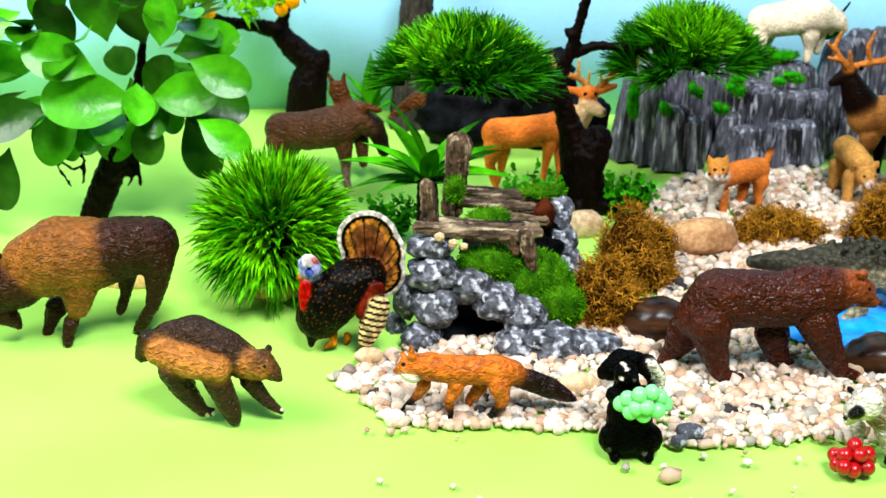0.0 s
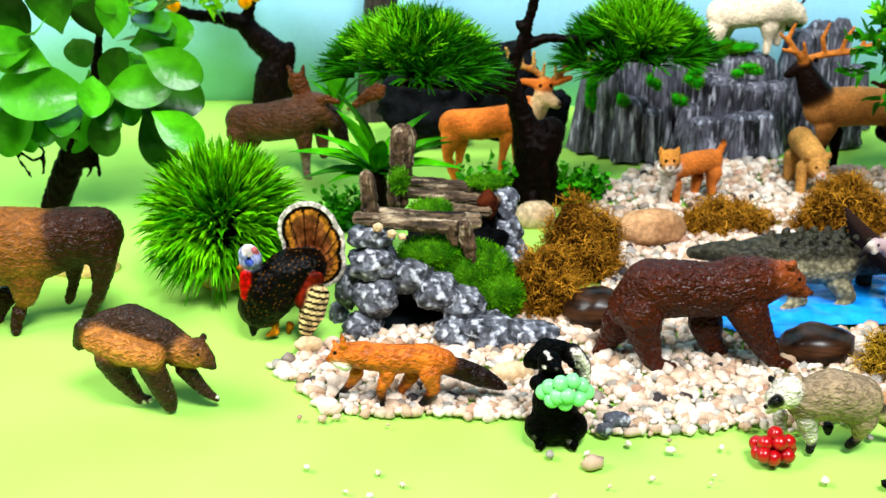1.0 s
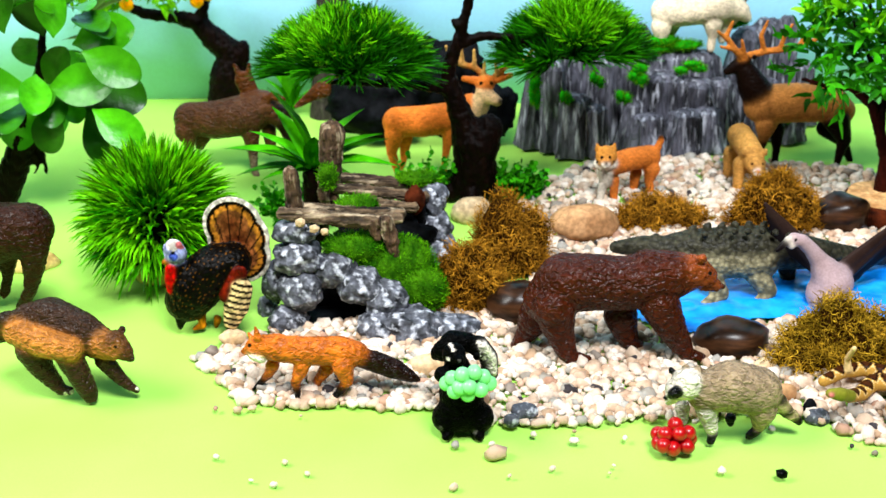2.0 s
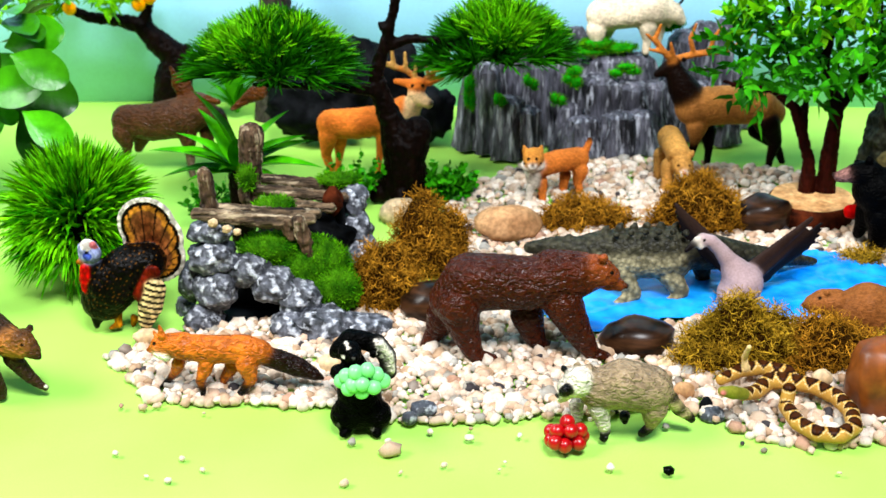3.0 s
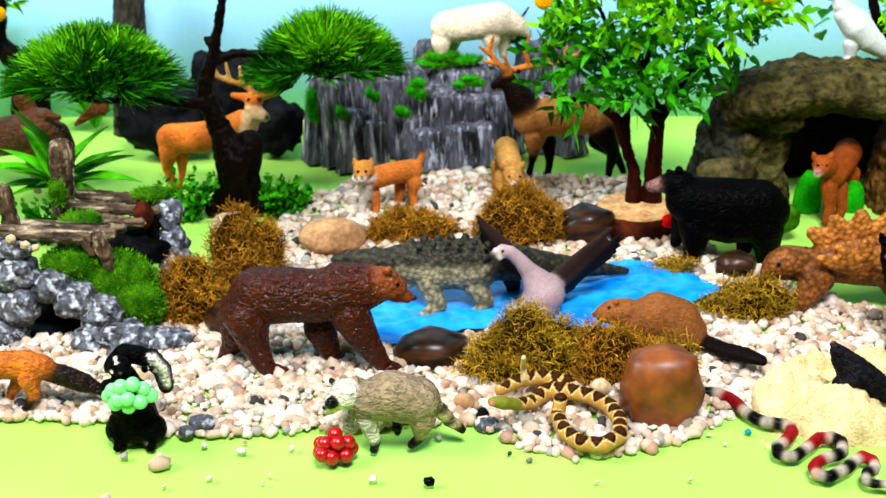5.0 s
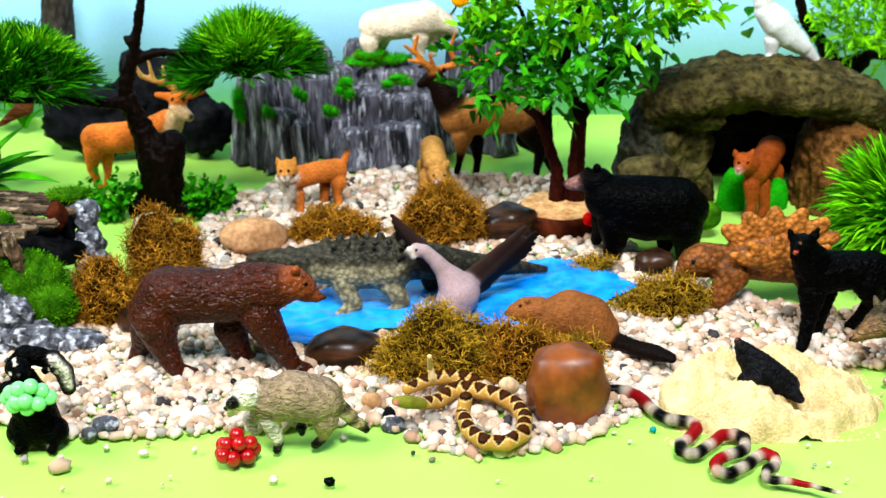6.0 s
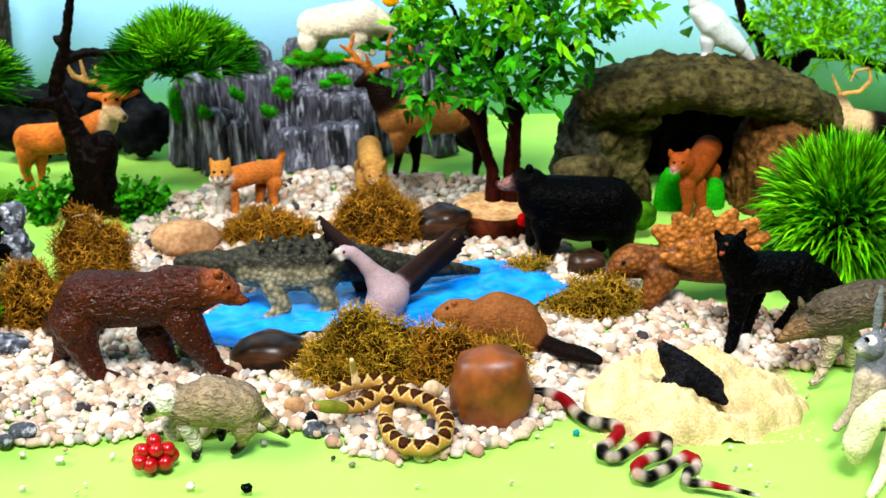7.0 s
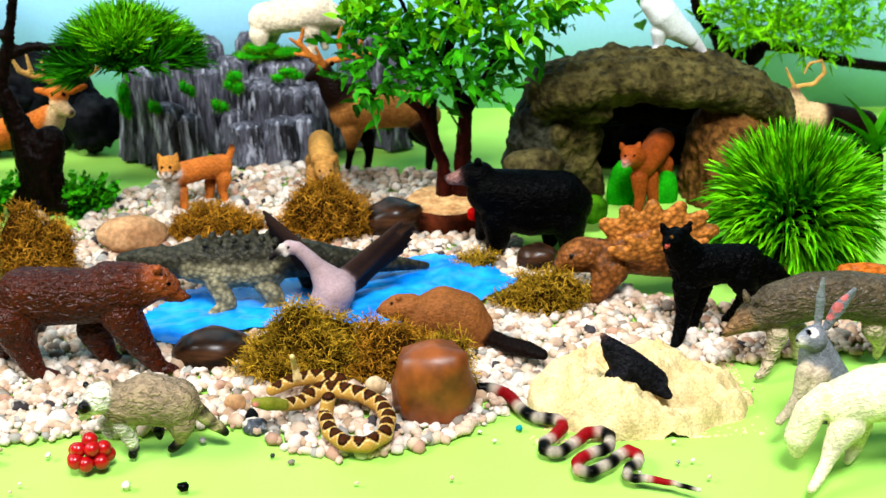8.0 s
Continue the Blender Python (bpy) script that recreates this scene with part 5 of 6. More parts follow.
f = Figure("cave_rock", 0.321, 0.365, 2.2)
f.tube("rock_olive", (0, 0, 82, 17.1), (28, 0, 90, 18.7), (65, 0, 92, 18.7), (106, 0, 88, 18.8), (144, 0, 77, 17.2), (170, 0, 64, 10.7), flat=1.9)
f.tube("rock_olive", (31, -10, 74, 13.8), (15, -6, 79, 16.2), flat=1.2)
f.tube("rock_brown", (13, 10, 94, 9), (-3, 10, 75, 12.4), flat=1.2)
f.tube("rock_grey", (-7, 10, 66, 13.3), (-13, 10, 45, 15), (-18, 10, 23, 13.5), flat=1.6)
f.tube("rock_olive", (6, 0, 52, 15.7), (13, 0, 25, 14.2), (26, 0, -2, 10.1), flat=1.2)
f.tube("rock_grey", (-17, -5, 28, 12.4), (-7, -5, 23, 12.5), flat=1.4)
f.tube("rock_grey", (-7, 8, 58, 18.7), (-1, 8, 34, 20.1), (16, 6, 5, 17.8), flat=1.4)
f.tube("rock_olive", (25, 2, 57, 12.4), (29, 4, 23, 10.9), (32, 4, -4, 10.2), flat=1.4)
f.tube("rock_dark_shade", (15, 12, 3, 19.2), (8, 14, 29, 19), flat=1.2)
f.tube("rock_brown", (136, 0, 41, 31.7), (134, 0, 12, 33.7), (131, 0, -13, 32.4), flat=1.3)
f.tube("rock_grey", (172, 10, 45, 13.4), (179, 10, 15, 14.5), flat=1.4)
# Dark backing added in the hollow: blocks light and paints the opening's shade.
f.tube("rock_dark_shade", (44, 45, 53, 12.9), (75, 50, 53, 14.7), (109, 45, 51, 14.7), flat=1.0)
f.tube("rock_dark_shade", (22, 70, 23, 17.8), (60, 85, 16, 27.2), (107, 90, 13, 31.9), (155, 80, 14, 27.2), flat=1.0)
f.tube("rock_dark_shade", (22, 70, -16, 18.1), (61, 85, -23, 27.6), (109, 90, -27, 32.4), (158, 80, -25, 27.6), flat=1.0)
f.build("olive brown resin rock cave with shade painted into its opening", "rock cave", ROCK_PAINT, 4.2, .055)

f = Figure("orange_fox_figurine", 0.472, 0.15, 1.2)
f.tube("fox_orange", (0, 0, 32, 4.7), (13, 0, 29, 8), (29, 0, 24, 10.1), (41, 0, 20, 10.1))
f.tube("fox_orange", (2, 0, 36, 1.7))
f.build("orange plastic fox figurine resting beside the grass", "animal figurine", SLEEK_PAINT)

f = Figure("rattlesnake_figurine", 0.133, 0.045, .9, 0.35)
f.tube("snake_green", (0, 0, 21, 2.6), (6, 2, 19, 3.8), (13, 7, 15, 3.2))
f.tube("hare_pink", (0, -2, 21, 1.5))
f.tube("snake_tan", (13, 10, 13, 3.6), (22, 19, 9, 4.2), (31, 29, 10, 4.6), (42, 27, 11, 4.6), (54, 21, 11, 4.5), (64, 13, 9, 4.5), (68, -1, 9, 4.4), (66, -17, 9, 4.3), (57, -24, 8, 4.3), (46, -22, 8, 4.3), (38, -11, 8, 4.3), (35, 4, 9, 4.1), (37, 8, 17, 3.8))
f.tube("snake_tan", (5, 31, 10, 3.1), (17, 38, 12, 4), (29, 39, 13, 4.3), (42, 34, 13, 4), (44, 26, 11, 3.6))
f.tube("turkey_cream", (19, 35, 15, 2.1), (18, 36, 21, 1.8), (18, 26, 33, 1.5))


def diamonds(co, no, owner, colour):
    """Dark-edged brown diamonds along the back, with a pale line between them."""
    for k in (2, 3):
        js = f.tubes[k][1]
        best, place, run = np.full(len(co), 1e9), np.zeros(len(co)), 0.0
        for a, b in zip(js, js[1:]):
            ab = (b - a)[:3]
            u = np.clip(((co - a[:3]) @ ab) / (ab @ ab), 0, 1)
            d = np.linalg.norm(co - a[:3] - u[:, None] * ab, axis=1)
            closer = d < best
            best[closer] = d[closer]
            place[closer] = (run + u * np.linalg.norm(ab))[closer]
            run += np.linalg.norm(ab)
        wave = np.abs((place / 7.6) % 1 - 0.5) * 2
        side = 1 - np.clip(no[:, 2], 0, 1)
        shape = wave + 1.15 * side
        mine = owner == k
        colour[mine & (shape < 0.86)] = PAINTS["snake_dark"][:3]
        colour[mine & (shape < 0.5)] = PAINTS["leo_dark"][:3]
        colour[mine & (shape > 1.0) & (shape < 1.14)] = PAINTS["turkey_cream"][:3]


f.pattern = diamonds
f.build("tan coiled plastic rattlesnake figurine with dark diamonds", "animal figurine", SMOOTH_PAINT, 0.12)

f = Figure("coral_snake_figurine", 0.251, 0.079, .8, 0.35)
f.tube("coral_black", (0, 0, 4, 3.4), (3, 0, 4, 3.4), (7, -1, 4, 3.4))
f.tube("coral_white", (7, -1, 4, 3.4), (10, -3, 4, 3.4))
f.tube("coral_red", (10, -3, 4, 3.4), (14, -7, 4, 3.4), (17, -13, 4, 3.3), (19, -20, 4, 3.3))
f.tube("coral_white", (19, -20, 4, 3.3), (21, -24, 4, 3.3))
f.tube("coral_black", (21, -24, 4, 3.3), (24, -29, 4, 3.3), (28, -33, 4, 3.3))
f.tube("coral_white", (28, -33, 4, 3.3), (30, -33, 4, 3.3))
f.tube("coral_black", (30, -33, 4, 3.3), (34, -34, 4, 3.3), (38, -35, 4, 3.3))
f.tube("coral_white", (38, -35, 4, 3.3), (40, -38, 4, 3.2))
f.tube("coral_red", (40, -38, 4, 3.2), (40, -43, 4, 3.2), (36, -49, 4, 3.2), (32, -54, 4, 3.2))
f.tube("coral_white", (32, -54, 4, 3.2), (29, -56, 4, 3.2))
f.tube("coral_black", (29, -56, 4, 3.2), (28, -63, 4, 3.1), (32, -66, 4, 3.1))
f.tube("coral_white", (32, -66, 4, 3.1), (34, -66, 4, 3.1))
f.tube("coral_black", (34, -66, 4, 3.1), (37, -65, 4, 3.1), (41, -61, 4, 3.1))
f.tube("coral_white", (41, -61, 4, 3.1), (44, -58, 4, 3.2))
f.tube("coral_red", (44, -58, 4, 3.2), (48, -54, 4, 3.2), (52, -49, 4, 3.2), (57, -49, 4, 3.2))
f.tube("coral_white", (57, -49, 4, 3.2), (59, -48, 4, 3.2))
f.tube("coral_black", (59, -48, 4, 3.2), (63, -53, 4, 3.2), (62, -59, 4, 3.2))
f.tube("coral_white", (62, -59, 4, 3.2), (61, -63, 4, 3.1))
f.tube("coral_black", (61, -63, 4, 3.1), (57, -66, 4, 3.1), (53, -67, 4, 3.1))
f.tube("coral_white", (53, -67, 4, 3.1), (50, -69, 4, 3.1))
f.tube("coral_red", (50, -69, 4, 3.1), (46, -72, 4, 3.1), (43, -76, 4, 3.1), (43, -83, 4, 3.1))
f.tube("coral_white", (43, -83, 4, 3.1), (45, -84, 4, 3))
f.tube("coral_black", (45, -84, 4, 3), (49, -85, 4, 3), (53, -82, 4, 3.1))
f.tube("coral_white", (53, -82, 4, 3.1), (56, -80, 4, 3.1))
f.tube("coral_black", (56, -80, 4, 3.1), (60, -77, 4, 3.1), (63, -73, 4, 3.1))
f.tube("coral_white", (63, -73, 4, 3.1), (66, -70, 4, 3.1))
f.tube("coral_red", (66, -70, 4, 3.1), (70, -67, 4, 3.1), (74, -71, 4, 3.1), (74, -76, 4, 2.9))
f.tube("coral_white", (74, -76, 4, 2.9), (72, -80, 4, 2.8))
f.tube("coral_black", (72, -80, 4, 2.8), (68, -82, 4, 2.7), (66, -87, 4, 2.5))
f.tube("coral_white", (66, -87, 4, 2.5), (66, -90, 4, 2.4))
f.tube("coral_black", (66, -90, 4, 2.4), (69, -92, 4, 2.3), (73, -92, 4, 2.2))
f.tube("coral_white", (73, -92, 4, 2.2), (76, -93, 4, 2.1))
f.tube("coral_red", (76, -93, 4, 2.1), (79, -94, 4, 1.9), (83, -96, 4, 1.8), (87, -97, 4, 1.6))
f.tube("coral_white", (87, -97, 4, 1.6), (89, -99, 4, 1.5))
f.tube("coral_black", (89, -99, 4, 1.5), (93, -101, 4, 1.4), (96, -103, 4, 1.3))
f.tube("coral_white", (96, -103, 4, 1.3), (98, -104, 4, 1.2))
f.build("red black and white banded plastic coral snake figurine", "animal figurine", SMOOTH_PAINT, 0.12)

den = thing("den_ornament", "grey stone and weathered log den ornament with green turf", "ornament", -0.123, 0.158)
cliff = thing("rock_cliff", "grey columnar resin rock cliff with green moss patches", "rock", 0.09, 0.49)
stone("polished_stone", 0.099, 0.135, 0.0050, 0.0224, 0.0179, 0.0124, BLACKSTONE, 3, "polished black banded stone beside the pond", "stone")
stone("polished_stone", -0.024, 0.178, 0.0070, 0.0198, 0.0159, 0.0151, BLACKSTONE, 5, "polished dark brown stone leaning by the moss", "stone")
stone("polished_stone", 0.206, 0.31, 0.0090, 0.0215, 0.0172, 0.0150, BLACKSTONE, 7, "dark polished stone beside the moss mound", "stone")
stone("polished_stone", 0.300, 0.24, 0.0070, 0.0141, 0.0113, 0.0102, BLACKSTONE, 8, "glossy black stone beside the turtle", "stone")
stone("tan_stone", 0.025, 0.298, 0.0100, 0.0234, 0.0164, 0.0139, TANSTONE, 9, "smooth tan stone lying on gravel", "stone")
stone("pale_stone", -0.054, 0.335, 0.0040, 0.0153, 0.0123, 0.0110, PALESTONE, 10, "pale smooth stone beside the pine trunk", "stone")
stone("brown_stone", 0.225, 0.062, 0.0180, 0.0210, 0.0157, 0.0227, BROWNSTONE, 11, "polished brown stone standing on gravel", "stone", boxy=0.5, rough=0.2)
stone("pale_stone", -0.079, 0.112, 0.0020, 0.0120, 0.0084, 0.0067, PALESTONE, 12, "cream pebble beside the fox tail", "stone")
stone("pale_stone", -0.198, 0.145, 0.0040, 0.0086, 0.0069, 0.0048, PALESTONE, 13, "white pebble near the turkey", "stone")
stone("grey_stone", -0.026, 0.058, 0.0040, 0.0077, 0.0061, 0.0040, GREYROCK, 14, "flat grey pebble at the gravel edge", "stone")
stone("grey_stone", -0.033, 0.05, 0.0030, 0.0044, 0.0035, 0.0040, GREYROCK, 15, "small grey brown pebble at the edge", "stone")
stone("pale_stone", 0.302, 0.185, 0.0010, 0.0091, 0.0073, 0.0063, TANSTONE, 16, "smooth pinkish pebble beside the moss", "stone")
stone("grey_stone", 0.131, 0.055, 0.0000, 0.0072, 0.0057, 0.0047, GREYROCK, 17, "pale grey pebble in front of the snake", "stone")
stone("dark_stone", 0.128, 0.062, 0.0020, 0.0036, 0.0029, 0.0054, DARKROCK_AND_SHADE, 18, "dark slender pebble beside the raccoon", "stone")
stone("white_stone", 0.194, 0.078, 0.0090, 0.0055, 0.0044, 0.0058, PALESTONE, 19, "round white pebble behind the snake", "stone")
stone("green_stone", -0.362, 0.265, 0.0000, 0.0227, 0.0136, 0.0087, PALEWOOD, 20, "pale greenish stone behind the bison", "stone")
stone("white_stone", 0.115, 0.11, 0.0000, 0.0083, 0.0067, 0.0057, PALESTONE, 21, "white pebble beside the raccoon", "stone")
stone("pale_stone", 0.118, 0.075, 0.0030, 0.0061, 0.0049, 0.0064, TANSTONE, 22, "cream upright pebble beside the raccoon tail", "stone")
stone("dark_boulder", -0.129, 0.5, 0.0350, 0.0406, 0.0244, 0.0331, DARKROCK_AND_SHADE, 30, "dark grey resin boulder behind the stag", "boulder", rough=0.35, level=4)
stone("dark_boulder", -0.079, 0.52, 0.0430, 0.0387, 0.0193, 0.0416, DARKROCK_AND_SHADE, 31, "dark grey resin boulder behind the stag", "boulder", rough=0.35, level=4)
stone("dark_boulder", -0.040, 0.5, 0.0250, 0.0215, 0.0151, 0.0231, DARKROCK_AND_SHADE, 32, "low black boulder behind the stag", "boulder", rough=0.35, level=4)
stone("felt_mound", 0.374, 0.352, 0.0090, 0.0108, 0.0054, 0.0218, BRIGHTGREEN, 33, "bright green felt mound inside the cave", "mound")
stone("felt_mound", 0.407, 0.352, 0.0030, 0.0092, 0.0046, 0.0184, BRIGHTGREEN, 34, "bright green felt mound inside the cave", "mound")
stone("stone", -0.161, 0.185, 0.0570, 0.0134, 0.0134, 0.0078, GREYROCK, 40, "", "", parent=den, rough=0.24, level=4, freq=1.4)
stone("stone", -0.160, 0.178, 0.0420, 0.0154, 0.0139, 0.0102, GREYROCK, 41, "", "", parent=den, rough=0.24, level=4, freq=1.4)
stone("stone", -0.159, 0.172, 0.0220, 0.0135, 0.0121, 0.0131, GREYROCK, 42, "", "", parent=den, rough=0.24, level=4, freq=1.4)
stone("stone", -0.176, 0.182, 0.0230, 0.0082, 0.0098, 0.0136, GREYROCK, 43, "", "", parent=den, rough=0.24, level=4, freq=1.4)
stone("stone", -0.168, 0.168, 0.0040, 0.0122, 0.0110, 0.0092, GREYROCK, 44, "", "", parent=den, rough=0.24, level=4, freq=1.4)
stone("stone", -0.137, 0.178, 0.0330, 0.0142, 0.0128, 0.0120, GREYROCK, 45, "", "", parent=den, rough=0.24, level=4, freq=1.4)
stone("stone", -0.122, 0.172, 0.0250, 0.0155, 0.0139, 0.0120, GREYROCK, 46, "", "", parent=den, rough=0.24, level=4, freq=1.4)
stone("stone", -0.107, 0.168, 0.0170, 0.0148, 0.0133, 0.0120, GREYROCK, 47, "", "", parent=den, rough=0.24, level=4, freq=1.4)
stone("stone", -0.111, 0.155, 0.0040, 0.0133, 0.0120, 0.0105, GREYROCK, 48, "", "", parent=den, rough=0.24, level=4, freq=1.4)
stone("stone", -0.091, 0.156, 0.0020, 0.0207, 0.0145, 0.0147, GREYROCK, 49, "", "", parent=den, rough=0.24, level=4, freq=1.4)
stone("stone", -0.067, 0.158, 0.0000, 0.0175, 0.0122, 0.0113, GREYROCK, 50, "", "", parent=den, rough=0.24, level=4, freq=1.4)
stone("stone", -0.079, 0.255, 0.0470, 0.0099, 0.0118, 0.0107, GREYROCK, 51, "", "", parent=den, rough=0.24, level=4, freq=1.4)
stone("stone", -0.078, 0.25, 0.0300, 0.0110, 0.0132, 0.0108, GREYROCK, 52, "", "", parent=den, rough=0.24, level=4, freq=1.4)
stone("stone", -0.075, 0.245, 0.0150, 0.0117, 0.0141, 0.0115, GREYROCK, 53, "", "", parent=den, rough=0.24, level=4, freq=1.4)
stone("stone", -0.092, 0.245, 0.0420, 0.0090, 0.0109, 0.0122, DARKROCK_AND_SHADE, 54, "", "", parent=den, rough=0.24, level=4, freq=1.4)
stone("stone", -0.184, 0.19, 0.0000, 0.0063, 0.0075, 0.0088, GREYROCK, 55, "", "", parent=den, rough=0.24, level=4, freq=1.4)
# Dark blocks added behind the arch, coloured as the shade of the opening.
stone("stone", -0.137, 0.198, 0.0000, 0.0218, 0.0076, 0.0185, DARKROCK_AND_SHADE, 56, "", "", parent=den, rough=0.24, level=4, freq=1.4)
stone("stone", -0.131, 0.225, 0.0010, 0.0289, 0.0116, 0.0266, DARKROCK_AND_SHADE, 58, "", "", parent=den, rough=0.24, level=4, freq=1.4)
stone("stone", -0.112, 0.235, 0.0310, 0.0324, 0.0130, 0.0151, DARKROCK_AND_SHADE, 57, "", "", parent=den, rough=0.24, level=4, freq=1.4)
# Flat dark slab added over the lit cloth: shade on the den's floor.
stone("stone", -0.138, 0.186, -0.002, 0.026, 0.02, 0.0035, DARKROCK_AND_SHADE, 59, "", "", parent=den, rough=0.2)
log(den, "front_log", -0.168, 0.182, (0, 0, 69, 4), (26, 0, 66, 4.7), (53, 0, 63, 4.7), (70, 0, 65, 3.7))
log(den, "roof_log", -0.14, 0.262, (0, 0, 61, 3.7), (29, 0, 57, 4.4), (60, 0, 53, 3.7))
log(den, "roof_log", -0.142, 0.245, (0, 0, 60, 3.6), (26, 0, 57, 4.3), (58, 0, 53, 3.2))
log(den, "roof_log", -0.134, 0.225, (0, 0, 59, 3.5), (21, 0, 57, 3.9), (44, 0, 54, 3.2))
log(den, "roof_log", -0.159, 0.205, (0, 0, 64, 3.4), (28, 0, 60, 3.8), (62, 0, 59, 3.1))
log(den, "log_end", -0.105, 0.18, (0, 0, 64, 5), (2, 0, 52, 4.7), (5, 0, 39, 2.4))
log(den, "log_end", -0.114, 0.181, (0, 0, 63, 4), (3, 0, 53, 3))
log(den, "post", -0.162, 0.19, (0, 0, 69, 5.7), (0, 0, 82, 5), (-1, 0, 92, 4.6))
log(den, "post", -0.148, 0.25, (0, 0, 53, 7.2), (3, 0, 76, 7.5), (5, 0, 96, 8.5))
turf(den, -0.104, 0.19, 0.0290, 0.0291, 0.0175, 0.0212)
turf(den, -0.086, 0.178, 0.0190, 0.0170, 0.0102, 0.0153)
turf(den, -0.125, 0.186, 0.0450, 0.0203, 0.0122, 0.0095)
turf(den, -0.126, 0.215, 0.0610, 0.0132, 0.0105, 0.0056)
turf(den, -0.146, 0.238, 0.0710, 0.0064, 0.0038, 0.0092)
turf(den, -0.089, 0.262, 0.0600, 0.0146, 0.0088, 0.0044)
tuft("moss_clump", -0.055, 0.195, 0.0250, 0.0175, 0.0430, MOSS, "dry brown reindeer moss clump beside the den")
tuft("moss_clump", -0.027, 0.25, 0.0272, 0.0190, 0.0487, MOSS, "dry brown reindeer moss clump behind the den")
tuft("moss_clump", 0.156, 0.112, 0.0398, 0.0179, 0.0387, MOSSGREEN, "dry olive brown moss clump beside the pond")
tuft("moss_clump", 0.202, 0.108, 0.0334, 0.0134, 0.0307, MOSS, "dry olive brown moss clump behind the snake")
tuft("moss_clump", 0.233, 0.082, 0.0153, 0.0077, 0.0382, MOSSGREEN, "small yellowish moss tuft behind the brown stone")
tuft("moss_clump", 0.299, 0.185, 0.0280, 0.0168, 0.0222, MOSSGREEN, "flat dry moss tuft beside the turtle")
tuft("moss_clump", 0.080, 0.318, 0.0367, 0.0184, 0.0198, MOSS, "low brown moss clump under the lynx")
tuft("moss_clump", 0.158, 0.308, 0.0339, 0.0204, 0.0450, MOSS, "tall yellow brown moss mound before the leopard")
tuft("moss_clump", 0.261, 0.25, 0.0151, 0.0105, 0.0065, MOSSGREEN, "small olive moss tuft at the pond")
column(-0.004, 0.485, 0.0790, 0.0120)
column(0.014, 0.475, 0.0750, 0.0110)
column(0.028, 0.462, 0.0510, 0.0137)
column(0.044, 0.462, 0.0420, 0.0119)
column(0.021, 0.5, 0.0910, 0.0158)
column(0.042, 0.505, 0.0850, 0.0150)
column(0.063, 0.5, 0.0710, 0.0141)
column(0.082, 0.505, 0.0760, 0.0150)
column(0.076, 0.475, 0.0400, 0.0102)
column(0.101, 0.51, 0.0720, 0.0170)
column(0.122, 0.51, 0.0730, 0.0170)
column(0.143, 0.51, 0.0710, 0.0160)
column(0.107, 0.488, 0.0600, 0.0214)
column(0.135, 0.484, 0.0550, 0.0167)
column(0.091, 0.466, 0.0320, 0.0148)
column(0.115, 0.462, 0.0360, 0.0156)
column(0.140, 0.468, 0.0360, 0.0120)
column(0.153, 0.49, 0.0530, 0.0131)
column(0.171, 0.535, 0.0830, 0.0172)
column(0.196, 0.54, 0.0890, 0.0163)
column(0.210, 0.54, 0.0910, 0.0105)
column(0.208, 0.49, 0.0320, 0.0132)
column(0.185, 0.5, 0.0490, 0.0123)
column(0.229, 0.53, 0.0540, 0.0106)
column(0.061, 0.54, 0.0840, 0.0145)
column(0.086, 0.545, 0.0850, 0.0126)
stone("pebble", -0.156, 0.17, 0.0680, 0.0030, 0.0027, 0.0028, PALESTONE, 70, "small white pebble", "", parent=den, rough=0.24, level=4, freq=1.4)
stone("pebble", -0.148, 0.17, 0.0640, 0.0030, 0.0027, 0.0024, PALESTONE, 71, "small white pebble", "", parent=den, rough=0.24, level=4, freq=1.4)
stone("pebble", -0.142, 0.17, 0.0620, 0.0026, 0.0024, 0.0021, PALESTONE, 72, "small white pebble", "", parent=den, rough=0.24, level=4, freq=1.4)
stone("stone", -0.090, 0.232, 0.0560, 0.0064, 0.0064, 0.0097, SLICEBARK, 73, "dark red brown stained stone", "", parent=den, rough=0.24, level=4, freq=1.4)
stone("cave_stone", 0.305, 0.315, 0.0440, 0.0205, 0.0143, 0.0119, OLIVESTONE, 80, "brown rounded rock at the foot of the cave", "stone")
stone("mossy_stone", 0.346, 0.3, 0.0150, 0.0103, 0.0072, 0.0108, TURFBASE, 81, "yellow olive mossy stone beside the cave", "stone")


# ---- foliage ----
def leaf_mesh(name, length, width, mat, cup=0.18, droop=0.25, rows=10, shape=0.9, blunt=False):
    """A cupped, drooping leaf blade with a folded midrib."""
    verts, faces = [], []
    for j in range(rows + 1):
        k = math.sin(math.pi / 2 * j / rows) if blunt else j / rows
        half = width * 0.5 * max(math.sin(math.pi * min(1.0, k * 0.97 + 0.02) ** shape), 0.03)
        if blunt:
            half = width * 0.5 * max(0.03, math.sin(math.pi / 2 * k / 0.6) ** 1.15 if k < 0.6 else math.sqrt(max(0.0, 1 - ((k - 0.6) / 0.4) ** 2.2)))
        z = -droop * length * k * k
        for i in range(5):
            u = i / 2 - 1
            verts.append((half * u, length * k, z + cup * half * abs(u) ** 1.3 + 0.004 * length * math.sin(k * 20 + abs(u) * 3)))
    for j in range(rows):
        for i in range(4):
            a = j * 5 + i
            faces.append((a, a + 1, a + 6, a + 5))
    return mesh_of(name, verts, faces, mat)


def aim(place, way, roll=0.0, size=1.0):
    q = Vector(way).to_track_quat("Y", "Z").to_matrix().to_4x4()
    return Matrix.Translation(place) @ q @ Matrix.Rotation(roll, 4, "Y") @ Matrix.Scale(size, 4)


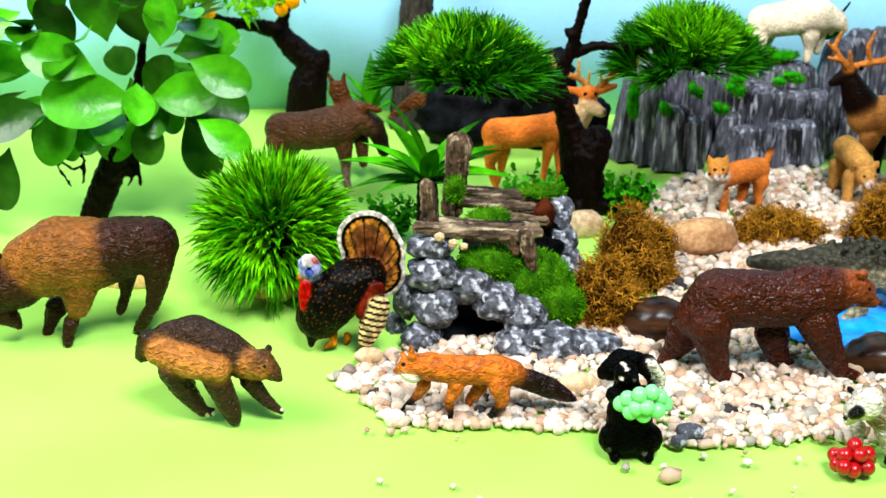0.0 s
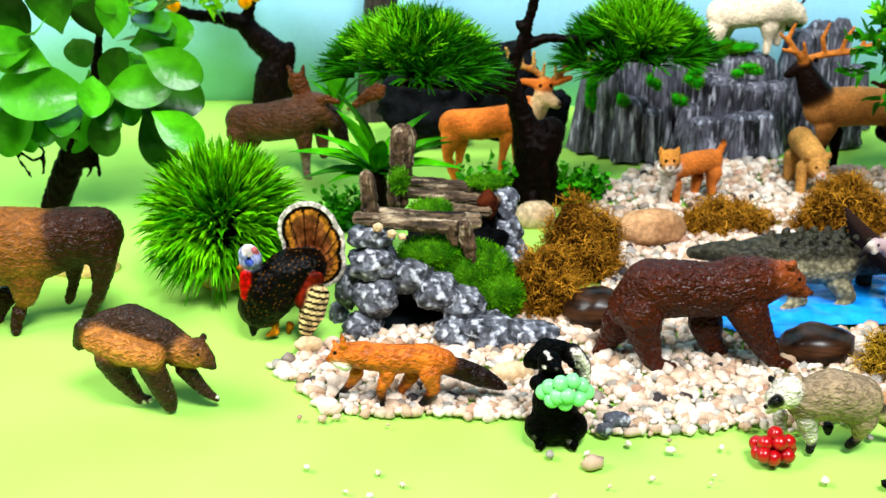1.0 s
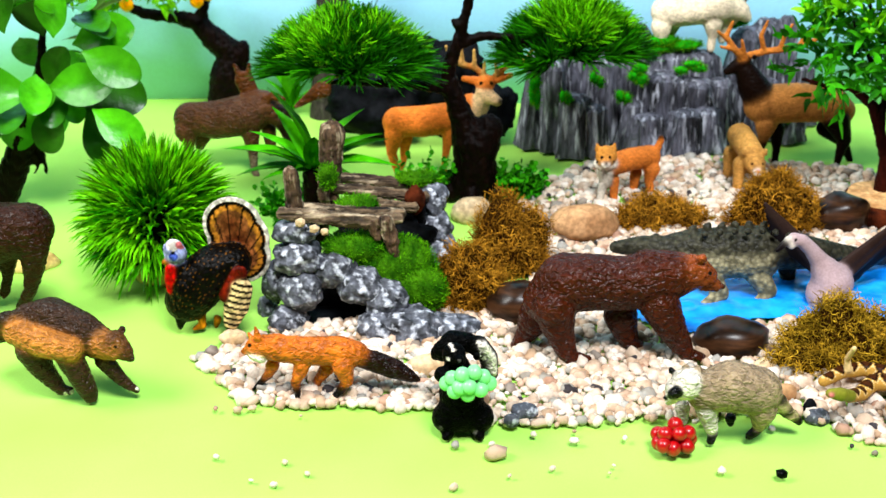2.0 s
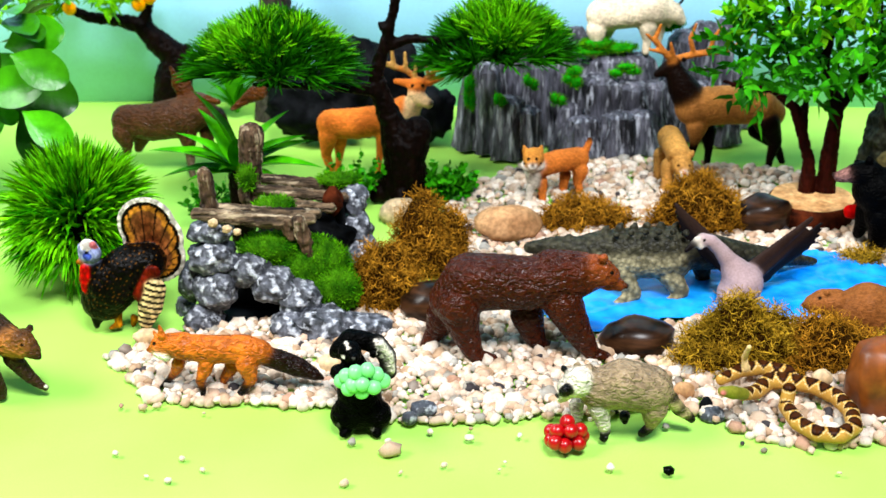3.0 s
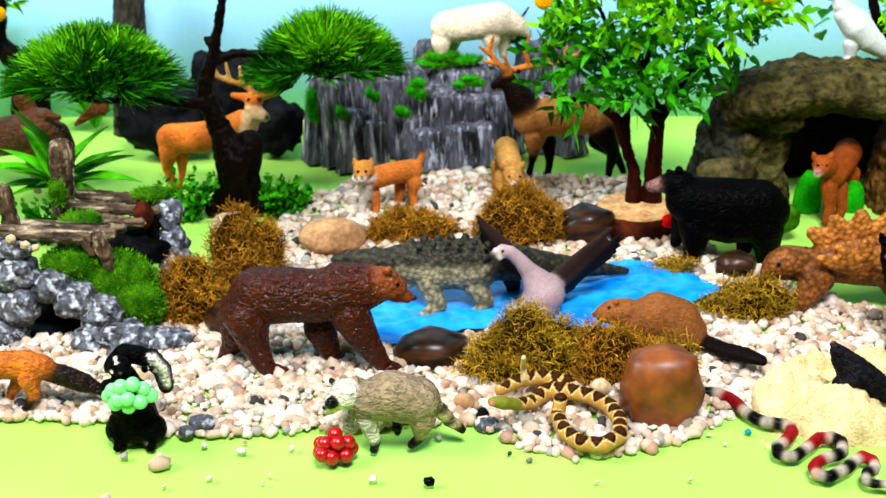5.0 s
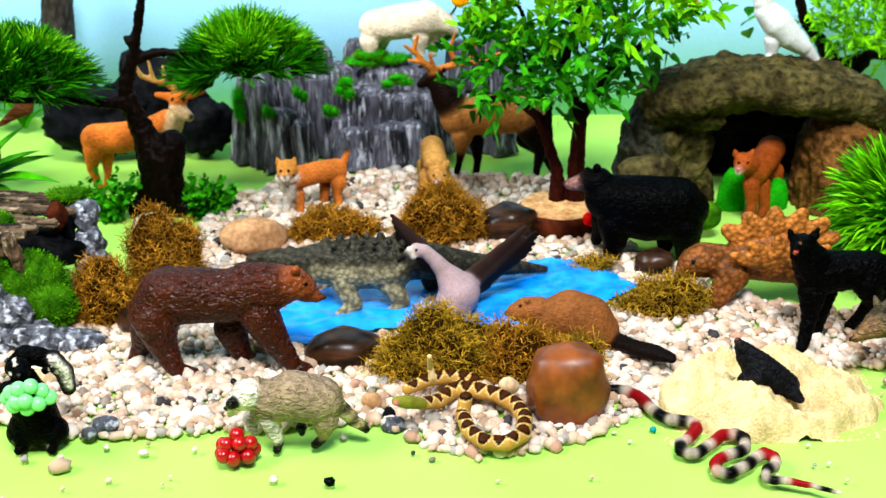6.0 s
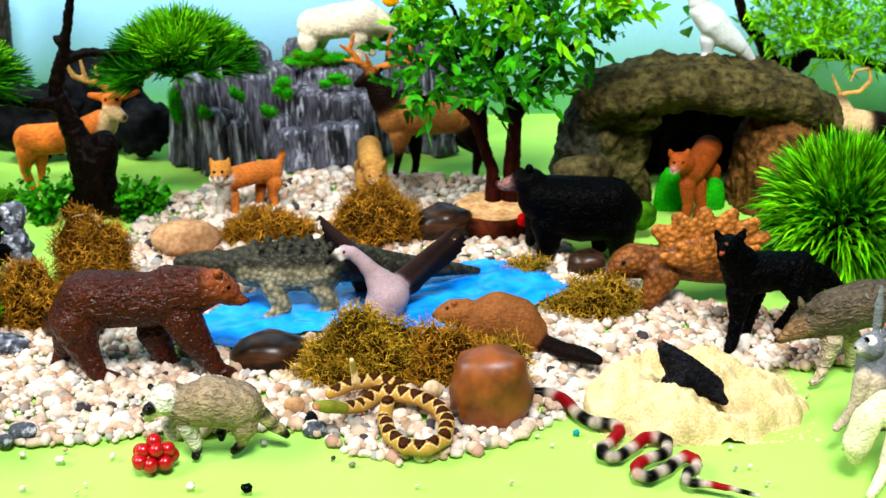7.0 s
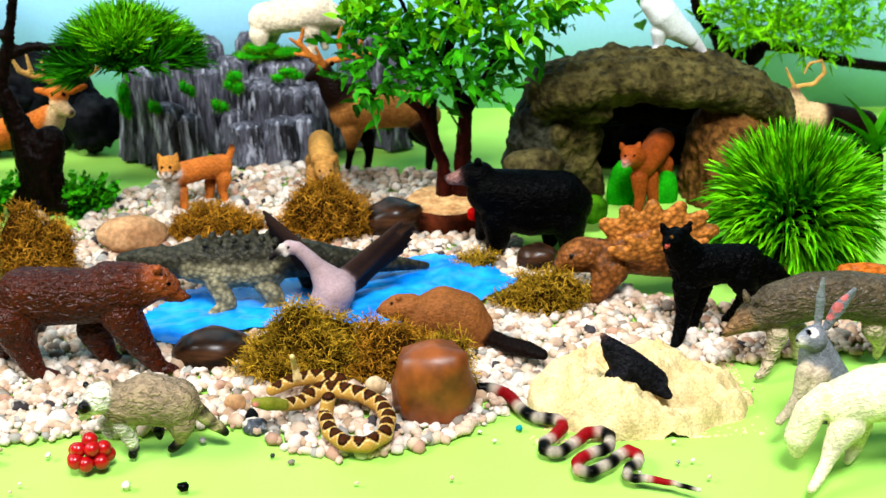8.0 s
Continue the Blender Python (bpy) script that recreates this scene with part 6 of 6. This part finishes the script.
def needle_pad(tree, name, x, y, z, rx, ry, rz, tufts, seed, length=0.027, per=84):
    """A cushion of pine tufts: stiff needles bursting up and out of each bud."""
    r = random.Random(seed)
    dark, pale = [], []
    for _ in range(tufts):
        d = away(r)
        d.z = abs(d.z) - 0.12
        c = Vector((x + d.x * rx * 0.9, y + d.y * ry * 0.9, z + d.z * rz * 0.75 - rz * 0.45 - 0.25 * d.x * d.x * rz))
        axis = (Vector((d.x * 0.9, d.y * 0.8, d.z * 0.6)) + Vector((0, 0, 0.75))).normalized()
        # Upper tufts mostly take the lime copy: light from above, put into colour.
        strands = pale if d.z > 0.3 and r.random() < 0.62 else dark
        for _ in range(per):
            way = (axis + away(r) * 0.66).normalized()
            n = length * r.uniform(0.7, 1.15)
            side = way.cross(away(r)).normalized()
            bend = Vector((0, 0, -0.12 * n))
            strands.append(([c, c + way * n * 0.55, c + way * n + bend], 0.0017, side))
    # dark filler whose colour stands for shade among the needles
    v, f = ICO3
    heart = mesh_of("core", [(x + p[0] * rx * 0.6, y + p[1] * ry * 0.55, z - rz * 0.3 + p[2] * rz * 0.3) for p in v], f, SHADECORE)
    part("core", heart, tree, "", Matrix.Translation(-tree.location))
    for strands, mat, label in ((dark, NEEDLE, "dense dark green pine needles with shade painted below"), (pale, LITNEEDLE, "lime green pine needles with light painted on upper tufts")):
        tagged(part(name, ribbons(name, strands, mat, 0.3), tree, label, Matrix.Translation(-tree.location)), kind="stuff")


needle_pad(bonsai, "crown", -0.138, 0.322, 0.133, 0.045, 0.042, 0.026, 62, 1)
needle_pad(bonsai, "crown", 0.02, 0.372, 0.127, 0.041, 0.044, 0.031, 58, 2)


def leaf_crown(tree, mat, boxes, count, length, width, seed, sprig=6, name="crown"):
    """Many small leaves in sprigs, thinner towards the rim."""
    r = random.Random(seed)
    strands = []
    for _ in range(count):
        x, y, z, rx, ry, rz = r.choice(boxes)
        d = away(r) * r.uniform(0.25, 1.0) ** 0.6
        c = Vector((x + d.x * rx, y + d.y * ry, z + d.z * rz))
        stem = (Vector((d.x, d.y, d.z * 0.6 + 0.3)) + away(r) * 0.6).normalized()
        for k in range(sprig):
            way = (stem + away(r) * 0.9).normalized()
            n = length * r.uniform(0.7, 1.2)
            side = way.cross(away(r)).normalized()
            p = c + stem * (k * length * 0.3)
            strands.append(([p, p + way * n * 0.35, p + way * n * 0.7, p + way * n - Vector((0, 0, n * 0.12))], width, side))
    ob = part(name, ribbons(name, strands, mat, 0.12), tree, "", Matrix.Translation(-tree.location))
    tagged(ob, kind="stuff")


leaf_crown(willow, SMALLLEAF, [(0.25, 0.34, 0.142, 0.062, 0.055, 0.04), (0.2, 0.335, 0.12, 0.035, 0.04, 0.03), (0.295, 0.35, 0.148, 0.045, 0.04, 0.03), (0.25, 0.325, 0.11, 0.04, 0.03, 0.025)],
           230, 0.012, 0.0056, 3)
leaf_crown(willow, LIMELEAF, [(0.29, 0.33, 0.155, 0.055, 0.045, 0.03), (0.22, 0.33, 0.155, 0.04, 0.04, 0.025)], 110, 0.011, 0.0052, 4)
leaf_crown(backtree, LIMELEAF, [(-0.335, 0.575, 0.118, 0.055, 0.04, 0.016), (-0.40, 0.57, 0.12, 0.05, 0.04, 0.016)], 130, 0.012, 0.005, 5)
leaf_crown(umbrella, LIMELEAF, [(0.50, 0.5, 0.1, 0.04, 0.05, 0.022), (0.58, 0.5, 0.105, 0.06, 0.05, 0.025), (0.545, 0.48, 0.085, 0.05, 0.04, 0.014)], 420, 0.009, 0.0028, 6)

round_leaf = leaf_mesh("leaf", 1.0, 0.62, BIGLEAF, 0.3, 0.2, 16, blunt=True)
crown_r = random.Random(21)
# leaves that face the room: across and up from the crown's middle (mm), length (mm), and the way the tip points (degrees)
for dx, dz, n, turn in ((-66, 35, 34, 200), (-62, 2, 32, 170), (-35, 38, 26, 80), (-22, 28, 30, 110), (4, -16, 46, 170), (-28, -38, 34, 230), (8, -42, 36, 240),
                        (28, -45, 28, 265), (58, -58, 33, 296), (48, 34, 28, 80), (26, 28, 30, 100), (64, 12, 36, 20), (34, -12, 26, 60), (50, -16, 36, 10),
                        (58, -24, 46, 350), (80, 6, 32, 340), (80, -38, 30, 330), (-70, -66, 32, 256), (-52, -24, 36, 190), (6, 40, 38, 95), (-14, 12, 36, 150),
                        (-66, -28, 30, 200)):
    a = radians(turn)
    way = Vector((math.cos(a), -0.35, math.sin(a)))
    place = Vector((-0.388 + dx * 0.001, 0.345 + 0.02 * math.sin(dx), 0.119 + dz * 0.001)) - way * n * 0.0005
    q = Vector((way.x, way.y, way.z)).normalized()
    up = Vector((0.1 * math.sin(dx), -0.9, 0.45))
    xa = q.cross(up).normalized()
    za = xa.cross(q)
    rot = Matrix((xa, q, za)).transposed().to_4x4()
    part("leaf", round_leaf, rounded, "", Matrix.Translation(place - rounded.location) @ rot @ Matrix.Scale(n * 0.0014, 4))
for _ in range(66):
    d = away(crown_r)
    place = Vector((-0.402 + d.x * 0.075, 0.375 + d.y * 0.03, 0.13 + d.z * 0.045))
    way = (d + Vector((0, -0.5, 0.2)) + away(crown_r) * 0.5).normalized()
    part("leaf", round_leaf, rounded, "", aim(place - rounded.location, way, crown_r.uniform(-0.6, 0.6), crown_r.uniform(0.03, 0.042)))


def grass_ball(name, x, y, r0, h, seed, label, blades=2600):
    """A dome of stiff plastic grass on a pale wooden base."""
    r = random.Random(seed)
    ob = thing(name, label, "plant", x, y)
    # dark filler painted as the shade deep between the blades
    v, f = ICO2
    part("core", mesh_of("core", [(p[0] * r0 * 0.5, p[1] * r0 * 0.5, h * 0.45 + p[2] * h * 0.42) for p in v], f, SHADECORE), ob)
    base = []
    for k, (rr, z) in enumerate(((0.0, 0.0), (0.3, 0.0), (0.32, 0.002), (0.32, 0.012), (0.3, 0.014), (0.0, 0.014))):
        base += [(rr * r0 * math.cos(a * math.tau / 24), rr * r0 * math.sin(a * math.tau / 24), z) for a in range(24)]
    part("base", mesh_of("base", base, [(k * 24 + a, k * 24 + (a + 1) % 24, k * 24 + 24 + (a + 1) % 24, k * 24 + 24 + a) for k in range(5) for a in range(24)], PALEWOOD), ob, "pale wooden base")
    strands = []
    for _ in range(blades):
        d = away(r)
        if d.z < -0.55:
            d.z *= -1
        root = Vector((d.x * r0 * 0.42, d.y * r0 * 0.42, h * 0.45 + d.z * h * 0.32))
        way = (d + away(r) * 0.42).normalized()
        n = r0 * r.uniform(0.4, 0.66)
        lift = Vector((0, 0, n * 0.16 * (1 - abs(d.z))))
        strands.append(([root, root + way * n * 0.5 + lift, root + way * n * 0.8 + lift, root + way * n + lift * 0.3], r.uniform(0.002, 0.0034), way.cross(away(r)).normalized()))
    tagged(part("foliage", ribbons("foliage", strands, BLADE, 0.08), ob, "pointed green plastic blades"), kind="stuff")


grass_ball("grass_plant", -0.262, 0.242, 0.056, 0.083, 31, "round bright green plastic grass plant on a wooden base")
grass_ball("grass_plant", 0.462, 0.222, 0.062, 0.084, 32, "round bright green plastic grass plant on a wooden base")

frond = leaf_mesh("leaf", 1.0, 0.3, FRONDLEAF, 0.5, 0.35, 10, 0.8)


def frond_plant(name, x, y, z, tips, label, stem=True, group=""):
    """Long pointed leaves that rise from one dark stem; tips: across, depth and up in millimetres from the stem's head."""
    ob = thing(name, label, "plant", x, y)
    if stem:
        f = Figure("stem", x, y, 1.4)
        f.tube("trunk", (0, 0, 0, 9), (0, 0, z * 500, 8), (0, 0, z * 1000, 7))
        f.limb(ob, BARK_PAINT, 0.8, 0.3)
    for tx, ty, tz in tips:
        way = Vector((tx, ty, tz + 6)) * 0.001
        part("leaf", frond, ob, "", aim(Vector((0, 0, z)), way, 0.15 * math.sin(tx), way.length * 1.04))


frond_plant("broad_leaf_plant", -0.164, 0.3, 0.05,
            ((-4, 0, 56), (-44, -6, 30), (-43, -8, 12), (34, -4, 34), (50, -6, 18), (20, 4, 42), (-22, -10, 24), (4, -14, 34), (30, -14, 6), (-28, -14, 6), (-14, 8, 40), (14, -18, 20), (40, 10, 26), (-30, 12, 30), (-6, -20, 14), (22, -20, 10)),
            "artificial plant with long pointed green leaves")
frond_plant("broad_leaf_plant", 0.563, 0.36, 0.024,
            ((-10, 0, 46), (-26, -4, 24), (-22, -6, 36), (4, 0, 50), (16, 4, 40), (-24, -10, 4), (24, 0, 20), (0, -14, 26), (-14, -14, 14), (12, -14, 10)),
            "artificial plant with long pointed green leaves")
frond_plant("fern_plant", -0.215, 0.575, 0.004, ((-8, 0, 40), (-13, 0, 28), (6, 0, 44), (11, 0, 32), (0, 0, 48), (18, 0, 22), (-18, 0, 20)), "blue green plastic fern before the backdrop", False)


def sprig_plant(x, y, h, seed):
    """A small conifer-like tuft of stubby green sprigs."""
    ob = thing("sprig_plant", "small bright green plastic conifer sprig", "plant", x, y, group="green sprigs")
    r = random.Random(seed)
    strands = []
    for _ in range(26):
        way = Vector((r.uniform(-0.9, 0.9), r.uniform(-0.8, 0.6), 1)).normalized()
        n = h * r.uniform(0.6, 1.0)
        for k in range(16):
            p = way * n * k / 15
            d = (way * 0.5 + away(r)).normalized()
            m = 0.0085 * (1.15 - k / 22)
            strands.append(([p, p + d * m * 0.6, p + d * m], 0.0052, d.cross(away(r)).normalized()))
    tagged(part("foliage", ribbons("foliage", strands, SMALLLEAF, 0.25), ob), kind="stuff")


sprig_plant(-0.09, 0.362, 0.042, 1)
sprig_plant(-0.026, 0.365, 0.034, 2)
sprig_plant(-0.19, 0.33, 0.036, 3)
sprig_plant(-0.012, 0.372, 0.026, 4)

# moss patches on the cliff's ledges
r = random.Random(8)
for x, y, z, rx, rz in ((0.115, 0.505, 0.078, 0.036, 0.008), (0.0, 0.458, 0.058, 0.008, 0.02), (0.045, 0.462, 0.06, 0.008, 0.01), (0.022, 0.452, 0.05, 0.006, 0.01), (0.085, 0.478, 0.062, 0.012, 0.012),
                        (0.07, 0.472, 0.045, 0.008, 0.01), (0.125, 0.482, 0.066, 0.014, 0.008), (0.16, 0.52, 0.09, 0.016, 0.012), (0.2, 0.475, 0.03, 0.016, 0.012)):
    for _ in range(4):
        turf(cliff, x + r.uniform(-0.6, 0.6) * rx, y + 0.002, z + r.uniform(-0.55, 0.55) * rz, rx * r.uniform(0.35, 0.5), 0.010 if rx > 0.03 else 0.0035, rz * r.uniform(0.35, 0.5), BRIGHTGREEN)

# ---- small things ----
# berries: a bunch of balls with a dimple each
dimple = []
for p in ICO3[0]:
    k = 1 - 0.16 * max(0.0, p[2] - 0.86) / 0.14
    dimple.append(tuple(p * k))


def bunch(name, x, y, z, r0, mat, spots, label):
    ob = thing(name, label, "berries", x, y, z)
    me = mesh_of("berry", [tuple(c * r0 for c in p) for p in dimple], ICO3[1], mat)
    for k, (dx, dy, dz) in enumerate(spots):
        part("berry", me, ob, "", pose(dx * r0, dy * r0, dz * r0, 70 + 23 * math.sin(k * 2.1), 30 * math.sin(k * 3.7), 40 * k))


bunch("green_grapes", -0.056, 0.031, 0.038, 0.0041, GREENBERRY,
      ((-1.9, 0, 0.6), (-0.6, -0.7, 1.5), (0.9, -0.5, 1.7), (2.0, 0.1, 0.7), (-1.6, -0.6, -0.9), (0.2, -1.2, 0.1), (1.6, -0.8, -0.6), (0.0, -0.5, -1.4), (-2.6, 0.5, -0.4), (2.7, 0.4, -0.4), (-1.0, -1.0, -0.1)),
      "bunch of pale green plastic grapes held by the skunk")
bunch("red_berries", 0.05, 0.024, 0.0, 0.0041, REDBERRY,
      ((-1.9, 0.4, 0.95), (-0.3, -0.9, 0.95), (1.5, -0.4, 0.95), (0.2, 1.1, 0.95), (2.0, 1.2, 1.0), (-1.2, 0.2, 2.4), (0.5, -0.1, 2.6), (1.7, 0.7, 2.2), (0.1, 0.9, 3.3), (-1.9, 1.6, 1.5), (-1.5, -0.9, 1.4)),
      "bunch of glossy dark red plastic berries on the cloth")

# sand mound
sv, sf = [], []
for j in range(81):
    for i in range(145):
        u, v = i / 72 - 1, j / 40 - 1
        d = math.sqrt(u * u + v * v) * (1 + 0.16 * noise.noise(Vector((u * 2.2, v * 2.2, 4.0))))
        h = 0.025 * max(0.0, 1 - d ** 2.6) ** 0.5 * (0.7 + 0.9 * noise.noise(Vector((u * 1.9 + 3, v * 1.9, 1.0))) - 0.25 * u)
        h += 0.0055 * noise.noise(Vector((u * 8, v * 6, 2.0))) * (1 if d < 1 else 0) + 0.0014 * noise.noise(Vector((u * 24, v * 18, 2.0)))
        sv.append((0.336 + u * 0.062, 0.07 + v * 0.04, h - 0.0022))
for j in range(80):
    for i in range(144):
        a = j * 145 + i
        sf.append((a, a + 1, a + 146, a + 145))
tagged(new("sand_mound", mesh_of("sand_mound", sv, sf, SAND)), "lumpy pale beige sand mound under the mole", "sand")

# wood slice with a red flower beside it
slice_ = thing("wood_slice", "round wood slice with rough bark under the tree", "wood slice", 0.245, 0.33)
sl = []
for rr, z in ((0.031, 0.0), (0.0325, 0.004), (0.0315, 0.012), (0.029, 0.0145)):
    for a in range(40):
        k = rr * (1 + 0.06 * noise.noise(Vector((math.cos(a * math.tau / 40) * 3, math.sin(a * math.tau / 40) * 3, z * 90))))
        sl.append((k * math.cos(a * math.tau / 40), k * math.sin(a * math.tau / 40), z))
part("bark", mesh_of("bark", sl, [(k * 40 + a, k * 40 + (a + 1) % 40, k * 40 + 40 + (a + 1) % 40, k * 40 + 40 + a) for k in range(3) for a in range(40)], SLICEBARK), slice_, "rough brown bark rim")
part("top", mesh_of("top", [(0, 0, 0.0148)] + sl[120:], [(0, 1 + a, 1 + (a + 1) % 40) for a in range(40)], SLICETOP), slice_, "pale cut wood face")
stone("felt_flower", 0.262, 0.288, 0.02, 0.0055, 0.005, 0.005, REDFLOWER, 61, "small bright red felt ball on the wood slice", "decoration")
for x, y, z in ((0.175, 0.3, 0.175), (0.33, 0.32, 0.166)):
    stone("yellow_flower", x, y, z, 0.006, 0.004, 0.006, YELLOW, 62, "small yellow plastic flower among the leaves", "flower", parent=willow)
for x, z in ((-0.285, 0.112), (-0.275, 0.118), (-0.345, 0.11)):
    stone("yellow_flower", x, 0.545, z, 0.006, 0.004, 0.006, YELLOW, 63, "small yellow plastic flower among the leaves", "flower", parent=backtree)
for k, (dx, dz) in enumerate(((0, 8), (-6, 0), (2, -10), (8, 14), (14, 2))):
    part("leaf", round_leaf, umbrella, "", aim(Vector((0.41 + dx * 0.001, 0.49, 0.1 + dz * 0.001)) - umbrella.location, Vector((0.3 * math.sin(k * 2), -0.4, 0.5)), 0.3 * k, 0.018))
stone("black_chip", 0.1, 0.0, 0.0015, 0.0032, 0.0026, 0.0026, CHIP, 64, "tiny black stone chip lying on the cloth", "stone", rough=0.5, level=1)
stone("teal_bead", 0.269, 0.042, 0.001, 0.0019, 0.0019, 0.0016, TEAL, 65, "tiny teal bead lying on the cloth", "bead", level=2)


# ---- gravel ----
rnd = random.Random(5)


def chip_data(seed):
    r = random.Random(seed)
    v, f = ICO1 if seed % 3 == 0 else ICO2
    k = np.array([1 + 0.42 * noise.noise(Vector(p) * 1.9 + Vector((seed * 3.7, 0, seed))) for p in v])
    return v * k[:, None] * (1.0, r.uniform(0.65, 0.95), r.uniform(0.5, 0.8)), f


CHIPS = [chip_data(s) for s in range(14)]
near, far_v, far_f, far_n = [], [], [], 0
y = 0.015
row = 0
while y < 0.46:
    step = 0.0046 if y < 0.3 else 0.0054
    x = -0.24 + (row % 2) * step / 2
    while x < 0.52:
        px, py = x + rnd.uniform(-1, 1) * step * 0.45, y + rnd.uniform(-1, 1) * step * 0.45
        if inside(px, py, GRAVEL) and not inside(px, py, POND) and rnd.random() < 0.97:
            size = rnd.choice((0.0018, 0.0024, 0.003, 0.0036, 0.0042, 0.0052)) * rnd.uniform(0.8, 1.2)
            turn = Euler((rnd.uniform(-0.4, 0.4), rnd.uniform(-0.4, 0.4), rnd.uniform(0, 6.28)))
            near.append((px, py, -0.0004 + rnd.uniform(0, 0.0018), size, turn))
        x += step
    y += step * 0.8
    row += 1
for _ in range(70):
    px, py = rnd.uniform(-0.2, 0.45), rnd.uniform(-0.01, 0.075)
    if not inside(px, py, GRAVEL):
        near.append((px, py, 0.0006, rnd.choice((0.0014, 0.002, 0.0028)), Euler((0, 0, rnd.uniform(0, 6)))))
near.append((-0.042, 0.022, 0.0012, 0.0062, Euler((0, 0, 0.3))))
near.sort(key=lambda c: c[1])
gravel = thing("gravel_bed", "bed of small white quartz pebbles with a few dark ones", "pebbles", kind="stuff")
chip_meshes = [mesh_of("pebble", v, f, PEBBLE) for v, f in CHIPS]
for k, (px, py, pz, size, turn) in enumerate(near):
    if k < 300:
        part("pebble", chip_meshes[k % 14], gravel, "", Matrix.LocRotScale((px, py, pz), turn, (size,) * 3))
    else:
        v, f = CHIPS[k % 14]
        m = np.array(turn.to_matrix())
        far_v.append((v * size) @ m.T + (px, py, pz))
        far_f += (f + far_n).tolist()
        far_n += len(v)
tagged(part("pebbles", mesh_of("pebbles", np.concatenate(far_v), far_f, PEBBLES), gravel), kind="stuff")
